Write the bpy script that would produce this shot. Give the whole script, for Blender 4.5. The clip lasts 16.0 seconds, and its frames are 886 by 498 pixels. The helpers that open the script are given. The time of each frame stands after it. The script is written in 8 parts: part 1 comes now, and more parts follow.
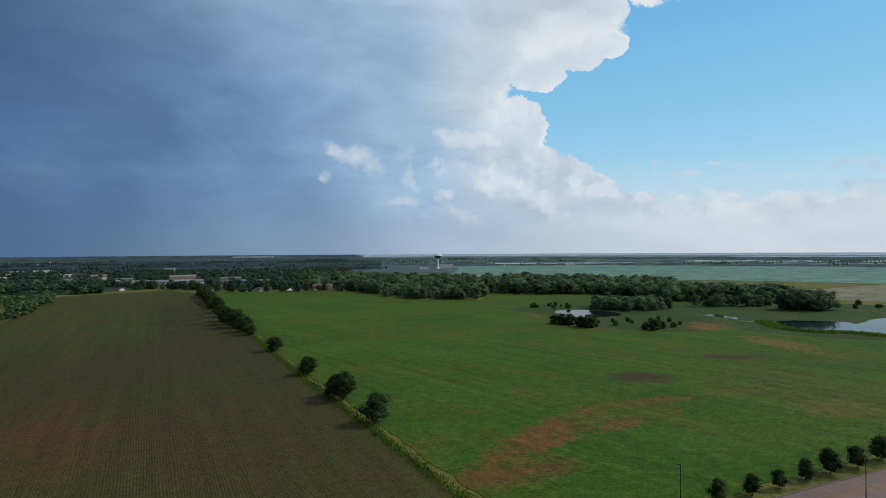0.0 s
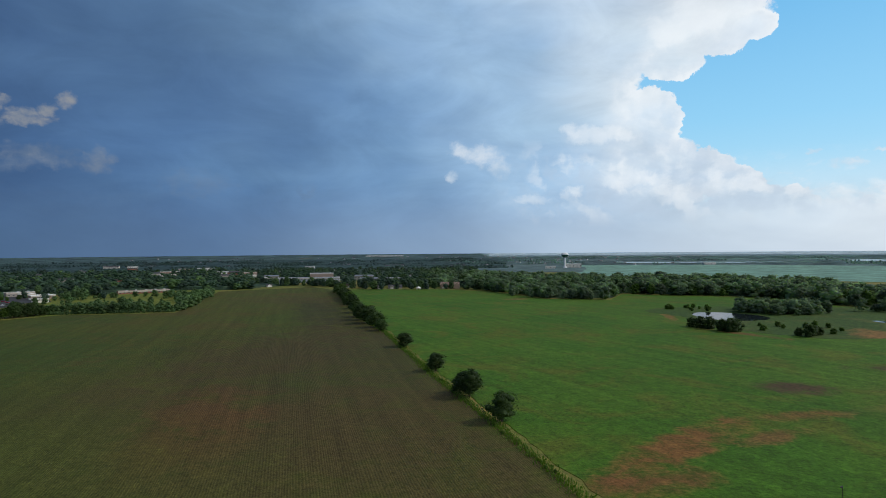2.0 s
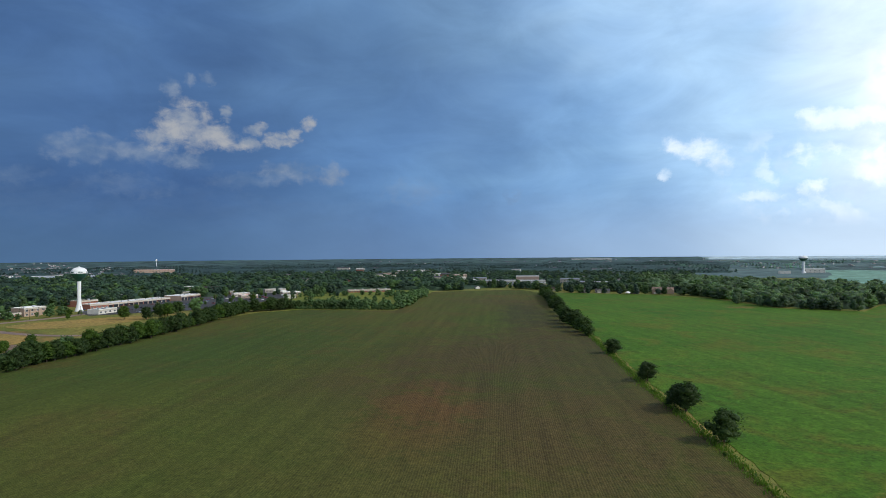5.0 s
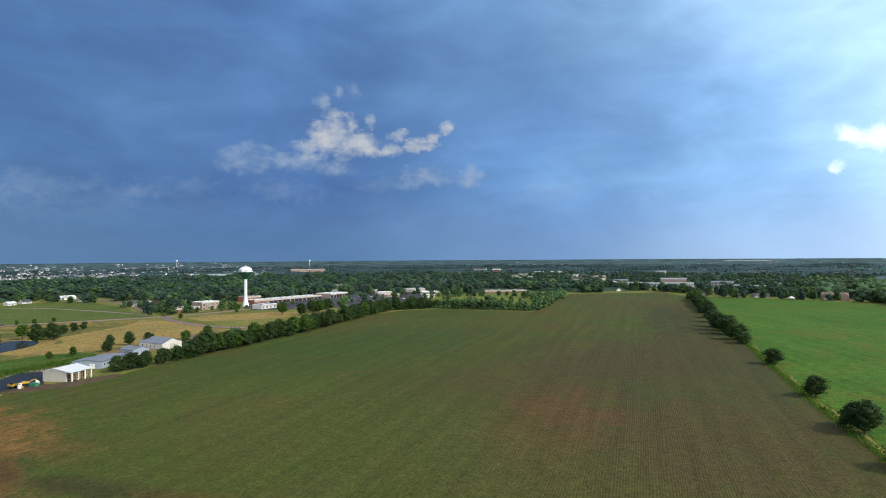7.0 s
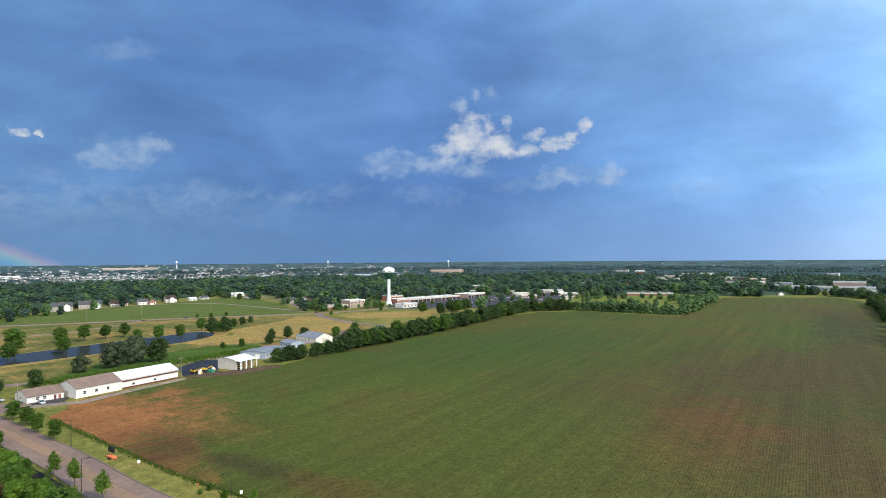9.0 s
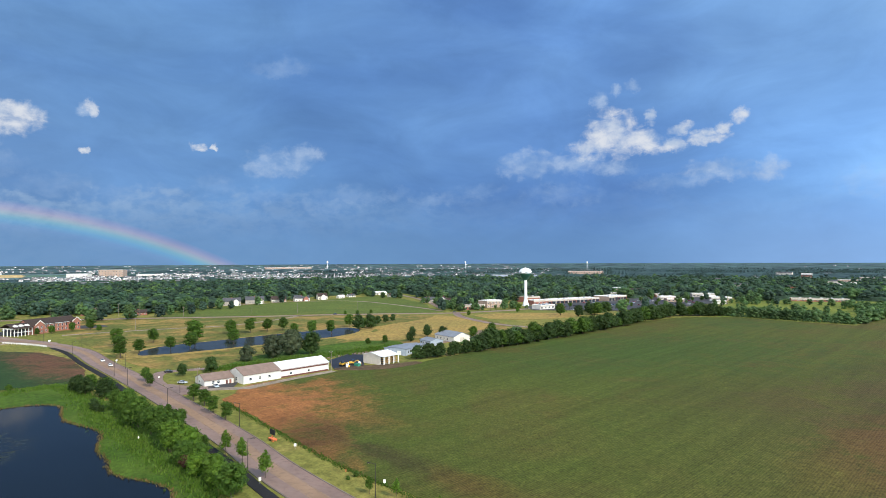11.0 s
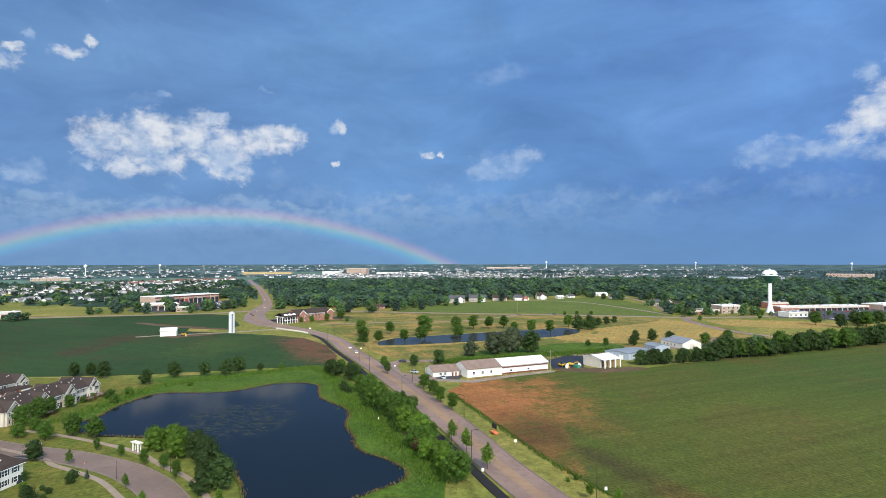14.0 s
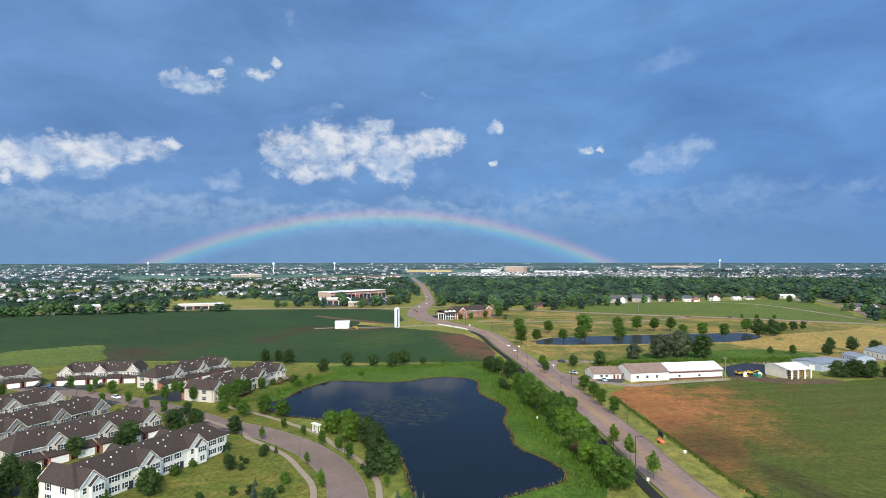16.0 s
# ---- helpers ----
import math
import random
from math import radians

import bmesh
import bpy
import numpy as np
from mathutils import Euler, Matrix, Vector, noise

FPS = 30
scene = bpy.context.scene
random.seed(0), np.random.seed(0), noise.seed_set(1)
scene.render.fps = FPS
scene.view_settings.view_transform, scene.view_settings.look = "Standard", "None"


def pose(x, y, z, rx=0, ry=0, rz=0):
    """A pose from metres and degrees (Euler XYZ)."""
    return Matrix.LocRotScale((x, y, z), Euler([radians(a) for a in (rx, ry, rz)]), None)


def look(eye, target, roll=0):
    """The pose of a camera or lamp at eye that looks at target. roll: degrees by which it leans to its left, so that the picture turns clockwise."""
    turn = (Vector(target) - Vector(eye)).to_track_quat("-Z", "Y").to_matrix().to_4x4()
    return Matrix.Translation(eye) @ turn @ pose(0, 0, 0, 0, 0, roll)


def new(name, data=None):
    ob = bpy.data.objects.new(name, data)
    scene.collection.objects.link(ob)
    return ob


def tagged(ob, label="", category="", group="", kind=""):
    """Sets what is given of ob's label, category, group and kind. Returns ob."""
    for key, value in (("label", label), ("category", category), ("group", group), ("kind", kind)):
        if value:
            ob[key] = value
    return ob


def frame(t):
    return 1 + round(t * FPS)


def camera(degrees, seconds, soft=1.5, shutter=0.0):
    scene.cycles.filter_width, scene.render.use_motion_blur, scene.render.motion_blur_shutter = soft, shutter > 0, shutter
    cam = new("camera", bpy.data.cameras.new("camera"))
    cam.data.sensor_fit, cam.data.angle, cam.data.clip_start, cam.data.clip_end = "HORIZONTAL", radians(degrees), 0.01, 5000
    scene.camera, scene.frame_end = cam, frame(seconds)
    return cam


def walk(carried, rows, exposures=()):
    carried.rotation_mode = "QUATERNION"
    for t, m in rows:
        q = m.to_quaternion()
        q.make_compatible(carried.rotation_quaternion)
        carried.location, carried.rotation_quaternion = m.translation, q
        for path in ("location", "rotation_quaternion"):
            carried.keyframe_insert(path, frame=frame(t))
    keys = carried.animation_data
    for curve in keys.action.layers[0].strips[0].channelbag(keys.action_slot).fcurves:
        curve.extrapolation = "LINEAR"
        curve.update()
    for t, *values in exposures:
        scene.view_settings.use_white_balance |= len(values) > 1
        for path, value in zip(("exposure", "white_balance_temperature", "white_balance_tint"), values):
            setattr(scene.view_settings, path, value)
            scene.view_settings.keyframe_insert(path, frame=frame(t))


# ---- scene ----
cam = camera(73.61, 16.0, 0.7)
# seconds, yaw, pitch, roll: the drone hovers at one spot and turns
PATH = [
    (0, -0.00, 0.18, 0.33), (0.5, 2.81, 0.15, 0.38), (1, 5.72, 0.15, 0.42), (1.5, 8.86, 0.13, 0.44),
    (2, 12.13, 0.15, 0.48), (2.5, 15.39, 0.17, 0.53), (3, 18.70, 0.24, 0.55), (3.5, 21.99, 0.31, 0.56),
    (4, 25.24, 0.42, 0.56), (6.5, 41.67, 0.75, 0.38), (7, 44.96, 0.79, 0.39), (7.5, 48.47, 0.86, 0.38),
    (8, 51.59, 0.90, 0.37), (8.5, 54.86, 0.93, 0.41), (9, 58.16, 0.97, 0.42), (11.5, 74.65, 1.15, 0.18),
    (12, 78.02, 1.17, 0.15), (12.5, 81.50, 1.19, 0.15), (13, 85.08, 1.21, 0.12), (13.5, 88.67, 1.19, 0.08),
    (14, 92.27, 1.18, 0.04), (14.5, 95.97, 1.14, 0.06), (15, 99.82, 1.10, 0.08), (15.5, 103.78, 1.07, 0.05),
    (16, 107.43, 1.03, 0.06),
]
EYE_HEIGHT = 60.0
walk(cam, [(t, pose(0, 0, EYE_HEIGHT, 90 + p, r, y)) for t, y, p, r in PATH],
     [(0.0, -1.32), (2.0, -1.15), (3.5, -1.0), (5.2, -0.65), (7.0, -0.26), (9.0, 0.05), (12.5, 0.2), (16.0, 0.22)])

# ---- world: storm sky, cumulus, rainbow ----
SUN_AZ, SUN_EL = -67.2, 37.8   # degrees; azimuth counted to the left of +y
to_sun = Vector((-math.sin(radians(SUN_AZ)) * math.cos(radians(SUN_EL)),
                 math.cos(radians(SUN_AZ)) * math.cos(radians(SUN_EL)), math.sin(radians(SUN_EL))))
sun_lamp = bpy.data.lights.new("sun", "SUN")
sun_lamp.energy, sun_lamp.angle, sun_lamp.color = 3.75, radians(0.6), (1.0, 0.89, 0.72)
sun_ob = new("sun", sun_lamp)
sun_ob.matrix_world = look(to_sun * 500, (0, 0, 0))


class Net:
    """Small helper to write node trees."""

    def __init__(self, tree):
        self.tree = tree

    def node(self, kind):
        return self.tree.nodes.new(kind)

    def put(self, socket, v):
        if isinstance(v, bpy.types.NodeSocket):
            self.tree.links.new(v, socket)
        elif isinstance(v, (tuple, list)) and len(v) == 3 and len(socket.default_value) == 4:
            socket.default_value = (*v, 1)
        else:
            socket.default_value = v

    def math(self, op, a, b=0.0, c=0.0, clamp=False):
        n = self.node("ShaderNodeMath")
        n.operation, n.use_clamp = op, clamp
        for i, v in enumerate((a, b, c)):
            self.put(n.inputs[i], v)
        return n.outputs[0]

    def vmath(self, op, a, b=(0, 0, 0)):
        n = self.node("ShaderNodeVectorMath")
        n.operation = op
        self.put(n.inputs[0], a), self.put(n.inputs[1], b)
        return n.outputs["Value" if op in ("DOT_PRODUCT", "LENGTH", "DISTANCE") else "Vector"]

    def ramp(self, x, stops, mode="EASE"):
        n = self.node("ShaderNodeValToRGB")
        n.color_ramp.interpolation = mode
        e = n.color_ramp.elements
        while len(e) < len(stops):
            e.new(1.0)
        for el, (p, c) in zip(e, stops):
            el.position = p
            el.color = (c, c, c, 1) if isinstance(c, (int, float)) else (*c, 1)
        self.put(n.inputs[0], x)
        return n.outputs[0]

    def span(self, x, a, b, lo=0.0, hi=1.0, smooth=True):
        n = self.node("ShaderNodeMapRange")
        n.interpolation_type, n.clamp = "SMOOTHSTEP" if smooth else "LINEAR", True
        for i, v in enumerate((x, a, b, lo, hi)):
            self.put(n.inputs[i], v)
        return n.outputs[0]

    def mix(self, f, a, b, kind="MIX"):
        n = self.node("ShaderNodeMix")
        n.data_type, n.blend_type = "RGBA", kind
        self.put(n.inputs[0], f), self.put(n.inputs[6], a), self.put(n.inputs[7], b)
        return n.outputs[2]

    def noise(self, vec, scale, detail=4.0, rough=0.55, distort=0.0):
        n = self.node("ShaderNodeTexNoise")
        for k, v in (("Vector", vec), ("Scale", scale), ("Detail", detail), ("Roughness", rough), ("Distortion", distort)):
            self.put(n.inputs[k], v)
        return n.outputs[0]

    def xyz(self, x, y, z):
        n = self.node("ShaderNodeCombineXYZ")
        for i, v in enumerate((x, y, z)):
            self.put(n.inputs[i], v)
        return n.outputs[0]

    def split(self, v):
        n = self.node("ShaderNodeSeparateXYZ")
        self.put(n.inputs[0], v)
        return n.outputs


world = bpy.data.worlds.new("sky")
scene.world = world
world.use_nodes = True
world.node_tree.nodes.clear()
w = Net(world.node_tree)
way = w.node("ShaderNodeTexCoord").outputs["Generated"]
wx, wy, wz = w.split(way)
DEG = 180 / math.pi
az = w.math("MULTIPLY", w.math("ARCTAN2", w.math("MULTIPLY", wx, -1.0), wy), DEG)      # degrees to the left of +y
el = w.math("MULTIPLY", w.math("ARCSINE", wz), DEG)
sheet = w.xyz(az, w.math("MULTIPLY", el, 1.7), 0.0)                                     # sky in degrees
soft_noise = w.noise(sheet, 0.045, 3.0, 0.5)
streaks = w.noise(w.xyz(az, w.math("MULTIPLY", el, 3.0), 2.0), 0.035, 5.0, 0.55, 0.4)
puff = w.noise(sheet, 0.26, 7.0, 0.56, 0.35)
fluff = w.noise(w.xyz(az, w.math("MULTIPLY", el, 1.4), 4.0), 0.75, 7.0, 0.60, 0.3)
puff_b = w.noise(w.xyz(az, w.math("MULTIPLY", el, 1.7), 9.0), 0.55, 6.0, 0.6)

# clear sky
sky = w.node("ShaderNodeTexSky")
sky.sky_type, sky.sun_disc = "NISHITA", False
sky.sun_elevation, sky.sun_rotation = radians(SUN_EL), radians(-SUN_AZ)
sky.altitude, sky.air_density, sky.dust_density = 250.0, 1.1, 1.2
clear = w.mix(1.0, sky.outputs[0], (0.10, 0.13, 0.15), "MULTIPLY")
clear = w.mix(0.75, clear, w.ramp(w.span(el, 4.0, 40.0, smooth=False), [(0.0, (1.20, 1.95, 2.40)), (0.20, (0.76, 1.68, 2.40)), (0.45, (0.46, 1.36, 2.25)), (1.0, (0.34, 1.0, 1.9))], "LINEAR"))

# clouds as clusters of puffs: azimuth, elevation, half width, half height in degrees
TOWER = [
    (-11.0, 21.2, 6.31, 4.44), (-15.2, 21.5, 2.34, 2.01), (-15.7, 18.5, 1.67, 1.23), (-12.4, 17.7, 3.23, 1.46), (-9.1, 16.4, 2.77, 1.59),
    (-7.2, 12.7, 2.48, 1.76), (-8.8, 11.6, 1.28, 1.66), (-6.4, 9.6, 3.35, 3.17), (-11.1, 7.0, 3.05, 1.9), (-13.8, 5.7, 2.58, 1.58), (-8.0, 6.7, 4.82, 3.2),
    (-16.1, 3.7, 4.04, 1.78), (-19.4, 26.9, 9.2, 5.34),
]
BACKLIT = [
    (10.5, 9.7, 1.06, 0.89), (8.2, 9.1, 1.93, 1.16), (6.6, 8.0, 1.03, 1.17), (11.3, 7.0, 0.79, 0.69), (-20.0, 7.8, 0.77, 0.3),
    (-22.3, 6.7, 1.31, 0.45), (-24.7, 7.5, 0.99, 0.29), (-26.9, 7.4, 0.78, 0.24), (-34.4, 6.8, 2.01, 0.31), (-36.3, 6.4, 1.07, 0.3), (-35.5, 5.3, 2.54, 0.31),
]
BILLOWS = [
    (-2.6, 10.5, 3.27, 0.74), (-0.9, 10.9, 1.64, 0.74), (-6.7, 13.3, 2.7, 1.24), (-10.7, 19.4, 3.69, 1.91), 
    (-29.2, 4.0, 2.91, 0.57), (-24.5, 4.4, 2.72, 0.59), (3.5, 4.8, 1.31, 0.49), (-5.3, 6.4, 3.25, 0.75), (-11.2, 5.2, 3.16, 0.85), (-33.6, 4.3, 2.28, 0.45),
]
WHITE_SOUTH = [
    (55.4, 11.4, 2.54, 2.08), (57.2, 10.3, 2.2, 0.94), (52.7, 10.7, 2.37, 1.16), (50.0, 10.3, 1.52, 0.69), (47.3, 10.7, 1.86, 0.58), (45.8, 11.4, 0.93, 0.58),
    (44.5, 12.3, 0.88, 0.95), (51.9, 12.9, 0.7, 0.99), (49.4, 11.6, 1.09, 0.58),
]
WHITE_SOUTHWEST = [
    (122.3, 10.3, 2.21, 1.86), (118.7, 10.7, 3.09, 2.21), (115.2, 10.9, 2.72, 1.99), (112.5, 9.7, 2.39, 2.25), (108.9, 11.0, 3.0, 1.4), (106.9, 11.7, 1.49, 1.0),
    (117.9, 8.6, 2.51, 1.22), (120.8, 8.2, 1.34, 1.0), (111.6, 8.1, 1.4, 0.99), (113.6, 12.6, 1.45, 0.76), (102.1, 12.8, 0.62, 0.66), (93.8, 10.3, 0.98, 0.53),
    (92.4, 10.3, 0.38, 0.32), (102.6, 9.1, 0.41, 0.47),
]
WHITE_WEST = [
    (143.6, 8.5, 2.22, 1.56), (140.6, 8.8, 2.84, 1.35), (137.5, 9.2, 2.55, 1.39), (134.5, 9.4, 2.26, 1.19), (132.5, 10.1, 1.17, 0.58), (142.1, 7.6, 1.85, 1.33),
    (143.9, 6.5, 0.64, 0.87), (130.5, 15.5, 2.14, 0.9), (131.9, 15.8, 1.23, 0.61), (128.3, 16.5, 0.96, 0.52), (124.9, 16.7, 1.2, 0.48), (123.2, 17.7, 0.76, 0.48),
]
GREY_CUMULUS = [
    (56.5, 14.6, 0.85, 1.25), (54.9, 15.4, 0.7, 0.55), (53.5, 15.7, 0.8, 0.7),
    (63.1, 9.2, 2.97, 1.37), (59.1, 9.0, 3.4, 1.04), (55.3, 8.5, 2.33, 0.74), (46.2, 7.8, 3.06, 0.97), (42.3, 7.6, 1.2, 1.08), (86.7, 9.1, 2.96, 1.29),
    (84.4, 9.9, 1.75, 0.96), (88.4, 8.5, 1.64, 0.86), (123.4, 7.8, 0.82, 0.35), (117.7, 14.3, 0.92, 0.41), (138.7, 7.5, 2.16, 0.83), (127.6, 7.1, 1.64, 0.91),
    (126.6, 7.8, 0.88, 0.61), (127.5, 17.7, 0.63, 0.52), (102.6, 12.7, 0.76, 0.63),
]
FAINT_SOUTH = [
    (50.0, 7.0, 4.34, 0.75), (34.0, 6.1, 2.53, 1.38), (36.2, 6.5, 1.92, 0.96), (79.6, 6.2, 3.34, 1.07), (82.5, 5.7, 2.41, 1.03), (25.2, 5.7, 1.26, 0.51),
    (67.9, 6.9, 2.32, 0.8), (92.2, 6.8, 2.29, 1.08), (87.8, 6.3, 1.97, 0.98), (79.9, 6.1, 3.74, 1.07), (76.2, 6.5, 1.88, 0.74), (107.4, 7.8, 1.57, 0.92),
    (124.5, 6.3, 1.44, 1.06), (98.6, 5.6, 3.72, 0.96), (104.9, 6.1, 3.03, 0.94), (108.9, 15.6, 0.97, 0.34), (60.2, 6.3, 3.81, 1.05), (71.8, 5.9, 3.01, 0.83),
]
FAINT_WEST = [
    (134.5, 5.3, 3.04, 0.97), (137.4, 4.1, 2.88, 0.76), (123.6, 7.9, 0.91, 0.52), (121.9, 21.5, 0.41, 1.11), (118.5, 13.9, 1.9, 0.61), (130.9, 5.5, 2.76, 1.1),
    (141.4, 5.2, 2.26, 0.81), (86.6, 17.6, 2.88, 0.75),
]


def tint(vec, scale, detail, rough):
    n = w.node("ShaderNodeTexNoise")
    for k, v in (("Vector", vec), ("Scale", scale), ("Detail", detail), ("Roughness", rough)):
        w.put(n.inputs[k], v)
    return w.vmath("SUBTRACT", n.outputs[1], (0.5, 0.5, 0.5))


def scaled(vec, k):
    n = w.node("ShaderNodeVectorMath")
    n.operation = "SCALE"
    w.put(n.inputs[0], vec)
    n.inputs["Scale"].default_value = k
    return n.outputs[0]


flat_sky = w.xyz(az, el, 0.0)
billow = tint(flat_sky, 0.30, 3.0, 0.5)
curl = tint(flat_sky, 0.95, 6.0, 0.6)
BIG_WAY = w.vmath("ADD", flat_sky, w.vmath("ADD", scaled(billow, 2.6), scaled(curl, 2.2)))
SMALL_WAY = w.vmath("ADD", flat_sky, w.vmath("ADD", scaled(billow, 0.9), scaled(curl, 1.5)))
# relief: thickness here against thickness a little nearer to the sun
thick_here = w.noise(SMALL_WAY, 0.34, 4.0, 0.42)
thick_sunward = w.noise(w.vmath("ADD", SMALL_WAY, (-0.7, 0.9, 0.0)), 0.34, 4.0, 0.42)
relief = w.math("SUBTRACT", thick_here, thick_sunward)


def puffs(groups, way_, swell=1.0):
    """How deep a place of the sky lies inside a cluster: 1 at a puff's heart, 0 at its rim."""
    depth = -6.0
    for a, e, ra, re in groups:
        if ra < 1.0:                                       # scraps stay thin
            ra, re = ra * 0.80, re * 0.80
        n = w.node("ShaderNodeVectorMath")
        n.operation = "MULTIPLY_ADD"
        w.put(n.inputs[0], way_)
        n.inputs[1].default_value = (1 / (ra * swell), 1 / (re * swell), 0.0)
        n.inputs[2].default_value = (-a / (ra * swell), -e / (re * swell), 0.0)
        d2 = w.vmath("DOT_PRODUCT", n.outputs[0], n.outputs[0])
        depth = w.math("MAXIMUM", depth, w.math("SUBTRACT", 1.0, d2))
    return depth


# storm deck: luminous towards the sun, slate blue away from it
bend = w.math("ADD", az, w.math("MULTIPLY", w.math("SUBTRACT", soft_noise, 0.5), 26.0))
bend = w.math("SUBTRACT", bend, w.math("MULTIPLY", w.math("SUBTRACT", el, 12.0), 0.55))
deck = w.ramp(w.span(bend, -20.0, 120.0, smooth=False), [
    (0.00, (1.42, 1.62, 1.84)), (0.09, (1.18, 1.46, 1.76)), (0.18, (0.70, 1.08, 1.55)), (0.28, (0.36, 0.67, 1.14)),
    (0.40, (0.210, 0.435, 0.84)), (0.55, (0.106, 0.232, 0.52)), (0.80, (0.112, 0.243, 0.50)), (1.0, (0.125, 0.25, 0.49))])
deck = w.mix(w.span(streaks, 0.42, 0.72, 0.0, 0.36), deck, w.mix(1.0, deck, (1.85, 1.7, 1.45), "MULTIPLY"))
deck = w.mix(w.span(streaks, 0.5, 0.28, 0.0, 0.38), deck, w.mix(1.0, deck, (0.55, 0.62, 0.75), "MULTIPLY"))
wide = w.noise(w.xyz(az, w.math("MULTIPLY", el, 2.2), 6.0), 0.10, 6.0, 0.62, 0.6)
deck = w.mix(1.0, deck, w.ramp(wide, [(0.30, 0.89), (0.70, 1.11)], "LINEAR"), "MULTIPLY")
dark_roof = w.math("MULTIPLY", w.math("MULTIPLY", w.span(el, 6.0, 20.0), w.span(az, 14.0, 30.0)), w.span(az, 58.0, 38.0))
deck = w.mix(w.math("MULTIPLY", dark_roof, 0.36), deck, (0.07, 0.12, 0.24))
# unseen sky overhead, darkened to cut ambient light on the land
deck = w.mix(w.math("MULTIPLY", w.span(el, 26.0, 55.0), 0.85), deck, (0.10, 0.14, 0.22))
# billows on the sunlit tower
lumps = w.math("MULTIPLY", w.math("MULTIPLY", w.span(el, 1.8, 4.0), w.span(el, 11.5, 7.5)), w.math("MULTIPLY", w.span(az, 8.0, -1.0), w.span(az, -42.0, -22.0, 0.5, 1.0)))
deck = w.mix(w.math("MULTIPLY", lumps, w.span(relief, 0.04, -0.16, 0.0, 0.42)), deck, (1.10, 1.36, 1.68))
deck = w.mix(w.math("MULTIPLY", lumps, w.span(relief, -0.02, 0.20, 0.0, 0.60)), deck, (1.90, 2.02, 2.12))
soft_tops = w.span(w.math("MULTIPLY_ADD", relief, 2.0, puffs(BILLOWS, SMALL_WAY, 1.2)), -0.1, 1.2)
deck = w.mix(w.math("MULTIPLY", soft_tops, 0.55), deck, (1.95, 2.06, 2.15))
# rain and haze veil low over the land
low = w.span(el, 7.0, -0.5)
veil = w.ramp(w.span(az, -40.0, 140.0, smooth=False), [
    (0.0, (1.45, 1.62, 1.80)), (0.2, (1.20, 1.42, 1.66)), (0.30, (0.60, 0.82, 1.12)), (0.42, (0.23, 0.385, 0.66)),
    (0.55, (0.130, 0.258, 0.46)), (1.0, (0.142, 0.268, 0.45))])
deck = w.mix(w.math("MULTIPLY", low, 0.68), deck, veil)

# edge between the cloud tower and the clear sky
leaning = w.math("MULTIPLY_ADD", w.math("MAXIMUM", w.math("SUBTRACT", el, 15.0), 0.0), 1.0, az)
tower_depth = w.math("MAXIMUM", w.math("MULTIPLY_ADD", leaning, 0.33, 2.1), puffs(TOWER, SMALL_WAY, 1.04))
tower_depth = w.math("MULTIPLY_ADD", w.math("SUBTRACT", fluff, 0.5), 0.55, tower_depth)
tower_depth = w.math("MULTIPLY_ADD", relief, 0.8, tower_depth)
rim = w.math("MULTIPLY", w.span(tower_depth, 1.3, 0.0), w.span(el, 4.0, 7.0))
deck = w.mix(w.math("MULTIPLY", rim, w.span(relief, -0.2, 0.16, 0.2, 0.85)), deck, (1.98, 2.08, 2.16))
open_sky = w.span(tower_depth, 0.10, -0.08)
wisps = w.span(puff_b, 0.52, 0.70, 0.0, 0.7)
clear = w.mix(w.math("MULTIPLY", wisps, w.span(el, 9.0, 3.0)), clear, (1.75, 1.86, 1.98))
haze_top = w.math("MULTIPLY_ADD", w.math("SUBTRACT", fluff, 0.5), 1.8, w.math("MULTIPLY_ADD", w.math("SUBTRACT", puff, 0.5), 3.5, el))
clear = w.mix(w.span(el, 9.0, 4.0, 0.0, 0.55), clear, (1.45, 1.75, 2.02))
open_sky = w.math("MULTIPLY", open_sky, w.span(haze_top, 3.7, 5.2))
behind = w.span(az, -70.0, -100.0)
behind = w.math("MAXIMUM", behind, w.span(az, 172.0, 178.0))
open_sky = w.math("MULTIPLY", open_sky, w.math("SUBTRACT", 1.0, behind))
colour = w.mix(open_sky, deck, clear)

# low faint bank of cumulus along the west
crest = w.math("MULTIPLY_ADD", w.math("SUBTRACT", puff, 0.5), 6.0, w.math("MULTIPLY_ADD", w.math("SUBTRACT", fluff, 0.5), 2.0, 6.2))
bank = w.math("MULTIPLY", w.span(w.math("SUBTRACT", crest, el), 0.0, 1.1), w.span(el, 1.5, 5.0, 0.15, 1.0))
bank = w.math("MULTIPLY", bank, w.span(az, 60.0, 118.0, 0.10, 1.0))
bank = w.math("MULTIPLY", bank, w.span(w.math("MULTIPLY_ADD", fluff, 0.5, w.math("MULTIPLY", puff_b, 0.6)), 0.42, 0.64, 0.25, 1.25))
colour = w.mix(w.math("MULTIPLY", bank, 0.42), colour, (0.30, 0.43, 0.61))

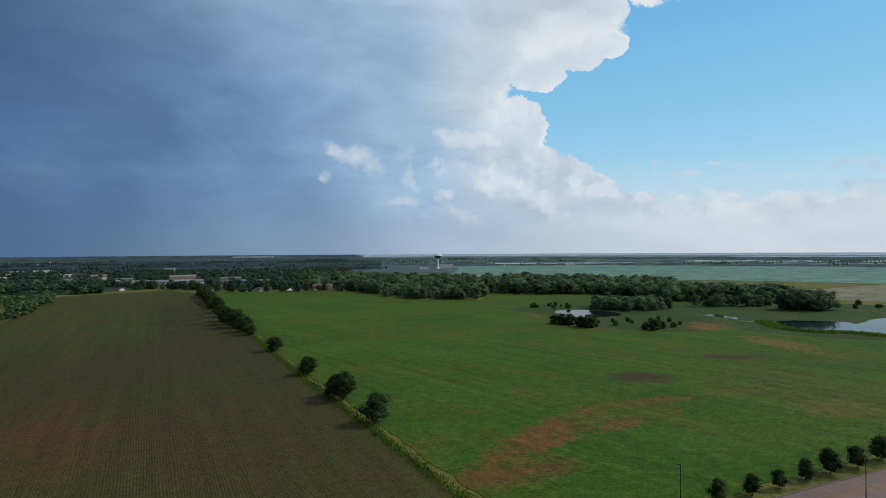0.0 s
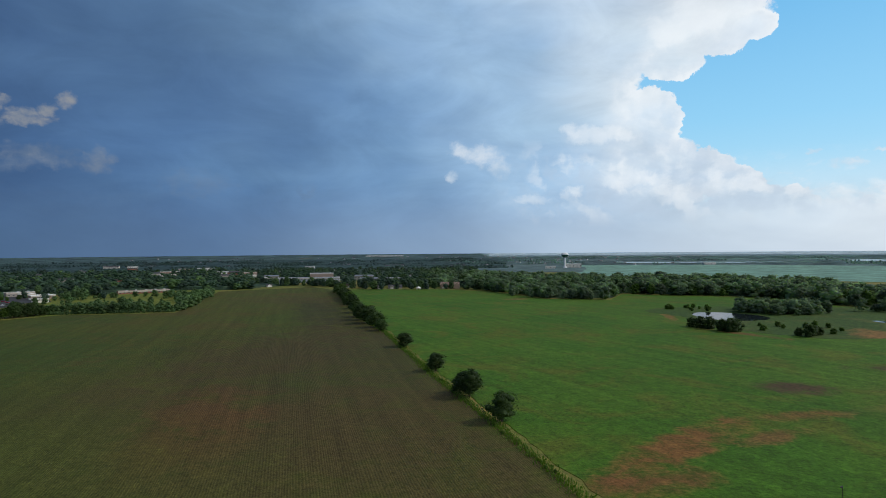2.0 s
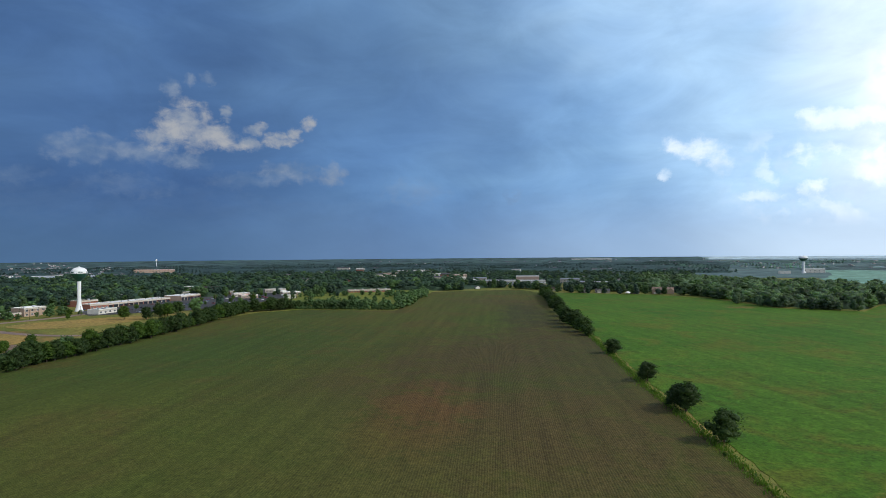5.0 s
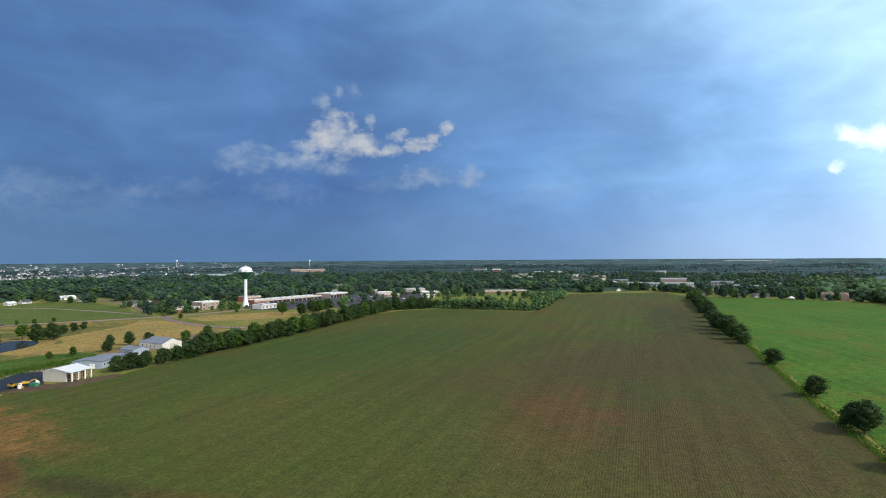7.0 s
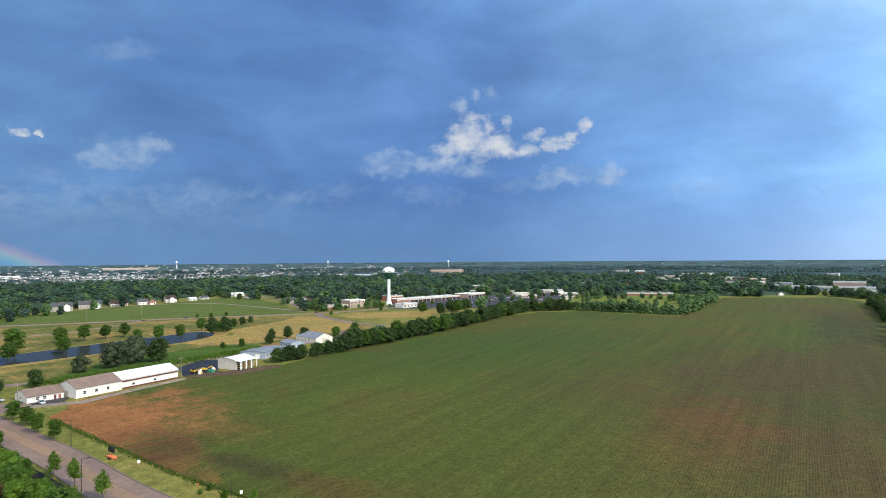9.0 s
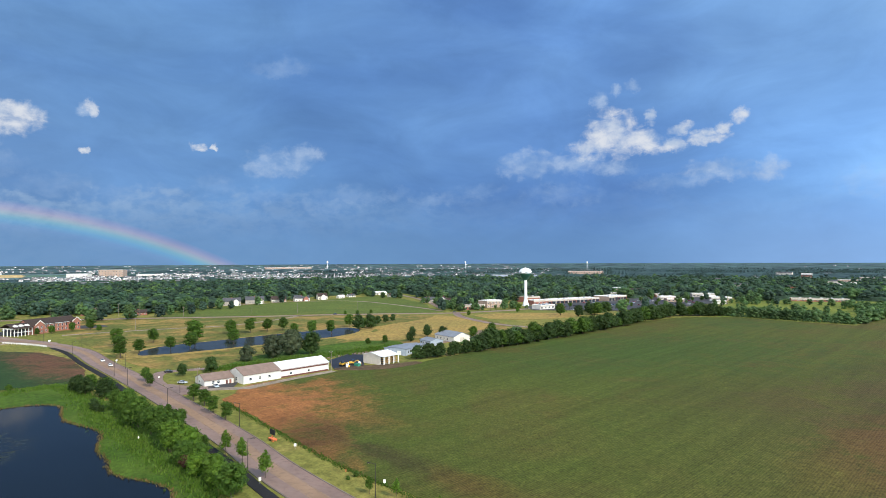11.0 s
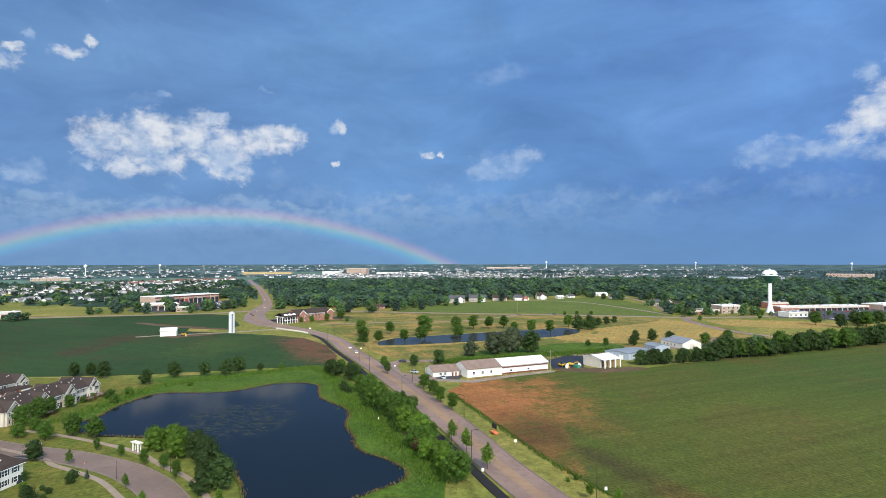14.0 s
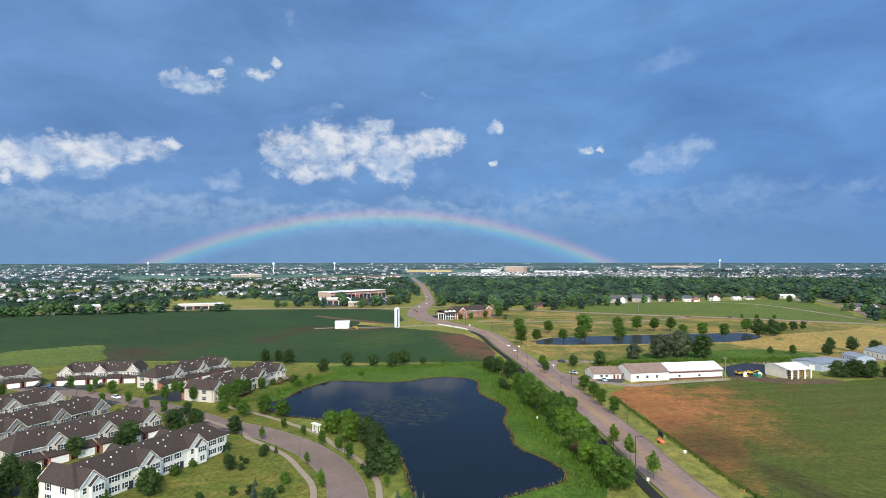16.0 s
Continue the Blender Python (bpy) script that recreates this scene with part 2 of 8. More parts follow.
# faint veils, grey and white cumulus, and the backlit heap before the tower
light_side = w.span(relief, -0.20, 0.14)
for group, way_, opacity, soft_edge, fray, dim, lit in (
        (FAINT_SOUTH + FAINT_WEST, BIG_WAY, 0.34, 1.9, 2.0, (0.24, 0.38, 0.62), (0.36, 0.49, 0.69)),
        (GREY_CUMULUS, SMALL_WAY, 0.72, 1.5, 2.2, (0.25, 0.385, 0.62), (0.44, 0.55, 0.72)),
        (WHITE_SOUTH + WHITE_SOUTHWEST + WHITE_WEST, SMALL_WAY, 0.93, 1.30, 2.6, (0.40, 0.50, 0.66), (0.66, 0.69, 0.74)),
        (BACKLIT, SMALL_WAY, 0.72, 1.5, 2.3, (1.05, 1.34, 1.66), (1.60, 1.74, 1.90))):
    inside = w.math("MULTIPLY_ADD", w.math("SUBTRACT", fluff, 0.5), fray, puffs(group, way_, 1.16))
    inside = w.math("MULTIPLY_ADD", relief, 0.6, inside)
    cover = w.math("MULTIPLY", w.span(inside, -0.10, soft_edge), opacity)
    colour = w.mix(cover, colour, w.mix(light_side, dim, lit))
# rainbow round the point opposite the sun
anti = w.math("MULTIPLY", w.math("ARCCOSINE", w.vmath("DOT_PRODUCT", way, tuple(-to_sun))), DEG)
bow = w.ramp(w.span(anti, 40.5, 42.9, smooth=False), [
    (0.0, (0, 0, 0)), (0.18, (0.01, 0.015, 0.03)), (0.34, (0.005, 0.065, 0.075)), (0.48, (0.04, 0.11, 0.04)), (0.60, (0.13, 0.11, 0.005)),
    (0.72, (0.15, 0.055, 0.0)), (0.86, (0.07, 0.01, 0.005)), (1.0, (0, 0, 0))], "LINEAR")
low_bow = w.math("MULTIPLY", w.span(el, 6.5, 4.5, 0.75, 1.0), w.span(el, -1.2, -0.2))
colour = w.mix(w.math("MULTIPLY", low_bow, 1.0), colour, w.mix(1.0, colour, bow, "ADD"))
colour = w.mix(w.span(el, -0.2, -3.0), colour, (0.06, 0.08, 0.05))
back = w.node("ShaderNodeBackground")
w.put(back.inputs[0], colour)
back.inputs[1].default_value = 1.0
w.tree.links.new(back.outputs[0], w.node("ShaderNodeOutputWorld").inputs[0])

# ---- materials ----
def material(name):
    m = bpy.data.materials.new(name)
    m.use_nodes = True
    m.node_tree.nodes.clear()
    n = Net(m.node_tree)
    shader = n.node("ShaderNodeBsdfPrincipled")
    m.node_tree.links.new(shader.outputs[0], n.node("ShaderNodeOutputMaterial").inputs[0])
    return m, n, shader


def place(n):
    return n.node("ShaderNodeTexCoord").outputs["Object"]


def bump(n, shader, height, strength=0.4, distance=0.1):
    b = n.node("ShaderNodeBump")
    b.inputs["Strength"].default_value, b.inputs["Distance"].default_value = strength, distance
    n.put(b.inputs["Height"], height)
    n.put(shader.inputs["Normal"], b.outputs[0])


def ground_mat(name, base, second, dry, big=0.012, small=0.35, amount=0.5, rows=None, stains=(), rough=0.95, bumpy=0.5, dry_at=(0.50, 0.70), tracks=None, clumpy=0.22):
    """Soil and plants in patches. rows: direction and spacing of the drilled rows; stains: x, y, radius along x and y, colour, strength, turn;
    tracks: direction and spacing of long faint streaks left by machines."""
    m, n, s = material(name)
    p = place(n)
    a = n.noise(p, big, 5.0, 0.6, 0.6)
    b = n.noise(p, small, 5.0, 0.65)
    if rows:                                               # plants drawn out along the drilled rows
        (rx, ry), gap, _ = rows
        px, py, _ = n.split(p)
        b = n.noise(n.xyz(n.math("ADD", n.math("MULTIPLY", px, -ry), n.math("MULTIPLY", py, rx)),
                          n.math("MULTIPLY", n.math("ADD", n.math("MULTIPLY", px, rx), n.math("MULTIPLY", py, ry)), 0.5), 0.0), small * 3.4, 5.0, 0.74)
    c = n.noise(p, small * 5, 3.0, 0.6)
    clump = n.noise(n.vmath("ADD", p, (17.0, 51.0, 0.0)), 0.22, 8.0, 0.72, 0.3)
    col = n.mix(n.span(a, 0.35, 0.65), base, second)
    drym = n.noise(n.vmath("ADD", p, (311.0, 97.0, 0.0)), big * 2.2, 6.0, 0.65, 0.8)
    col = n.mix(n.math("MULTIPLY", n.span(drym, *dry_at), amount), col, dry)
    x, y, _ = n.split(p)
    torn = n.noise(n.vmath("ADD", p, (57.0, 211.0, 0.0)), 0.055, 6.0, 0.62, 0.9) if stains else None
    for sx, sy, rx, ry, sc, st, *turn in stains:
        ca, sa = (math.cos(radians(turn[0])), math.sin(radians(turn[0]))) if turn else (1.0, 0.0)
        ox, oy = n.math("SUBTRACT", x, float(sx)), n.math("SUBTRACT", y, float(sy))
        dx = n.math("DIVIDE", n.math("ADD", n.math("MULTIPLY", ox, ca), n.math("MULTIPLY", oy, sa)), float(rx))
        dy = n.math("DIVIDE", n.math("SUBTRACT", n.math("MULTIPLY", oy, ca), n.math("MULTIPLY", ox, sa)), float(ry))
        d = n.math("ADD", n.math("MULTIPLY", dx, dx), n.math("MULTIPLY", dy, dy))
        ragged = n.math("ADD", n.math("SUBTRACT", 1.0, d), n.math("MULTIPLY", n.math("SUBTRACT", torn, 0.5), 4.4))
        ragged = n.math("ADD", ragged, n.math("ADD", n.math("MULTIPLY", n.math("SUBTRACT", clump, 0.5), clumpy * 9.0), n.math("MULTIPLY", n.math("SUBTRACT", b, 0.5), 1.2)))
        col = n.mix(n.math("MULTIPLY", n.span(ragged, -0.5, 1.3), st), col, sc)
    col = n.mix(1.0, col, n.ramp(n.math("MULTIPLY_ADD", n.math("SUBTRACT", c, 0.5), 0.5, b), [(0.22, 0.42), (0.5, 1.0), (0.80, 1.6)], "LINEAR"), "MULTIPLY")
    col = n.mix(1.0, col, n.ramp(clump, [(0.32, 1.0 - clumpy), (0.50, 1.0), (0.68, 1.0 + clumpy * 1.2)], "LINEAR"), "MULTIPLY")
    height = n.math("ADD", b, n.math("MULTIPLY", c, 0.6))
    if tracks:
        (tx, ty), gap, depth = tracks
        across = n.math("ADD", n.math("MULTIPLY", x, -ty), n.math("MULTIPLY", y, tx))
        along = n.math("ADD", n.math("MULTIPLY", x, tx), n.math("MULTIPLY", y, ty))
        streak = n.noise(n.xyz(n.math("MULTIPLY", across, 1.0 / gap), n.math("MULTIPLY", along, 0.006), 0.0), 1.0, 6.0, 0.72)
        col = n.mix(1.0, col, n.ramp(streak, [(0.3, 1.0 - depth), (0.7, 1.0 + depth)], "LINEAR"), "MULTIPLY")
    if rows:
        (rx, ry), gap, depth = rows
        across = n.math("ADD", n.math("MULTIPLY", x, -ry), n.math("MULTIPLY", y, rx))
        along = n.math("ADD", n.math("MULTIPLY", x, rx), n.math("MULTIPLY", y, ry))
        drift = n.noise(n.xyz(n.math("MULTIPLY", across, 0.09), n.math("MULTIPLY", along, 0.006), 5.0), 1.0, 3.0, 0.6)   # the drill wanders
        wave = n.math("SINE", n.math("MULTIPLY", n.math("MULTIPLY_ADD", drift, 4.0, across), 2 * math.pi / gap))
        col = n.mix(1.0, col, n.ramp(n.math("MULTIPLY_ADD", wave, 0.5, 0.5), [(0.0, 1.0 - depth), (1.0, 1.0 + depth)], "LINEAR"), "MULTIPLY")
        height = n.math("ADD", height, n.math("MULTIPLY", wave, 0.12))
    n.put(s.inputs["Base Color"], col)
    s.inputs["Roughness"].default_value = rough
    s.inputs["Specular IOR Level"].default_value = 0.15
    bump(n, s, height, bumpy, 0.35)
    return m


def plain_mat(name, colour, rough=0.6, vary=0.15, scale=1.5, metal=0.0, second=None, spec=0.4, island=0.0, obj=0.0, bumpy=0.15):
    """Painted, cast or woven surfaces with grime at two scales; island and obj give piece-to-piece variation."""
    m, n, s = material(name)
    p = place(n)
    a = n.noise(p, scale, 4.0, 0.6)
    b = n.noise(p, scale * 9, 3.0, 0.6)
    dark = tuple(c * (1 - vary) for c in colour)
    lite = tuple(min(1.0, c * (1 + vary * 0.6)) for c in colour)
    col = n.mix(n.span(a, 0.3, 0.7), dark, lite)
    if second:
        col = n.mix(n.span(b, 0.52, 0.72, 0.0, 0.8), col, second)
    if island:
        r = n.node("ShaderNodeNewGeometry").outputs["Random Per Island"]
        col = n.mix(1.0, col, n.ramp(r, [(0.0, 1 - island), (1.0, 1 + island)], "LINEAR"), "MULTIPLY")
    if obj:
        r = n.node("ShaderNodeObjectInfo").outputs["Random"]
        col = n.mix(1.0, col, n.ramp(r, [(0.0, 1 - obj), (1.0, 1 + obj)], "LINEAR"), "MULTIPLY")
    n.put(s.inputs["Base Color"], col)
    n.put(s.inputs["Roughness"], n.span(b, 0.2, 0.8, max(0.0, rough - 0.1), min(1.0, rough + 0.1)))
    s.inputs["Metallic"].default_value = metal
    s.inputs["Specular IOR Level"].default_value = spec
    bump(n, s, b, bumpy, 0.03)
    return m


def leaf_mat(name, dark, light, yellow, obj=0.25, patch=0.35, through_light=0.42):
    m, n, s = material(name)
    r = n.node("ShaderNodeNewGeometry").outputs["Random Per Island"]
    o = n.node("ShaderNodeObjectInfo").outputs["Random"]
    p = place(n)
    a = n.noise(p, patch, 3.0, 0.6)
    col = n.mix(r, dark, light)
    if patch < 0.2:                                        # whole trees differ
        b = n.noise(p, patch * 0.6, 2.0, 0.5)
        col = n.mix(1.0, col, n.ramp(b, [(0.3, 0.55), (0.7, 1.45)], "LINEAR"), "MULTIPLY")
    col = n.mix(n.span(a, 0.5, 0.75, 0.0, 0.6), col, yellow)
    col = n.mix(1.0, col, n.ramp(o, [(0.0, 1 - obj), (1.0, 1 + obj)], "LINEAR"), "MULTIPLY")
    n.put(s.inputs["Base Color"], col)
    s.inputs["Roughness"].default_value = 0.6
    s.inputs["Specular IOR Level"].default_value = 0.25
    t = n.node("ShaderNodeBsdfTranslucent")
    n.put(t.inputs[0], n.mix(1.0, col, (1.1, 1.25, 0.6), "MULTIPLY"))
    mx = n.node("ShaderNodeMixShader")
    mx.inputs[0].default_value = through_light
    out = [q for q in m.node_tree.nodes if q.bl_idname == "ShaderNodeOutputMaterial"][0]
    m.node_tree.links.new(s.outputs[0], mx.inputs[1])
    m.node_tree.links.new(t.outputs[0], mx.inputs[2])
    m.node_tree.links.new(mx.outputs[0], out.inputs[0])
    return m


def water_mat(name, deep, weed=None, dull=0.0):
    m, n, s = material(name)
    p = place(n)
    col = deep
    if weed:
        x, y, _ = n.split(p)
        a = n.noise(p, 0.03, 3.0, 0.55, 0.6)
        fine = n.noise(n.xyz(x, n.math("MULTIPLY", y, 0.6), 0.0), 0.45, 6.0, 0.72, 0.5)
        dx = n.math("DIVIDE", n.math("SUBTRACT", x, weed[0]), weed[2])
        dy = n.math("DIVIDE", n.math("SUBTRACT", y, weed[1]), weed[3])
        d = n.math("SUBTRACT", 1.1, n.math("ADD", n.math("MULTIPLY", dx, dx), n.math("MULTIPLY", dy, dy)))
        here = n.span(n.math("ADD", d, n.math("MULTIPLY", n.math("SUBTRACT", a, 0.5), 3.5)), 0.0, 1.0)
        mat = n.math("MULTIPLY", here, n.span(fine, 0.47, 0.62))
        col = n.mix(n.math("MULTIPLY", mat, 0.55), deep, (0.045, 0.052, 0.032))
        n.put(s.inputs["Roughness"], n.math("MULTIPLY_ADD", mat, 0.5, 0.05))
    else:
        s.inputs["Roughness"].default_value = 0.07
    n.put(s.inputs["Base Color"], col)
    s.inputs["IOR"].default_value = 1.33
    s.inputs["Specular IOR Level"].default_value = 0.22 if weed else 0.30
    rip = n.noise(p, 1.4, 3.0, 0.6)
    bump(n, s, rip, 0.06, 0.03)
    if dull:                                               # diffuse share that takes part of the mirror away
        matte = n.node("ShaderNodeBsdfDiffuse")
        n.put(matte.inputs[0], n.mix(1.0, col, (1.6, 1.6, 1.6), "MULTIPLY"))
        mx = n.node("ShaderNodeMixShader")
        mx.inputs[0].default_value = dull
        out = [q for q in m.node_tree.nodes if q.bl_idname == "ShaderNodeOutputMaterial"][0]
        m.node_tree.links.new(s.outputs[0], mx.inputs[1])
        m.node_tree.links.new(matte.outputs[0], mx.inputs[2])
        m.node_tree.links.new(mx.outputs[0], out.inputs[0])
    return m


ROW_WAY = (-0.45, 0.893)
M_GRASS = ground_mat("rough_grass", (0.120, 0.140, 0.028), (0.180, 0.170, 0.042), (0.31, 0.225, 0.075), 0.008, 0.30, 0.75)
M_SOY = ground_mat("young_bean_field", (0.071, 0.074, 0.0145), (0.059, 0.079, 0.0135), (0.092, 0.060, 0.021), 0.007, 0.30, 0.65, (ROW_WAY, 0.76, 0.13),
                   [(-115, 340, 120, 330, (0.052, 0.049, 0.0165), 0.70), (-250, 560, 26, 150, (0.042, 0.036, 0.018), 0.7, 27), (-268, 10, 62, 42, (0.255, 0.108, 0.040), 0.94, 20), (-275, 8, 34, 24, (0.275, 0.115, 0.042), 0.9, 20), (-228, 8, 60, 20, (0.235, 0.098, 0.036), 0.92, 20), (-212, 22, 26, 14, (0.035, 0.024, 0.012), 0.7), (-178, 43, 26, 7, (0.038, 0.027, 0.014), 0.8, 25), (-149, 58, 16, 8, (0.100, 0.036, 0.018), 0.6, 25),
                    (-75, 170, 70, 90, (0.085, 0.056, 0.021), 0.6), (-130, 190, 22, 60, (0.125, 0.060, 0.023), 0.6, 27), (-215, 205, 30, 110, (0.062, 0.068, 0.015), 0.6, 27), (-170, 330, 60, 130, (0.075, 0.050, 0.022), 0.55),
                    (-330, 250, 90, 150, (0.040, 0.072, 0.013), 0.75), (-180, 110, 120, 70, (0.074, 0.088, 0.015), 0.6),
                    (-330, 690, 80, 60, (0.075, 0.052, 0.024), 0.5), (-440, 450, 60, 60, (0.038, 0.070, 0.014), 0.6)],
                   tracks=(ROW_WAY, 6.0, 0.22), dry_at=(0.46, 0.68), clumpy=0.16)
M_GREEN = ground_mat("green_crop", (0.044, 0.118, 0.008), (0.064, 0.136, 0.010), (0.105, 0.112, 0.014), 0.011, 0.80, 0.70, None,
                     [(35, 194, 40, 9, (0.20, 0.080, 0.030), 0.85, 53), (77, 232, 24, 6, (0.19, 0.085, 0.030), 0.75, 21), (17, 158, 26, 8, (0.17, 0.072, 0.028), 0.85, 29), (62, 205, 16, 5, (0.17, 0.08, 0.03), 0.8, 40),
                      (150, 222, 24, 12, (0.20, 0.14, 0.035), 0.6, 10), (122, 250, 30, 8, (0.13, 0.11, 0.03), 0.5, 30), (115, 452, 36, 6, (0.16, 0.075, 0.03), 0.8, -48), (85, 560, 5, 34, (0.24, 0.11, 0.04), 0.8), (94, 279, 15, 12, (0.075, 0.036, 0.026), 0.9), (159, 330, 22, 8, (0.075, 0.040, 0.028), 0.85),
                      (215, 372, 14, 40, (0.24, 0.13, 0.04), 0.75, 8), (-65, 721, 14, 14, (0.20, 0.105, 0.045), 0.8), (160, 250, 40, 60, (0.11, 0.105, 0.025), 0.5),
                      (30, 132, 44, 8, (0.19, 0.10, 0.035), 0.7, 12)], dry_at=(0.47, 0.66), tracks=((-0.62, 0.78), 5.0, 0.24), clumpy=0.30)
M_CORN = ground_mat("young_corn_field", (0.020, 0.044, 0.014), (0.025, 0.055, 0.017), (0.048, 0.044, 0.017), 0.010, 0.30, 0.6, ((-0.9, -0.43), 0.76, 0.11),
                    [(-450, -266, 40, 18, (0.050, 0.038, 0.016), 0.75), (-406, -104, 66, 22, (0.12, 0.058, 0.034), 0.97, 20), (-445, -124, 30, 22, (0.11, 0.056, 0.034), 0.95, 30), (-298, -305, 34, 26, (0.052, 0.036, 0.020), 0.85), (-404, -262, 44, 14, (0.048, 0.036, 0.019), 0.85, 10), (-330, -285, 70, 14, (0.045, 0.046, 0.018), 0.6, 20),
                     (-420, -175, 60, 30, (0.052, 0.080, 0.018), 0.5)], tracks=((-0.3, -0.95), 10.0, 0.15))
M_REEDS = ground_mat("lush_bank_grass", (0.042, 0.086, 0.010), (0.064, 0.112, 0.014), (0.098, 0.112, 0.025), 0.03, 0.6, 0.5, bumpy=0.8)
M_LAWN = ground_mat("mown_lawn", (0.125, 0.122, 0.024), (0.080, 0.108, 0.019), (0.22, 0.165, 0.045), 0.05, 0.8, 0.55, tracks=((-0.6, 0.8), 2.2, 0.26))
M_MEADOW = ground_mat("park_meadow", (0.086, 0.106, 0.024), (0.132, 0.128, 0.033), (0.28, 0.180, 0.060), 0.012, 0.35, 0.85, dry_at=(0.44, 0.62), tracks=((-0.45, 0.89), 14.0, 0.24))
M_GOLD = ground_mat("dry_gold_grass", (0.31, 0.210, 0.066), (0.25, 0.190, 0.058), (0.13, 0.085, 0.045), 0.020, 0.35, 0.5)
M_SCRUB = ground_mat("weedy_field", (0.098, 0.130, 0.027), (0.080, 0.110, 0.024), (0.135, 0.130, 0.032), 0.02, 0.4, 0.5)
M_WEEDY = ground_mat("tall_yellow_weeds", (0.160, 0.180, 0.030), (0.115, 0.150, 0.028), (0.075, 0.105, 0.026), 0.02, 0.4, 0.6)
M_MARSH = ground_mat("marsh_grass", (0.050, 0.092, 0.016), (0.042, 0.080, 0.015), (0.12, 0.11, 0.03), 0.012, 0.35, 0.5, stains=[(204, 442, 17, 44, (0.25, 0.125, 0.043), 0.9, -6), (216, 385, 20, 50, (0.28, 0.135, 0.045), 0.9, 8), (242, 364, 14, 30, (0.24, 0.13, 0.04), 0.8, 30), (225, 470, 10, 60, (0.12, 0.12, 0.03), 0.6, -20)])
M_SOIL = ground_mat("bare_soil", (0.11, 0.075, 0.045), (0.085, 0.06, 0.038), (0.15, 0.10, 0.06), 0.05, 0.7, 0.5)
M_GRAVEL = ground_mat("gravel_drive", (0.27, 0.22, 0.18), (0.22, 0.18, 0.15), (0.33, 0.27, 0.2), 0.06, 1.2, 0.5)
# far pasture and crop: pale blue-green colour stands in for haze
M_HAZE_PASTURE = ground_mat("haze_painted_pasture", (0.38, 0.50, 0.57), (0.41, 0.52, 0.58), (0.45, 0.54, 0.56), 0.002, 0.012, 0.6)
M_FARFIELD = ground_mat("haze_painted_crop", (0.165, 0.300, 0.240), (0.152, 0.285, 0.228), (0.185, 0.30, 0.235), 0.003, 0.02, 0.5)
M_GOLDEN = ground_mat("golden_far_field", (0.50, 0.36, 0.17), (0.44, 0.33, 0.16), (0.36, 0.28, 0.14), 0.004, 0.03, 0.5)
# darker far crop, with haze put in as a slight blue-green tint
M_FARGREEN = ground_mat("haze_tinted_dark_crop", (0.090, 0.155, 0.115), (0.082, 0.145, 0.108), (0.115, 0.160, 0.115), 0.003, 0.02, 0.5)
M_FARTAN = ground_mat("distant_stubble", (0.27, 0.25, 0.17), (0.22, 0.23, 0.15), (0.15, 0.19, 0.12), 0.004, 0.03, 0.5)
# land colour blued to hold the haze of the middle distance
M_FARLAND = ground_mat("haze_tinted_land", (0.078, 0.128, 0.136), (0.092, 0.144, 0.144), (0.124, 0.162, 0.150), 0.0016, 0.012, 0.6)
M_ROAD = plain_mat("weathered_asphalt", (0.238, 0.158, 0.124), 0.55, 0.22, 0.05, second=(0.178, 0.121, 0.098), spec=0.45)
M_TURNLANE = plain_mat("worn_turning_lane", (0.285, 0.185, 0.120), 0.7, 0.2, 0.05, second=(0.20, 0.14, 0.105), spec=0.25)
M_STREET = plain_mat("pinkish_asphalt", (0.180, 0.130, 0.112), 0.85, 0.16, 0.06, second=(0.145, 0.108, 0.096), spec=0.3)
M_BLACKTOP = plain_mat("fresh_blacktop", (0.020, 0.022, 0.028), 0.6, 0.3, 0.08, second=(0.04, 0.042, 0.05))
M_TRAIL = plain_mat("dark_trail_asphalt", (0.022, 0.022, 0.024), 0.92, 0.2, 0.08, second=(0.034, 0.032, 0.032), spec=0.15)
M_LOT = plain_mat("car_park_asphalt", (0.050, 0.048, 0.052), 0.8, 0.25, 0.02, second=(0.04, 0.04, 0.046))
M_PATH = plain_mat("concrete_walk", (0.27, 0.21, 0.165), 0.9, 0.12, 0.3)
M_KERB = plain_mat("kerb_concrete", (0.185, 0.150, 0.125), 0.85, 0.15, 0.4)
M_PAINT_Y = plain_mat("worn_yellow_paint", (0.31, 0.205, 0.115), 0.8, 0.3, 0.15, second=(0.225, 0.158, 0.118))
M_LAKE = water_mat("pond_water", (0.006, 0.010, 0.016), (-222, -88, 30, 26), 0.45)
M_CANAL = water_mat("park_pond_water", (0.022, 0.026, 0.028), None, 0.6)
M_WATER = water_mat("still_water", (0.010, 0.014, 0.018), None, 0.25)
M_BARK = plain_mat("bark", (0.085, 0.062, 0.045), 0.9, 0.35, 2.0, bumpy=0.5)
M_LEAF = leaf_mat("broad_leaves", (0.034, 0.078, 0.011), (0.094, 0.168, 0.022), (0.115, 0.175, 0.028))
M_LEAF_DARK = leaf_mat("dark_leaves", (0.025, 0.052, 0.014), (0.054, 0.094, 0.022), (0.064, 0.100, 0.024))
M_LEAF_LIME = leaf_mat("bright_leaves", (0.054, 0.112, 0.011), (0.125, 0.215, 0.024), (0.15, 0.21, 0.03))
M_LEAF_GREY = leaf_mat("silver_leaves", (0.045, 0.062, 0.032), (0.085, 0.105, 0.055), (0.095, 0.115, 0.06))
M_LEAF_RED = leaf_mat("copper_leaves", (0.05, 0.022, 0.016), (0.085, 0.04, 0.025), (0.10, 0.06, 0.02))
M_NEEDLE = leaf_mat("spruce_needles", (0.035, 0.058, 0.042), (0.065, 0.095, 0.07), (0.085, 0.12, 0.085))
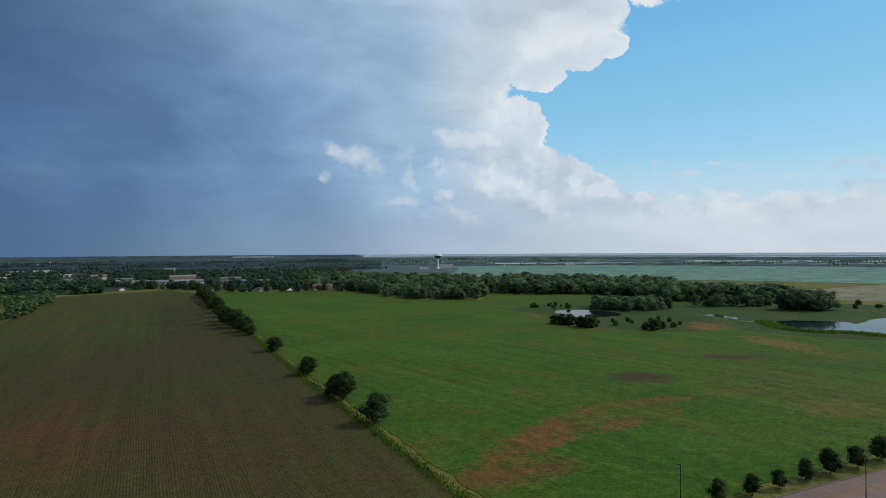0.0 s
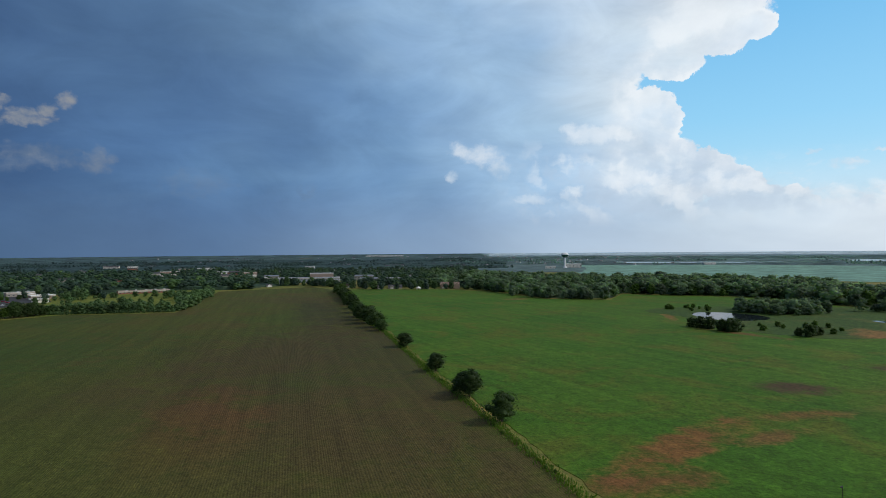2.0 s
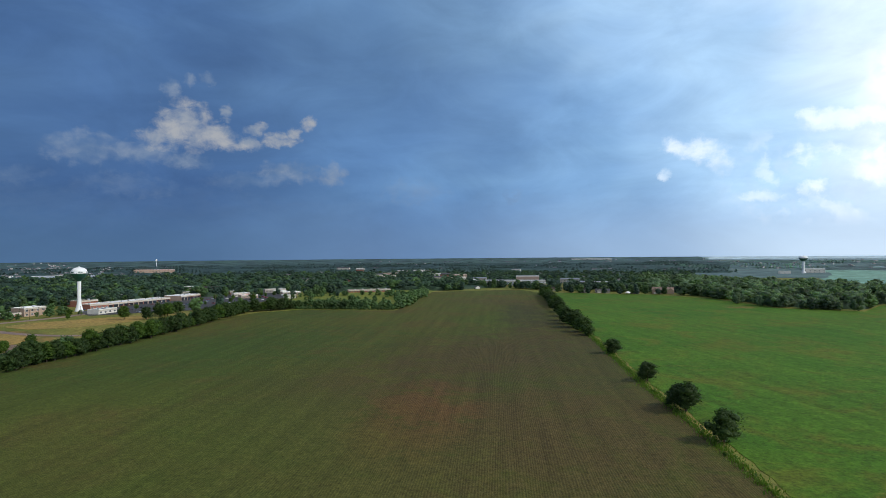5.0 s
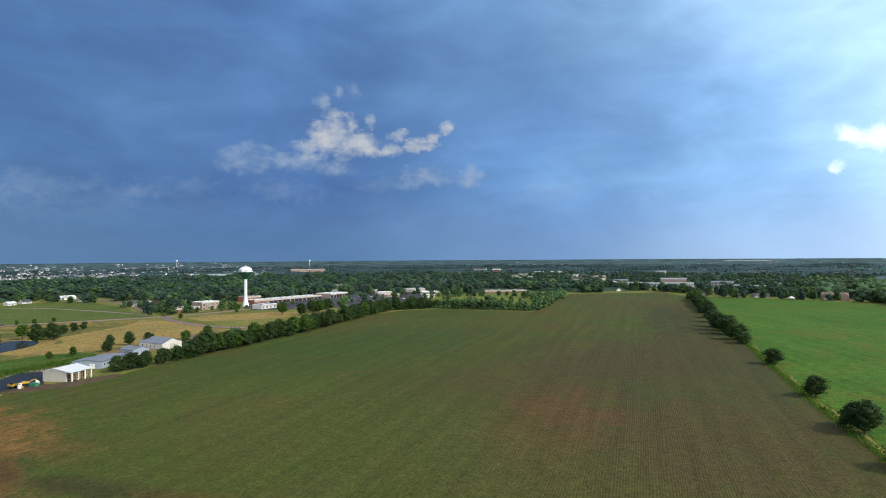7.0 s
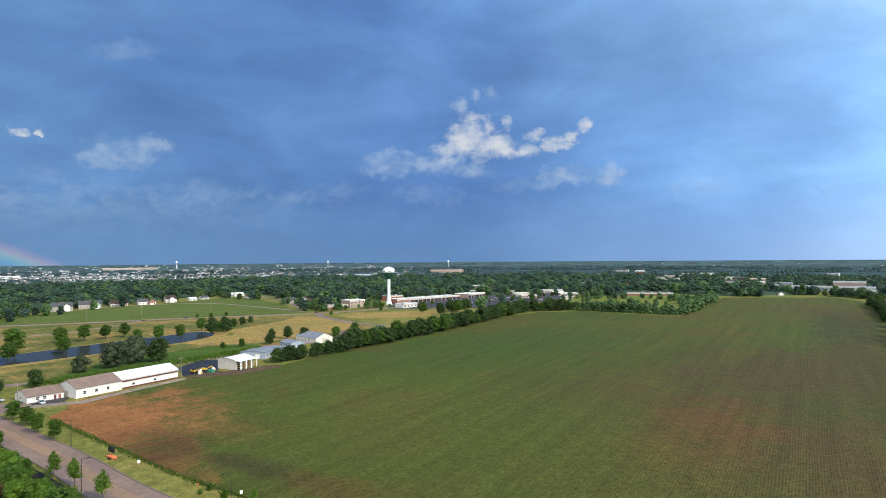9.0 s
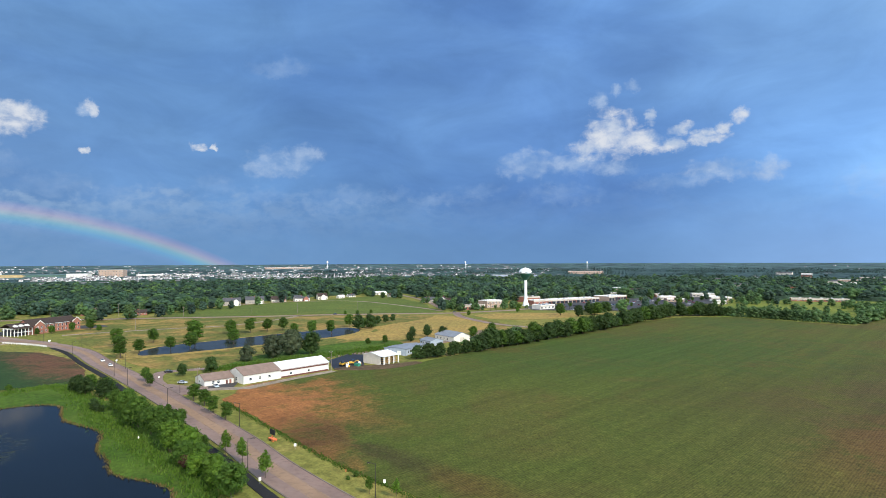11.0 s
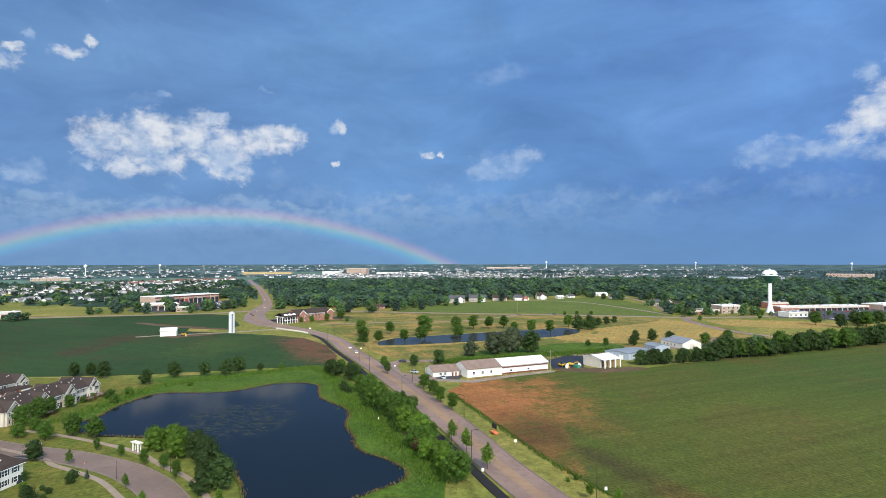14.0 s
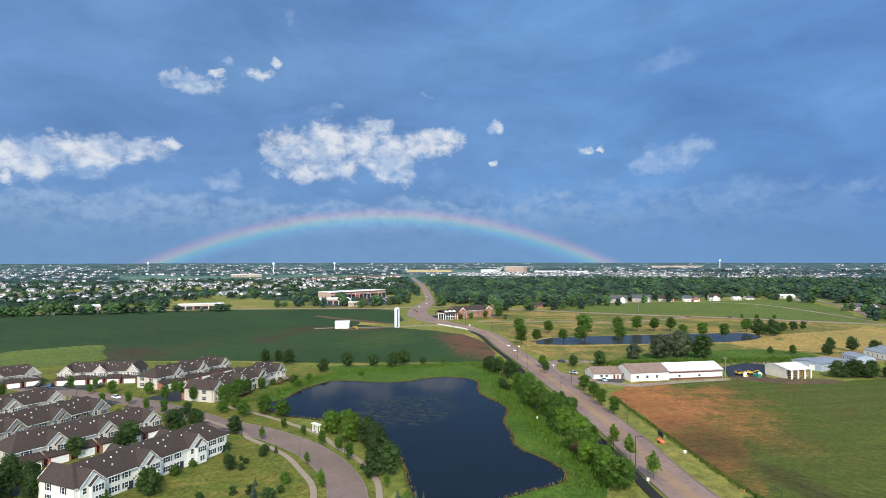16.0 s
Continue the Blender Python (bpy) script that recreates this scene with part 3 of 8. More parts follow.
# woodland greens are shifted towards blue as a mild painted haze
M_WOODS = leaf_mat("woodland_leaves", (0.037, 0.076, 0.049), (0.068, 0.120, 0.070), (0.090, 0.142, 0.070), 0.25, 0.09)
M_WOODS_DARK = leaf_mat("dark_woodland_leaves", (0.033, 0.064, 0.051), (0.055, 0.096, 0.067), (0.065, 0.107, 0.065), 0.25, 0.09)
M_WOODS_LIME = leaf_mat("bright_woodland_leaves", (0.055, 0.108, 0.042), (0.098, 0.165, 0.060), (0.125, 0.178, 0.060), 0.25, 0.09)
# leaf colour paled to stand in for haze over the backlit wood
M_WOODS_HAZED = leaf_mat("poplar_leaves", (0.150, 0.210, 0.165), (0.200, 0.265, 0.195), (0.215, 0.275, 0.190), 0.25, 0.09, 0.72)
# far leaves: haze is painted in as paler, bluer colour, strongest at the horizon
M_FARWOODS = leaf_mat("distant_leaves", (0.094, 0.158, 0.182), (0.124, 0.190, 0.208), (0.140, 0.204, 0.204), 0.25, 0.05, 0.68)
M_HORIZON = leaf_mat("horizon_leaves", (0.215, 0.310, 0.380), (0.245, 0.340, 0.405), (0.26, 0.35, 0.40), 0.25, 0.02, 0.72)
# outermost land, lighter and bluer again as painted haze
M_EDGELAND = ground_mat("haze_tinted_horizon_land", (0.150, 0.225, 0.265), (0.170, 0.24, 0.275), (0.190, 0.25, 0.265), 0.0012, 0.008, 0.6)
M_REED = leaf_mat("dry_reeds", (0.17, 0.12, 0.05), (0.27, 0.19, 0.075), (0.16, 0.17, 0.05))
M_WEED = leaf_mat("tall_weeds", (0.050, 0.108, 0.013), (0.105, 0.175, 0.024), (0.14, 0.19, 0.035))
M_WHITE = plain_mat("white_siding", (0.69, 0.655, 0.60), 0.6, 0.08, 0.4)
M_CREAM = plain_mat("cream_siding", (0.54, 0.485, 0.42), 0.65, 0.08, 0.4)
M_GREYSIDE = plain_mat("grey_tan_siding", (0.34, 0.31, 0.275), 0.65, 0.08, 0.4)
M_BRICK = plain_mat("red_brick", (0.33, 0.135, 0.095), 0.85, 0.2, 1.2, second=(0.26, 0.11, 0.085))
M_SHINGLE = plain_mat("brown_shingles", (0.046, 0.031, 0.026), 0.9, 0.2, 0.9, second=(0.034, 0.024, 0.021), bumpy=0.5)
M_SHINGLE_GREY = plain_mat("grey_shingles", (0.075, 0.076, 0.085), 0.9, 0.2, 0.9, second=(0.055, 0.056, 0.064), bumpy=0.4)
M_SHINGLE_TAN = plain_mat("faded_brown_roofing", (0.215, 0.150, 0.122), 0.85, 0.16, 0.4, second=(0.175, 0.122, 0.100))
M_METAL_ROOF = plain_mat("white_metal_roof", (0.72, 0.72, 0.72), 0.4, 0.06, 0.3)
M_BLUEROOF = plain_mat("blue_grey_roofing", (0.20, 0.225, 0.27), 0.7, 0.12, 0.3)
M_BLUEWALL = plain_mat("pale_blue_metal_wall", (0.34, 0.39, 0.47), 0.6, 0.1, 0.4)
M_DARKRED = plain_mat("dark_red_trim", (0.13, 0.045, 0.035), 0.7, 0.15, 0.6)
M_GLASS = plain_mat("window_glass", (0.035, 0.045, 0.06), 0.08, 0.2, 0.8, spec=0.8)
# black paint; also stands in for shade on the porch wall and shed bays
M_SHUTTER_SHADE = plain_mat("black_shutters_and_shade", (0.030, 0.034, 0.045), 0.6, 0.2, 1.0)
M_TRIM = plain_mat("white_trim", (0.82, 0.80, 0.76), 0.5, 0.06, 1.0)
M_STEEL = plain_mat("galvanised_steel", (0.55, 0.57, 0.60), 0.45, 0.12, 0.6, metal=0.3)
M_SILO = plain_mat("silo_concrete", (0.58, 0.60, 0.63), 0.7, 0.15, 0.25)
M_POLE = plain_mat("dark_bronze_pole", (0.035, 0.028, 0.024), 0.6, 0.2, 2.0)
M_WOODPOLE = plain_mat("grey_wood_pole", (0.22, 0.185, 0.15), 0.9, 0.2, 2.0)
M_TANKW = plain_mat("tank_white_paint", (0.80, 0.81, 0.82), 0.45, 0.05, 0.1)
M_TANKG = plain_mat("tank_green_paint", (0.020, 0.085, 0.055), 0.5, 0.1, 0.1)
M_ORANGE = plain_mat("orange_paint", (0.75, 0.20, 0.07), 0.55, 0.1, 1.0)
M_YELLOW = plain_mat("machine_yellow", (0.62, 0.36, 0.04), 0.5, 0.2, 1.0, second=(0.35, 0.2, 0.05))
M_RUBBER = plain_mat("black_rubber", (0.02, 0.02, 0.02), 0.8, 0.2, 2.0)
M_CAR = [plain_mat("car_paint_" + k, c, 0.3, 0.05, 0.5, spec=0.6) for k, c in
         (("white", (0.78, 0.78, 0.78)), ("silver", (0.42, 0.46, 0.50)), ("black", (0.02, 0.02, 0.025)), ("red", (0.35, 0.03, 0.03)), ("blue", (0.05, 0.10, 0.22)))]
M_RACK = plain_mat("yellowish_timber", (0.48, 0.31, 0.12), 0.8, 0.25, 1.0)
M_REDROOF = plain_mat("coral_roofing", (0.60, 0.12, 0.07), 0.6, 0.1, 0.5)
M_PINKWALL = plain_mat("tan_masonry", (0.40, 0.29, 0.225), 0.8, 0.12, 0.5)
M_FARWALL = plain_mat("distant_siding", (0.66, 0.645, 0.63), 0.8, 0.1, 0.05, island=0.35)
M_REDFRONT = plain_mat("red_shop_panels", (0.42, 0.05, 0.04), 0.5, 0.12, 0.6)
M_BROWNROOF = plain_mat("brown_far_roofs", (0.16, 0.075, 0.06), 0.9, 0.15, 0.05, island=0.3)
M_FARROOF = plain_mat("distant_roofs", (0.165, 0.155, 0.16), 0.9, 0.15, 0.05, island=0.4)

# ---- mesh helpers ----
def gz(x, y):
    """Height of the land: flat near by, rising gently towards the horizon."""
    r = math.hypot(x, y)
    return 0.0 if r <= 1600 else 33.5 * ((r - 1600) / 3300) ** 1.6


def mesh_of(name, verts, faces, mat, smooth=False):
    me = bpy.data.meshes.new(name)
    me.from_pydata([tuple(v) for v in verts], [], [tuple(f) for f in faces])
    me.materials.append(mat)
    if smooth:
        me.polygons.foreach_set("use_smooth", [True] * len(me.polygons))
    return me


def fast_mesh(name, verts, tris, mat):
    """A mesh from two numpy arrays of corners and triangles."""
    me = bpy.data.meshes.new(name)
    verts, tris = np.asarray(verts, np.float32), np.asarray(tris, np.int32)
    me.vertices.add(len(verts))
    me.vertices.foreach_set("co", verts.ravel())
    me.loops.add(tris.size)
    me.loops.foreach_set("vertex_index", tris.ravel())
    me.polygons.add(len(tris))
    me.polygons.foreach_set("loop_start", np.arange(0, tris.size, 3, dtype=np.int32))
    me.update(calc_edges=True)
    me.materials.append(mat)
    return me


def bm_mesh(name, bm, mat):
    me = bpy.data.meshes.new(name)
    bm.to_mesh(me)
    bm.free()
    me.materials.append(mat)
    return me


def part(name, bm, mat, parent, label=""):
    """Links a bmesh as one mesh object under a thing or a part."""
    ob = new(name, bm_mesh(name, bm, mat))
    ob.parent = parent
    return tagged(ob, label)


def shared(name, me, parent, m=None, label=""):
    """Links mesh data that several alike parts share."""
    ob = new(name, me)
    ob.parent = parent
    if m is not None:
        ob.matrix_basis = m
    return tagged(ob, label)


def base(name, x, y, turn, label, category, group="", z=0.0):
    ob = new(name)
    ob.matrix_basis = pose(x, y, gz(x, y) + z, 0, 0, turn)
    return tagged(ob, label, category, group)


def box(bm, x0, y0, z0, x1, y1, z1):
    v = [bm.verts.new(c) for c in ((x0, y0, z0), (x1, y0, z0), (x1, y1, z0), (x0, y1, z0), (x0, y0, z1), (x1, y0, z1), (x1, y1, z1), (x0, y1, z1))]
    for f in ((3, 2, 1, 0), (4, 5, 6, 7), (0, 1, 5, 4), (1, 2, 6, 5), (2, 3, 7, 6), (3, 0, 4, 7)):
        bm.faces.new([v[i] for i in f])
    return v


def turned(bm, rings, sides=16, cx=0.0, cy=0.0, cap=True):
    """A turned form: rings of (radius, height)."""
    loops = []
    for r, z in rings:
        loops.append([bm.verts.new((cx + r * math.cos(2 * math.pi * i / sides), cy + r * math.sin(2 * math.pi * i / sides), z)) for i in range(sides)])
    for a, b in zip(loops, loops[1:]):
        for i in range(sides):
            bm.faces.new((a[i], a[(i + 1) % sides], b[(i + 1) % sides], b[i]))
    if cap:
        bm.faces.new(loops[-1])
        bm.faces.new(loops[0][::-1])


def beam(bm, a, b, w):
    """A square bar from a to b."""
    a, b = Vector(a), Vector(b)
    d = (b - a).normalized()
    s = d.cross(Vector((0, 0, 1)) if abs(d.z) < 0.9 else Vector((1, 0, 0))).normalized() * w / 2
    t = d.cross(s).normalized() * w / 2
    v = [bm.verts.new(p + q) for p in (a, b) for q in (s + t, s - t, -s - t, -s + t)]
    for i in range(4):
        bm.faces.new((v[i], v[(i + 1) % 4], v[4 + (i + 1) % 4], v[4 + i]))
    bm.faces.new(v[0:4][::-1]), bm.faces.new(v[4:8])


def spline(pts, closed=False, step=6):
    """Catmull-Rom curve through the points."""
    n, out = len(pts), []
    for i in range(n if closed else n - 1):
        if closed:
            p = [pts[(i + k) % n] for k in (-1, 0, 1, 2)]
        else:
            p = [pts[max(0, min(n - 1, i + k))] for k in (-1, 0, 1, 2)]
        for k in range(step):
            t = k / step
            out.append(tuple(0.5 * (2 * p[1][j] + (p[2][j] - p[0][j]) * t + (2 * p[0][j] - 5 * p[1][j] + 4 * p[2][j] - p[3][j]) * t * t
                                    + (3 * p[1][j] - p[0][j] - 3 * p[2][j] + p[3][j]) * t ** 3) for j in (0, 1)))
    if not closed:
        out.append(tuple(pts[-1][:2]))
    return out


def zone(name, pts, z, mat, label, category, smooth=True, ragged=0.0, parent=None):
    """A patch of ground cover, lying z above the land, with a skirt down to it."""
    out = spline(pts, True) if smooth else list(pts)
    if ragged:
        fine = []
        for a, b in zip(out, out[1:] + out[:1]):
            k = max(1, int(math.dist(a, b) / 6))
            fine += [(a[0] + (b[0] - a[0]) * i / k, a[1] + (b[1] - a[1]) * i / k) for i in range(k)]
        out = [(x + ragged * noise.noise((x * 0.11, y * 0.11, 0)), y + ragged * noise.noise((x * 0.11, y * 0.11, 7))) for x, y in fine]
    bm = bmesh.new()
    top = [bm.verts.new((x, y, gz(x, y) + z)) for x, y in out]
    low = [bm.verts.new((x, y, gz(x, y) - 0.3)) for x, y in out]
    bm.faces.new(top)
    for i in range(len(top)):
        j = (i + 1) % len(top)
        bm.faces.new((low[i], low[j], top[j], top[i]))
    bmesh.ops.triangulate(bm, faces=[f for f in bm.faces if len(f.verts) > 4])
    bmesh.ops.recalc_face_normals(bm, faces=bm.faces)
    ob = new(name, bm_mesh(name, bm, mat))
    return tagged(ob, label, category, kind="structure")


def offset(line, d):
    """The line moved d to its left."""
    out = []
    for i, p in enumerate(line):
        a, b = line[max(0, i - 1)], line[min(len(line) - 1, i + 1)]
        l = math.hypot(b[0] - a[0], b[1] - a[1]) or 1
        out.append((p[0] - (b[1] - a[1]) / l * d, p[1] + (b[0] - a[0]) / l * d))
    return out


def ribbon_bm(line, left, right, z0, z1):
    a, b = offset(line, left), offset(line, -right)
    bm = bmesh.new()
    rows = []
    for p, q in zip(a, b):
        zp, zq = gz(*p), gz(*q)
        rows.append([bm.verts.new(c) for c in ((p[0], p[1], zp + z0), (p[0], p[1], zp + z1), (q[0], q[1], zq + z1), (q[0], q[1], zq + z0))])
    for r, s in zip(rows, rows[1:]):
        for k in range(3):
            bm.faces.new((r[k], r[k + 1], s[k + 1], s[k]))
    for r in (rows[0], rows[-1]):
        bm.faces.new(r)
    bmesh.ops.recalc_face_normals(bm, faces=bm.faces)
    return bm


def ribbon(name, pts, width, z, mat, label, category="road", smooth=True, shift=0.0):
    line = spline(pts) if smooth else list(pts)
    ob = new(name, bm_mesh(name, ribbon_bm(line, width / 2 + shift, width / 2 - shift, -0.2, z), mat))
    return tagged(ob, label, category, kind="structure"), line


# ---- the land ----
def build_ground():
    radii = [0, 60, 120, 200, 300, 450, 650, 900, 1200, 1600] + [1600 + 110 * k for k in range(1, 31)]
    n = 96
    verts = [(0, 0, -0.05)]
    for r in radii[1:]:
        for i in range(n):
            x, y = r * math.cos(2 * math.pi * i / n), r * math.sin(2 * math.pi * i / n)
            verts.append((x, y, gz(x, y) - 0.05))
    faces = [(0, 1 + i, 1 + (i + 1) % n) for i in range(n)]
    for k in range(len(radii) - 2):
        a, b = 1 + k * n, 1 + (k + 1) * n
        for i in range(n):
            j = (i + 1) % n
            faces.append((a + i, b + i, b + j, a + j))
    me = mesh_of("ground", verts, faces, M_GRASS)
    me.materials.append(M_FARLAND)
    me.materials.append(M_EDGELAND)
    # two steps outwards, each with more haze put into the ground colour
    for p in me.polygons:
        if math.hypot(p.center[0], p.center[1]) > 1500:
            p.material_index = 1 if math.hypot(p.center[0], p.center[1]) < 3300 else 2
    tagged(new("ground", me), "flat farmland of rough green and yellowed grass reaching the horizon", "ground", kind="structure")


def far_patch(name, a0, a1, r0, r1, mat, label, z=0.25):
    """A distant field between two bearings and two distances, laid on the rising land."""
    na, nr = max(3, int((a1 - a0) / 1.5)), 10
    verts, faces = [], []
    for i in range(nr + 1):
        for k in range(na + 1):
            a = radians(a0 + (a1 - a0) * k / na)
            r = r0 + (r1 - r0) * i / nr
            r *= 1 + 0.02 * noise.noise((a * 9, i * 0.2, r0 * 0.01))
            a += radians(min(1.2, (a1 - a0) * 0.12)) * noise.noise((i * 0.7, k * 0.4, r0 * 0.013))
            x, y = -math.sin(a) * r, math.cos(a) * r
            verts.append((x, y, gz(x, y) + z))
    for i in range(nr):
        for k in range(na):
            p = i * (na + 1) + k
            faces.append((p, p + 1, p + na + 2, p + na + 1))
    tagged(new(name, mesh_of(name, verts, faces, mat)), label, "field", kind="structure")


build_ground()
HEDGE = [(1, 150), (-27, 206), (-65, 278), (-133, 417), (-187, 509), (-306, 755), (-360, 866)]
zone("bean_field", [(14, 118)] + HEDGE + [(-429, 937), (-526, 814), (-452, 660), (-387, 522), (-440, 500), (-486, 486), (-506, 436), (-479, 347), (-436, 246), (-367, 147),
     (-331, 92), (-327, 50), (-304, 2), (-276, -9), (-252, 0), (-214, 13), (-178, 26), (-100, 62)], 0.10, M_SOY,
     "wide field of young beans in rows with reddish bare soil", "field", False, 2.0)
zone("green_field", [(26, 118)] + [(x + 3.5, y + 1.8) for x, y in HEDGE] + [(-330, 880), (-200, 893), (-111, 848), (-31, 733), (46, 727), (67, 820), (135, 803), (235, 772),
     (268, 668), (330, 640), (420, 560), (440, 430), (400, 330), (260, 232), (124, 172), (78, 149)], 0.08, M_GREEN,
     "bright green crop field with dry reddish patches", "field", False, 2.0)
zone("corn_field", [(-338, -76), (-374, -82), (-420, -100), (-458, -126), (-476, -158), (-486, -192), (-500, -240), (-560, -262), (-625, -290), (-636, -372), (-600, -463), (-550, -543),
     (-480, -618), (-380, -680), (-250, -560), (-222, -335), (-275, -300), (-300, -225), (-308, -172), (-330, -112)], 0.10, M_CORN,
     "dark green field of young corn with bare streaks", "field", False, 1.5)
zone("far_corn_field", [(-520, -212), (-548, -212), (-600, -238), (-648, -262), (-662, -290), (-650, -330), (-634, -372), (-560, -300), (-522, -245)], 0.12, M_CORN,
     "dark green corn strip behind the silo", "field", False, 1.0)
zone("soil_strip", [(-512, -208), (-520, -214), (-540, -262), (-566, -312), (-560, -318), (-530, -268)], 0.14, M_SOIL, "dark bare soil strip between corn fields", "soil", True, 1.0)
zone("hay_patch", [(-230, -335), (-275, -385), (-303, -376), (-326, -354), (-300, -325), (-275, -301)], 0.16, M_SCRUB, "light green uncut grass patch in the corn", "grass", True, 1.5)
zone("meadow", [(-372, -50), (-430, -78), (-500, -112), (-560, -135), (-640, -190), (-690, -200), (-700, -100), (-680, 20), (-668, 90), (-640, 160), (-600, 215), (-520, 235),
     (-430, 190), (-405, 120), (-385, 60), (-362, -10)], 0.05, M_MEADOW, "mown park meadow of yellow-green grass", "meadow", True, 2.0)
zone("gold_meadow", [(-470, 70), (-500, 110), (-530, 112), (-560, 150), (-600, 190), (-625, 205), (-575, 220), (-520, 225), (-470, 190), (-445, 140), (-440, 90)], 0.09, M_GOLD,
     "dry golden grass slope", "meadow", True, 3.0)
zone("gold_verge", [(-575, 240), (-610, 245), (-612, 300), (-590, 350), (-560, 350), (-540, 300), (-550, 255)], 0.09, M_GOLD, "dry golden grass strip beside the road", "meadow", True, 3.0)
zone("brush_strip", [(-352, -10), (-372, 25), (-385, 60), (-400, 100), (-428, 110), (-440, 80), (-410, 30), (-385, 0)], 0.12, M_REEDS, "rank green grass along the lane", "grass", True, 2.0)
zone("upper_meadow", [(-702, -80), (-690, 20), (-680, 95), (-662, 165), (-660, 225), (-720, 225), (-800, 240), (-985, 225), (-930, 120), (-885, 40), (-840, -20), (-800, -60)], 0.06,
     M_SCRUB, "open green meadow below the houses", "meadow", True, 2.0)
zone("weedy_field", [(-400, 545), (-440, 535), (-500, 470), (-560, 520), (-700, 740), (-570, 860), (-520, 800), (-460, 670)], 0.07, M_WEEDY, "weedy yellow-green fallow field", "field", True, 2.0)
zone("marsh", [(70, 600), (85, 570), (110, 520), (118, 470), (165, 432), (215, 440), (250, 405), (285, 385), (400, 340), (520, 420), (520, 560), (430, 640), (330, 660), (260, 660),
     (205, 640), (150, 655), (95, 635)], 0.13, M_MARSH, "rank marsh grass round the ponds", "marsh", True, 4.0)
zone("stubble_field", [(455, 800), (470, 690), (560, 640), (760, 760), (900, 1000), (700, 960), (560, 880), (480, 900)], 0.10, M_FARTAN, "pale tan stubble field beyond the trees", "field", True, 3.0)
zone("estate_lawn", [(-100, -150), (-100, -60), (-128, -58), (-140, -62), (-158, -78), (-176, -98), (-190, -118), (-204, -128), (-215, -146), (-240, -150), (-262, -153), (-285, -150),
     (-300, -180), (-297, -222), (-275, -295), (-225, -330), (-150, -330), (-95, -240)], 0.05, M_LAWN, "mown lawn of the housing estate with dry patches", "lawn", False, 1.0)
zone("pond_bank", [(-205, -122), (-203, -133), (-216, -150), (-240, -151), (-262, -152), (-283, -146), (-300, -160), (-322, -110), (-338, -84), (-300, -62), (-262, -42), (-228, -28),
     (-200, -20), (-178, -9), (-150, -6), (-125, -18), (-118, -40), (-131, -55), (-146, -56), (-158, -62), (-172, -71), (-186, -86), (-196, -106)], 0.14, M_REEDS,
     "lush green bank of tall grass round the pond", "grass", True, 1.0)
POND = [(-211, -145), (-223, -142), (-238, -144), (-254, -143), (-265, -137), (-269, -110), (-288, -92), (-286, -73), (-259, -64), (-238, -48), (-216, -44), (-203, -39), (-188, -34),
        (-176, -21), (-164, -17), (-150, -28), (-132, -42), (-141, -52), (-162, -63), (-176, -74), (-189, -90), (-198, -110), (-200, -128)]
zone("pond", POND, 0.20, M_LAKE, "still dark pond with floating weed", "pond", True, 1.0)
CANAL = [(-421, -60), (-442, -64), (-463, -52), (-476, -28), (-489, -5), (-501, 18), (-512, 41), (-526, 70), (-535, 86), (-521, 96), (-501, 94), (-478, 75), (-466, 56), (-456, 32),
         (-445, 10), (-437, -8), (-429, -28)]
zone("canal_bank", [(x + (x + 478) * 0.20, y + (y - 10) * 0.16) for x, y in CANAL], 0.12, M_GOLD,
     "dry golden grass along the park pond", "grass", True, 3.0)
zone("canal_pond", CANAL, 0.16, M_CANAL, "narrow still park pond", "pond", True, 1.0)
zone("marsh_pond", [(108, 577), (122, 594), (144, 590), (164, 570), (163, 544), (140, 529), (114, 535)], 0.2, M_WATER, "small marsh pond reflecting the sky", "pond", True, 1.5)
zone("creek_pond", [(246, 500), (263, 485), (290, 495), (310, 490), (327, 481), (327, 469), (345, 484), (362, 499), (400, 512), (420, 470), (380, 410), (312, 385), (296, 405), (284, 417), (270, 426), (258, 438), (262, 462), (256, 482)], 0.2, M_WATER,
     "wide marsh pond reflecting the bright sky", "pond", True, 1.5)
zone("marsh_pool", [(238, 541), (250, 541), (257, 521), (250, 505), (248, 515), (243, 524)], 0.2, M_WATER, "small pool in the marsh", "pond")

# roads
MAIN = [(300, 262), (190, 190), (124, 156), (83, 137), (0, 94), (-88, 47.5), (-166, 13.5), (-210, -1.5), (-250, -17), (-300, -37), (-350, -58), (-400, -80), (-450, -100), (-490, -124),
        (-518, -150), (-546, -178), (-588, -210), (-650, -236), (-740, -258), (-830, -282), (-1060, -367), (-1400, -500), (-1800, -667), (-2300, -860)]
road_main, main_line = ribbon("road", MAIN, 12.6, 0.14, M_ROAD, "weathered three-lane asphalt road with faded yellow lines")
zone("road_junction", [(-492, -128), (-523, -166), (-549, -197), (-594, -227), (-651, -247), (-734, -267), (-831, -288), (-780, -257), (-723, -244), (-666, -229), (-606, -206),
     (-568, -184), (-537, -156), (-510, -130)], 0.145, M_ROAD, "wide asphalt bend and crossing of the road", "road", False)
HIGHWAY = [(-420, -720), (-500, -612), (-562, -552), (-612, -468), (-645, -375), (-665, -305), (-700, -262), (-722, -225), (-705, -158), (-697, -94), (-685, -30), (-674, 33),
           (-668, 92), (-650, 185), (-640, 230), (-648, 300), (-662, 345), (-640, 420), (-660, 520), (-690, 640)]
ribbon("highway", HIGHWAY, 11.0, 0.12, M_ROAD, "grey two-lane highway across the meadow")
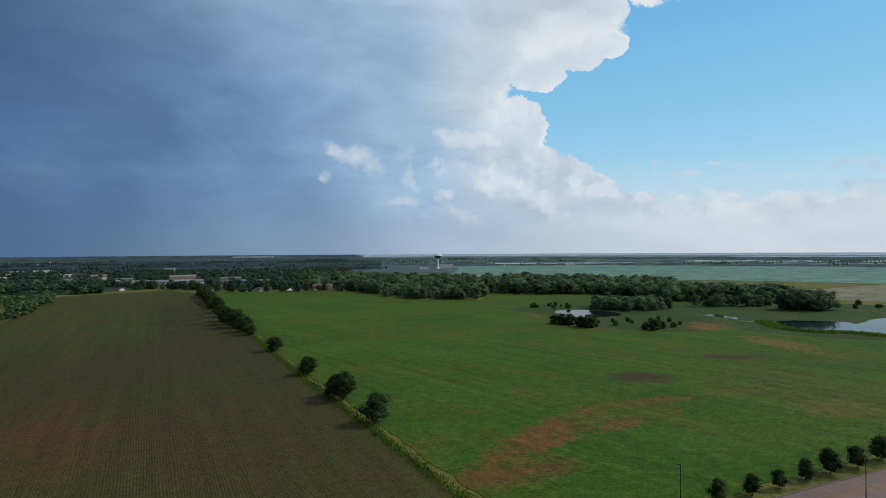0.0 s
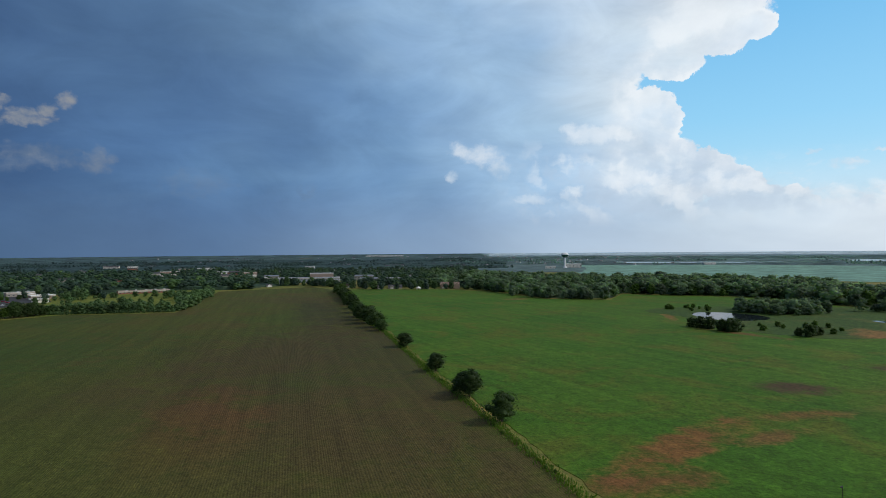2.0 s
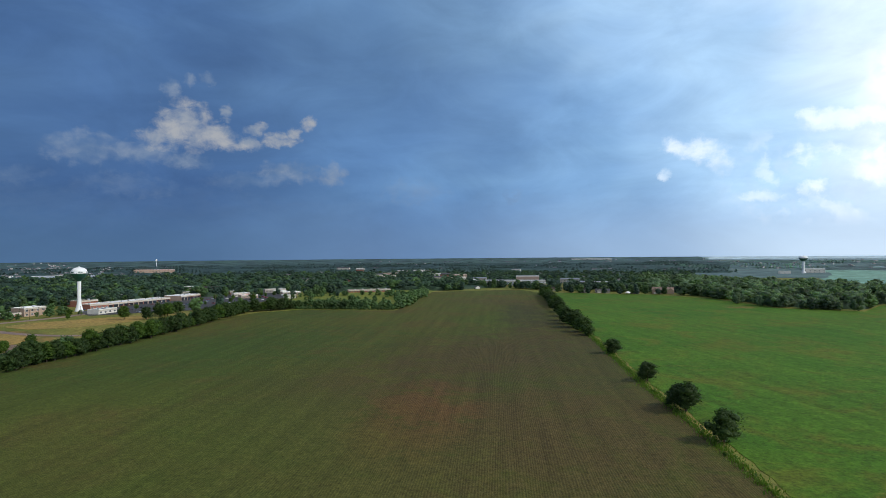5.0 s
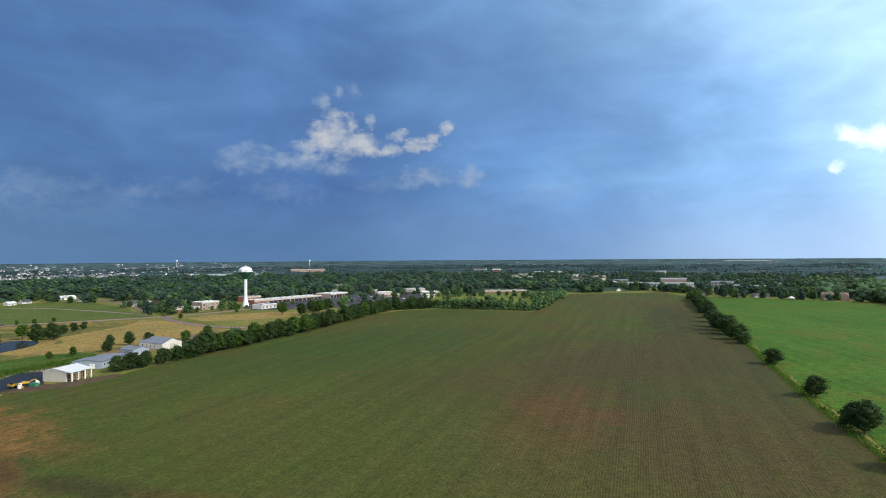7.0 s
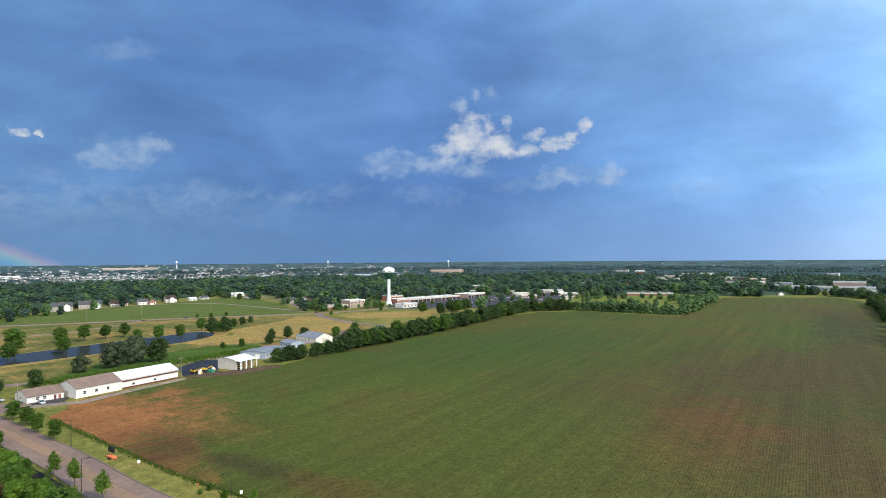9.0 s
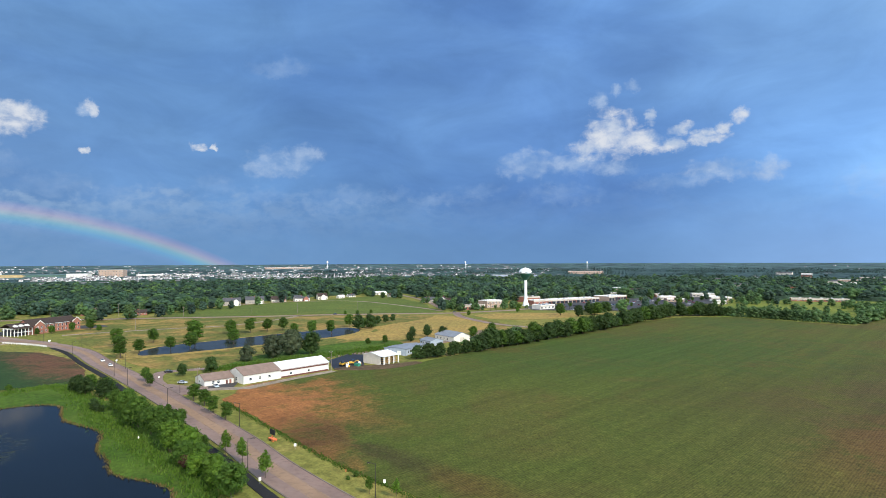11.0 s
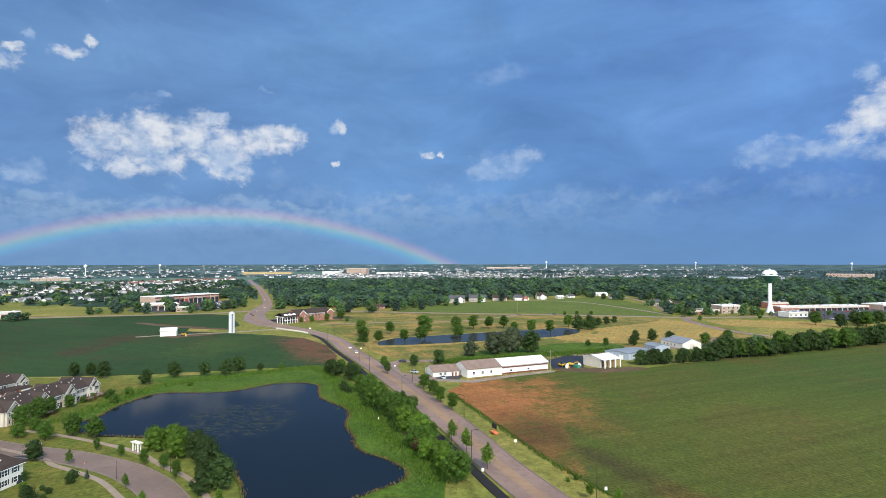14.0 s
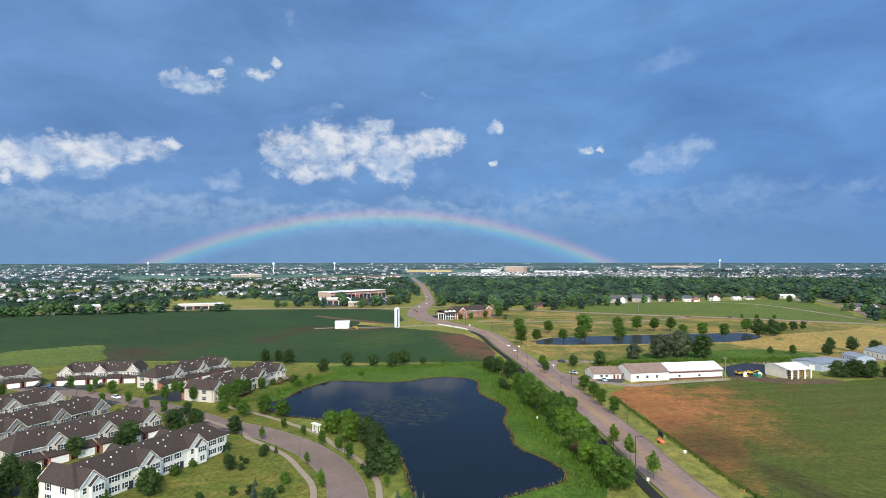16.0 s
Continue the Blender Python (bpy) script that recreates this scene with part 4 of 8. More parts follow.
ribbon("side_road", [(-640, 232), (-600, 222), (-545, 222), (-500, 232), (-455, 262)], 8.0, 0.15, M_ROAD, "grey side road by the gold grass")
ribbon("side_lane", [(-318, -38), (-335, -42), (-354, -40), (-358, -15), (-367, 25), (-379, 58), (-398, 108), (-425, 160), (-455, 215)], 6.5, 0.17, M_ROAD, "narrow asphalt lane behind the workshops")
ribbon("park_path", [(-560, -140), (-570, -110), (-582, -60), (-592, -10), (-640, 40), (-672, 60)], 5.0, 0.12, M_GRAVEL, "pale gravel track through the meadow", "path")
ribbon("house_lane", [(-700, 235), (-800, 252), (-900, 262), (-1000, 262)], 7, 0.13, M_ROAD, "asphalt lane in front of far houses")
ribbon("row_lane", [(-670, 225), (-760, 205), (-880, 160), (-905, 80), (-880, 20), (-850, -30)], 6, 0.13, M_ROAD, "quiet lane in front of the meadow houses")
ribbon("farm_drive", [(-520, -162), (-505, -185), (-492, -200), (-485, -215), (-474, -240), (-460, -262)], 5.5, 0.16, M_GRAVEL, "gravel farm drive past the silo", "drive")
STREET = [(-214, -330), (-208, -290), (-206, -250), (-203, -216), (-196, -180), (-184, -145), (-178, -122), (-169, -101), (-159, -87), (-149, -77), (-138, -69), (-118, -60), (-90, -54)]
_, street_line = ribbon("estate_street", STREET, 9.8, 0.13, M_STREET, "curving pinkish asphalt estate street")
ribbon("trail", [(-480, -126), (-450, -110), (-400, -90), (-350, -68), (-300, -48), (-262, -33), (-228, -19), (-205, -10), (-184, -2), (-160, 6), (-120, 22), (-60, 50)], 3.0, 0.19, M_TRAIL, "black asphalt foot trail beside the road", "path")
ribbon("pavement", [(-186, -152), (-177, -130), (-171, -122), (-166, -112), (-159, -100), (-149, -89), (-141, -81), (-131, -75), (-112, -68)], 1.7, 0.19, M_PATH, "pale concrete footpath beside the street", "pavement")
ribbon("pond_walk", [(-206, -160), (-199, -138), (-192, -121), (-183, -103), (-173, -91), (-163, -78), (-153, -69), (-146, -64), (-134, -58), (-118, -48)], 1.7, 0.21, M_PATH, "pale footpath between street and pond", "pavement")
zone("shared_court", [(-206, -182), (-206, -200), (-262, -194), (-262, -186)], 0.17, M_BLACKTOP, "dark asphalt court between townhouses", "drive", False)
zone("court", [(-112, -146), (-112, -158), (-165, -146), (-178, -140), (-180, -130), (-160, -138)], 0.17, M_BLACKTOP, "dark asphalt court between townhouses", "drive", False)
zone("back_court", [(-118, -207), (-118, -216), (-172, -210), (-200, -214), (-198, -204), (-172, -202)], 0.17, M_BLACKTOP, "dark asphalt court between townhouses", "drive", False)
zone("front_drive", [(-206, -282), (-216, -268), (-214, -258), (-222, -240), (-214, -236), (-208, -254), (-204, -280)], 0.17, M_BLACKTOP, "dark asphalt drives in front of townhouses", "drive", False)
zone("workshop_yard", [(-334, 48), (-362, 49.5), (-381, 64), (-375, 76), (-352, 69), (-338, 66)], 0.19, M_BLACKTOP, "fresh black asphalt yard", "yard", False)
zone("dirt_margin", [(-330, 48), (-340, 58), (-336, 74), (-340, 96), (-332, 98), (-322, 70)], 0.16, M_SOIL, "bare churned soil beside the sheds", "soil", True, 1.0)
zone("gravel_margin", [(-298, -22), (-302, -14), (-300, 2), (-312, 20), (-328, 46), (-324, 48), (-308, 22), (-294, 4)], 0.16, M_GRAVEL, "gravel strip beside the workshop", "drive", False, 0.4)
zone("forecourt", [(-316, -22), (-298, -22), (-302, -4), (-312, -2)], 0.15, M_LOT, "asphalt forecourt of the workshop", "drive", False)
zone("driveway", [(-318, -36), (-292, -30), (-296, -18), (-306, -16), (-312, -26)], 0.16, M_ROAD, "short asphalt driveway to the workshop", "drive", True)
zone("silo_yard", [(-455, -232), (-470, -236), (-482, -215), (-476, -208), (-462, -222)], 0.17, M_SOIL, "bare earth yard by the shed", "soil", True, 1.0)
zone("mall_lot", [(-640, 330), (-700, 350), (-745, 480), (-790, 590), (-800, 680), (-740, 720), (-672, 650), (-610, 520), (-600, 420)], 0.15, M_LOT, "dark asphalt car park of the shopping strip", "car park", False)
zone("store_lot", [(-745, -300), (-800, -305), (-905, -360), (-800, -450), (-700, -410), (-680, -360)], 0.15, M_LOT, "asphalt car park round the stores", "car park", False)
zone("office_lot", [(-570, -195), (-600, -205), (-640, -170), (-640, -125), (-620, -118), (-606, -150), (-588, -178)], 0.13, M_LOT, "asphalt car park of the brick building", "car park", False)

# kerbs and painted lines
near = [p for p in main_line if -470 < p[0] < 200]
whole = [p for p in main_line if -1300 < p[0] < 200]
for d in (6.35, -6.35):
    side = offset(near, d)
    kerb = new("kerb", bm_mesh("kerb", ribbon_bm(side, 0.18, 0.18, -0.1, 0.30), M_KERB))
    tagged(kerb, "pale concrete kerb along the road", "kerb", kind="structure")
for d in (5.0, -5.0):
    kerb = new("street_kerb", bm_mesh("street_kerb", ribbon_bm(offset(street_line, d), 0.2, 0.2, -0.1, 0.27), M_KERB))
    tagged(kerb, "pale concrete kerb along the estate street", "kerb", kind="structure")
part("turning_lane", ribbon_bm(whole, 1.6, 1.6, 0.0, 0.150), M_TURNLANE, road_main, "worn tan centre turning lane")
for d in (1.9, -1.9):
    shared("centre_line", bm_mesh("centre_line", ribbon_bm(offset(whole, d), 0.10, 0.10, 0.0, 0.156), M_PAINT_Y), road_main)

# distant fields towards the horizon; pasture and crop colours hold painted haze
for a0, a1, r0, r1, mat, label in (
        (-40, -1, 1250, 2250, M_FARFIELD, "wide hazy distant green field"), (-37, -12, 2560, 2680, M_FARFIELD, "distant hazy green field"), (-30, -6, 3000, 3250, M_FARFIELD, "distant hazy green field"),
        (-46, -22, 2800, 3050, M_HAZE_PASTURE, "far pasture painted pale for haze"), (-24, 6, 3300, 3750, M_HAZE_PASTURE, "far pasture painted pale for haze"), (-46, -26, 3450, 4000, M_HAZE_PASTURE, "far pasture painted pale for haze"),
        (-46, 8, 4150, 4870, M_HAZE_PASTURE, "far pasture painted pale for haze"), (-18, -4, 2480, 2640, M_HAZE_PASTURE, "far pasture painted pale for haze"), (-12, 8, 3500, 3800, M_FARTAN, "pale tan distant field"), (20, 34, 3600, 4100, M_FARTAN, "pale distant open ground"), (106.6, 111, 2600, 3000, M_GOLDEN, "golden distant field"), (102.4, 106.6, 2650, 2900, M_FARGREEN, "distant hazy green field"),
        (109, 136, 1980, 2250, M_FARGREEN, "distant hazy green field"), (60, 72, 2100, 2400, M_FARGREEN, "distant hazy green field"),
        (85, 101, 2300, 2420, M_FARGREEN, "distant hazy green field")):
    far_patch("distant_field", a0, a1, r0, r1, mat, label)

# ---- plants ----
ICO = None


def ico_arrays():
    bm = bmesh.new()
    bmesh.ops.create_icosphere(bm, subdivisions=1, radius=1)
    v = np.array([p.co[:] for p in bm.verts])
    f = np.array([[q.index for q in g.verts] for g in bm.faces])
    bm.free()
    return v, f


ICO = ico_arrays()


def leaf_quads(rng, blobs, count, size, lift=0.35):
    """Small bent leaf clumps strewn over the surface of the blobs."""
    blobs = np.asarray(blobs, float)
    weight = (blobs[:, 3] * blobs[:, 5])
    k = rng.choice(len(blobs), count, p=weight / weight.sum())
    d = rng.normal(size=(count, 3))
    d /= np.linalg.norm(d, axis=1)[:, None]
    d[:, 2] = np.where(d[:, 2] < -0.55, -d[:, 2], d[:, 2])
    d /= np.linalg.norm(d, axis=1)[:, None]
    c = blobs[k, :3] + d * blobs[k, 3:6] * rng.uniform(0.72, 1.30, (count, 1))
    nrm = d + rng.normal(size=(count, 3)) * 0.55
    nrm[:, 2] += lift
    nrm /= np.linalg.norm(nrm, axis=1)[:, None]
    u = np.cross(nrm, rng.normal(size=(count, 3)))
    u /= np.linalg.norm(u, axis=1)[:, None]
    v = np.cross(nrm, u)
    s = size * rng.uniform(0.6, 1.35, (count, 1))
    a, b = u * s * 0.5, v * s * 0.5 * rng.uniform(0.55, 1.0, (count, 1))
    sag = nrm * s * 0.18
    verts = np.stack([c - a - sag, c - b * 0.9 + sag * 0.4, c + a - sag, c + b + sag * 0.4], 1).reshape(-1, 3)
    i = np.arange(count)[:, None] * 4
    tris = np.concatenate([i + np.array([[0, 1, 3]]), i + np.array([[1, 2, 3]])])
    return verts, tris


def core(rng, blobs, shrink=0.86):
    """Rough solid hearts of the blobs, so that a crown is not seen through everywhere."""
    vs, fs, n = [], [], 0
    for b in blobs:
        v = ICO[0] * (1 + rng.uniform(-0.14, 0.14, (len(ICO[0]), 1))) * np.array(b[3:6]) * shrink + np.array(b[:3])
        vs.append(v)
        fs.append(ICO[1] + n)
        n += len(v)
    return np.concatenate(vs), np.concatenate(fs)


def crown_mesh(name, seed, blobs, count, size, mat, shrink=0.78):
    rng = np.random.default_rng(seed)
    v0, f0 = core(rng, blobs, shrink)
    v1, f1 = leaf_quads(rng, blobs, count, size)
    return fast_mesh(name, np.concatenate([v0, v1]), np.concatenate([f0, f1 + len(v0)]), mat)


def round_blobs(seed, width, low, top, n=12, point=0.0):
    """Sub-crowns that fill an uneven egg between two heights; point narrows it upwards."""
    rng = np.random.default_rng(seed)
    out = []
    lean = rng.uniform(-0.06, 0.06, 2) * width
    for i in range(n):
        t = (i + 0.5) / n
        z = low + (top - low) * (0.10 + 0.80 * t)
        prof = math.sin(math.pi * min(1.0, 0.16 + 0.80 * t)) ** 0.55 * (1 - point * t)
        a = i * 2.4 + rng.uniform(-0.6, 0.6)
        r = width * 0.5 * prof * rng.uniform(0.82, 1.12)
        d = r * rng.uniform(0.25, 0.72)
        s = max(0.45, min(r * 0.62, width * rng.uniform(0.15, 0.24)))
        out.append((d * math.cos(a) + lean[0] * t, d * math.sin(a) + lean[1] * t, z, s, s, s * rng.uniform(0.62, 0.95)))
    return out


def trunk_mesh(name, seed, height, radius, limbs=4, spread=1.8):
    rng = np.random.default_rng(seed)
    bm = bmesh.new()
    turned(bm, [(radius * 1.5, -0.3), (radius, height * 0.12), (radius * 0.8, height * 0.55), (radius * 0.35, height)], 7)
    for i in range(limbs):
        a = 2 * math.pi * i / limbs + rng.uniform(-0.4, 0.4)
        z = height * rng.uniform(0.42, 0.75)
        beam(bm, (0, 0, z), (math.cos(a) * spread, math.sin(a) * spread, z + spread * rng.uniform(0.7, 1.2)), radius * 0.55)
    return bm_mesh(name, bm, M_BARK)


TREES = {}


def tree_kind(kind, label, category, trunk, crown):
    TREES.setdefault(kind, []).append((label, category, trunk, crown))


for s in range(4):
    tree_kind("round", "round-crowned broadleaf tree in full leaf", "tree", trunk_mesh("trunk", s, 6.2, 0.22),
              crown_mesh("crown", s, round_blobs(s, 8.6, 1.3, 10.2, 26), 1900, 0.54, M_LEAF, 0.70))
    tree_kind("dark", "dense dark green broadleaf tree", "tree", trunk_mesh("trunk", s + 5, 5.5, 0.24),
              crown_mesh("crown", s + 10, round_blobs(s + 10, 9.2, 0.7, 10.0, 26), 1900, 0.56, M_LEAF_DARK, 0.70))
    tree_kind("oval", "upright oval street tree in leaf", "tree", trunk_mesh("trunk", s + 20, 6.5, 0.17, 4, 1.2),
              crown_mesh("crown", s + 20, round_blobs(s + 20, 6.0, 1.7, 10.2, 22), 1500, 0.48, M_LEAF, 0.70))
for s in range(2):
    tree_kind("pear", "young conical street tree with light leaves", "tree", trunk_mesh("trunk", s + 30, 7.5, 0.11, 6, 1.0),
              crown_mesh("crown", s + 30, round_blobs(s + 30, 5.6, 2.1, 10.0, 20, 0.62), 800, 0.48, M_LEAF_LIME, 0.6))
    tree_kind("lime", "bushy tree with fresh yellow-green leaves", "tree", trunk_mesh("trunk", s + 40, 5.5, 0.2),
              crown_mesh("crown", s + 40, round_blobs(s + 40, 8.8, 0.4, 10.0, 26), 1900, 0.54, M_LEAF_LIME, 0.70))
    tree_kind("silver", "broad silvery grey-green tree", "tree", trunk_mesh("trunk", s + 50, 5.5, 0.25, 6, 2.5),
              crown_mesh("crown", s + 50, round_blobs(s + 50, 11.0, 0.4, 10.0, 28), 1400, 0.66, M_LEAF_GREY, 0.75))
    tree_kind("copper", "dark copper-leaved ornamental tree", "tree", trunk_mesh("trunk", s + 60, 5.5, 0.18),
              crown_mesh("crown", s + 60, round_blobs(s + 60, 7.0, 1.0, 10.0, 20), 1000, 0.55, M_LEAF_RED))
    tree_kind("shrub", "low leafy green shrub", "shrub", trunk_mesh("stem", s + 70, 5.0, 0.25, 5, 2.5),
              crown_mesh("leaves", s + 70, round_blobs(s + 70, 12.5, -1.2, 9.6, 18), 800, 0.85, M_LEAF))
    tree_kind("bush", "rounded dark green garden bush", "shrub", trunk_mesh("stem", s + 80, 5.0, 0.25, 5, 2.5),
              crown_mesh("leaves", s + 80, round_blobs(s + 80, 11.5, -1.2, 9.8, 18), 800, 0.85, M_LEAF_DARK))


def spruce_mesh(seed):
    rng = np.random.default_rng(seed)
    vs, fs, n = [], [], 0
    for i in range(11):
        z = 0.7 + i * 0.82
        r = 2.7 * (1 - i / 11.5)
        k = 14
        a = np.arange(k) * 2 * math.pi / k + rng.uniform(0, 1)
        rr = r * rng.uniform(0.75, 1.15, k)
        ring = np.stack([rr * np.cos(a), rr * np.sin(a), z - 0.35 * rng.uniform(0.5, 1.6, k)], 1)
        mid = np.stack([rr * 0.5 * np.cos(a + 0.22), rr * 0.5 * np.sin(a + 0.22), np.full(k, z + 0.25)], 1)
        tip = np.array([[0, 0, z + 1.5]])
        vs += [ring, mid, tip]
        for j in range(k):
            fs += [(n + j, n + (j + 1) % k, n + k + j), (n + k + j, n + (j + 1) % k, n + k + (j + 1) % k), (n + k + j, n + k + (j + 1) % k, n + 2 * k)]
        n += 2 * k + 1
    return fast_mesh("needles", np.concatenate(vs), np.array(fs), M_NEEDLE)


for s in range(2):
    tree_kind("spruce", "conical blue-green spruce tree on grass", "tree", trunk_mesh("trunk", s + 90, 8.0, 0.18, 0), spruce_mesh(s))

PLANTED = []
THICKET = []


def shop_court(x, y):
    """The open paved ground round the shops, where only a few trees stand."""
    a, d = math.degrees(math.atan2(-x, y)), math.hypot(x, y)
    return 45.0 < a < 57.0 and 765 < d < 975 and int(abs(x) * 7) % 6 > 0


def plant(kind, x, y, h, wide=1.0, group=""):
    """One tree of about h metres with its trunk and crown."""
    rng = random.Random(int(x * 13.7 + y * 7.3) + 5)
    label, category, trunk, crown = TREES[kind][rng.randrange(len(TREES[kind]))]
    name = {"shrub": "shrub", "bush": "shrub", "spruce": "spruce_tree"}.get(kind, "tree")
    ob = base(name, x, y, rng.uniform(0, 360), label, category, group)
    k = h / 10.0
    ob.scale = (k * wide * rng.uniform(0.92, 1.08), k * wide * rng.uniform(0.92, 1.08), k)
    low = category == "shrub"
    shared("stem" if low else "trunk", trunk, ob)
    shared("leaves" if low else "crown", crown, ob)
    PLANTED.append((x, y))
    return ob


def plant_all(kind, spots, group=""):
    for x, y, h in spots:
        plant(kind, x, y, h, group=group)


def along(a, b, n, jitter, rng):
    for i in range(n):
        t = (i + rng.uniform(0.2, 0.8)) / n
        yield a[0] + (b[0] - a[0]) * t + rng.uniform(-jitter, jitter), a[1] + (b[1] - a[1]) * t + rng.uniform(-jitter, jitter)


rng = random.Random(4)
# field hedge
PARK_OVALS = [(-473, -84, 13), (-414, -72, 14), (-487, -63, 11), (-431, -64, 10), (-439, -46, 10), (-440, -34, 12), (-470, -33, 18), (-520, -9, 12.5), (-522, 6, 13), (-529, 20, 11.5),
              (-531, 33, 12), (-457, -6, 12), (-484, 39, 11), (-493, 54, 12), (-491, 69, 12), (-540, 92, 12), (-528, 104, 9)]
for x, y, h in PARK_OVALS:
    plant("oval", x, y, h, 1.4, "park trees")
for x, y, h in ((-278, -20, 7.4), (-266, -15, 7.2), (-252, -11, 7.2), (-239, -6, 7.0)):
    plant("oval", x, y, h, 1.35, "verge trees")
for x, y, h, wide in ((-24, 207, 10.5, 1.25), (-41, 240, 11.5, 1.3), (-46, 246, 8.5, 1.2), (-66, 288, 9.4, 1.35), (-102, 357, 9.2, 1.4), (-140, 427, 9.0, 1.4), (-150, 444, 12.0, 1.45), (-164, 470, 15, 1.4), (-178, 490, 14.5, 1.3),
                      (-190, 512, 12, 1.3), (-206, 548, 12, 1.4), (-222, 585, 13, 1.4)):
    plant("dark", x, y, h, wide, "hedge trees")
for i in range(17):
    t = i / 16
    plant("dark" if rng.random() < 0.6 else "round", -238 - 100 * t + rng.uniform(-4, 4), 615 + 215 * t + rng.uniform(-4, 4), rng.uniform(9, 14), rng.uniform(1.1, 1.5), "hedge trees")
for x, y in along((-2, 156), (-60, 270), 16, 1.2, rng):
    plant("shrub", x, y, rng.uniform(0.7, 1.6), group="hedge shrubs")
# tree belt between the bean field and the town
BELT = [(-342, 96), (-358, 142), (-400, 228), (-446, 312), (-484, 372), (-515, 436), (-497, 490)]
for a, b, n in zip(BELT, BELT[1:], (13, 20, 17, 13, 13, 9)):
    for x, y in along(a, b, n, 3.0, rng):
        plant(rng.choice(("dark", "dark", "dark", "dark", "round")), x - 5, y + 1, rng.uniform(8.0, 15.5) * (0.62 if a[1] < 120 else 1.0), 1.1, "belt trees")
for x, y in along((-502, 490), (-392, 536), 44, 3.0, rng):
    THICKET.append((x - 1, y + 4, rng.uniform(5, 11), 1.2))
for x, y in along((-500, 484), (-390, 529), 50, 1.2, rng):
    THICKET.append((x, y, rng.uniform(2.0, 4.0), 1.3))
for x, y in along((-392, 540), (-520, 795), 54, 7.0, rng):
    THICKET.append((x - 4, y, rng.uniform(7, 13), 1.1))
for a, b in zip(BELT[1:], BELT[2:]):
    for x, y in along(a, b, 15, 5.0, rng):
        THICKET.append((x - 14, y - 2, rng.uniform(6, 11), 1.15))
for i in range(260):
    x, y = rng.uniform(-690, -405), rng.uniform(490, 800)
    east = float(np.interp(y, (522, 660, 814), (-396, -461, -535)))
    south = float(np.interp(x, (-690, -506, -486, -440, -387), (560, 480, 494, 508, 530)))
    clearing = ((x - -553) / 52) ** 2 + ((y - 644) / 62) ** 2
    if x < east and y > south and clearing > 1.0 and math.hypot(x, y) < math.hypot(-553, 644) + 70:
        THICKET.append((x, y, rng.uniform(5, 11), 1.2))
    elif clearing < 1.0 and i % 3 == 0:
        THICKET.append((x, y, rng.uniform(2, 4), 1.3))
for x, y in along((-560, 500), (-690, 740), 30, 8, rng):
    THICKET.append((x, y, rng.uniform(5, 11), 1.2))
for i in range(60):
    THICKET.append((rng.uniform(-800, -655), rng.uniform(225, 335), rng.uniform(5, 10), 1.1))
for i in range(30):
    THICKET.append((rng.uniform(-730, -600), rng.uniform(560, 720), rng.uniform(4, 8), 1.1))
for x, y in along((-560, 330), (-575, 400), 7, 14.0, rng):
    plant(rng.choice(("round", "dark")), x, y, rng.uniform(10, 15), 1.1, "belt trees")
# park trees
plant_all("silver", [(-384, 18, 15), (-392, 30, 17), (-376, 2, 10)], "park trees")
plant_all("dark", [(-390, 42, 15), (-345, -16, 9), (-339, -30, 7), (-520, 108, 12), (-545, 112, 11), (-556, 122, 8), (-566, 132, 8), (-578, 142, 7), (-512, 96, 14), (-455, 128, 8),
                   (-448, 138, 10), (-425, 118, 8), (-432, 146, 10)], "park trees")
plant_all("round", [(-423, 98, 6), (-430, 170, 9), (-440, 190, 10), (-420, 85, 5), (-612, -150, 9), (-600, -128, 10), (-590, -140, 8), (-578, -152, 7), (-568, -160, 6), (-582, -118, 6),
                    (-660, 108, 5), (-662, 122, 5), (-664, 138, 5), (-600, 232, 6), (-620, 300, 6)], "park trees")
for x, y, h in ((-668, 398, 6), (-676, 430, 7), (-640, 470, 6), (-690, 500, 7), (-655, 520, 6), (-720, 545, 7), (-700, 560, 6), (-664, 566, 7), (-735, 575, 7), (-712, 622, 6), (-690, 610, 7), (-760, 610, 8), (-745, 650, 7),
                (-705, 640, 7), (-770, 665, 8), (-650, 345, 6), (-662, 322, 7), (-690, 330, 6), (-704, 322, 8), (-620, 352, 6)):
    plant(rng.choice(("round", "dark", "oval")), x, y, h, 1.2, "car park trees")
# street trees on both sides of the road
plant_all("pear", [(-151.8, 31, 5.0), (-146.7, 37, 5.5), (-133, 44, 5.2)], "verge trees")
plant_all("shrub", [(-165, 30, 1.8), (-163.5, 27.5, 1.2), (-159, 33, 1.3), (-141, 41, 1.4)], "verge shrubs")
plant_all("pear", [(-197, -5, 8.2), (-187, 0, 8.4), (-172, 6, 8.4)], "verge trees")
plant_all("oval", [(-315, -42, 7), (-330, -46, 7.5), (-251, -27, 5.5), (-239, -21, 6)], "verge trees")
plant_all("dark", [(65, 141, 5.5), (75, 144.5, 5.5), (84, 148.5, 5.0), (94, 154, 5.5), (103, 158, 6.8), (113, 162, 6.2), (124, 168, 7), (134, 173, 6), (118, 144, 6), (108, 139, 5)], "verge trees")
# dense planting between road and pond
for x, y in along((-322, -74), (-292, -54), 7, 3.5, rng):
    plant(rng.choice(("dark", "round")), x, y, rng.uniform(7, 10), 1.1, "pond trees")
for x, y in along((-274, -49), (-196, -16), 13, 1.8, rng):
    plant(rng.choice(("round", "round", "lime")), x, y, rng.uniform(7.5, 11.5), rng.uniform(0.9, 1.1), "pond trees")
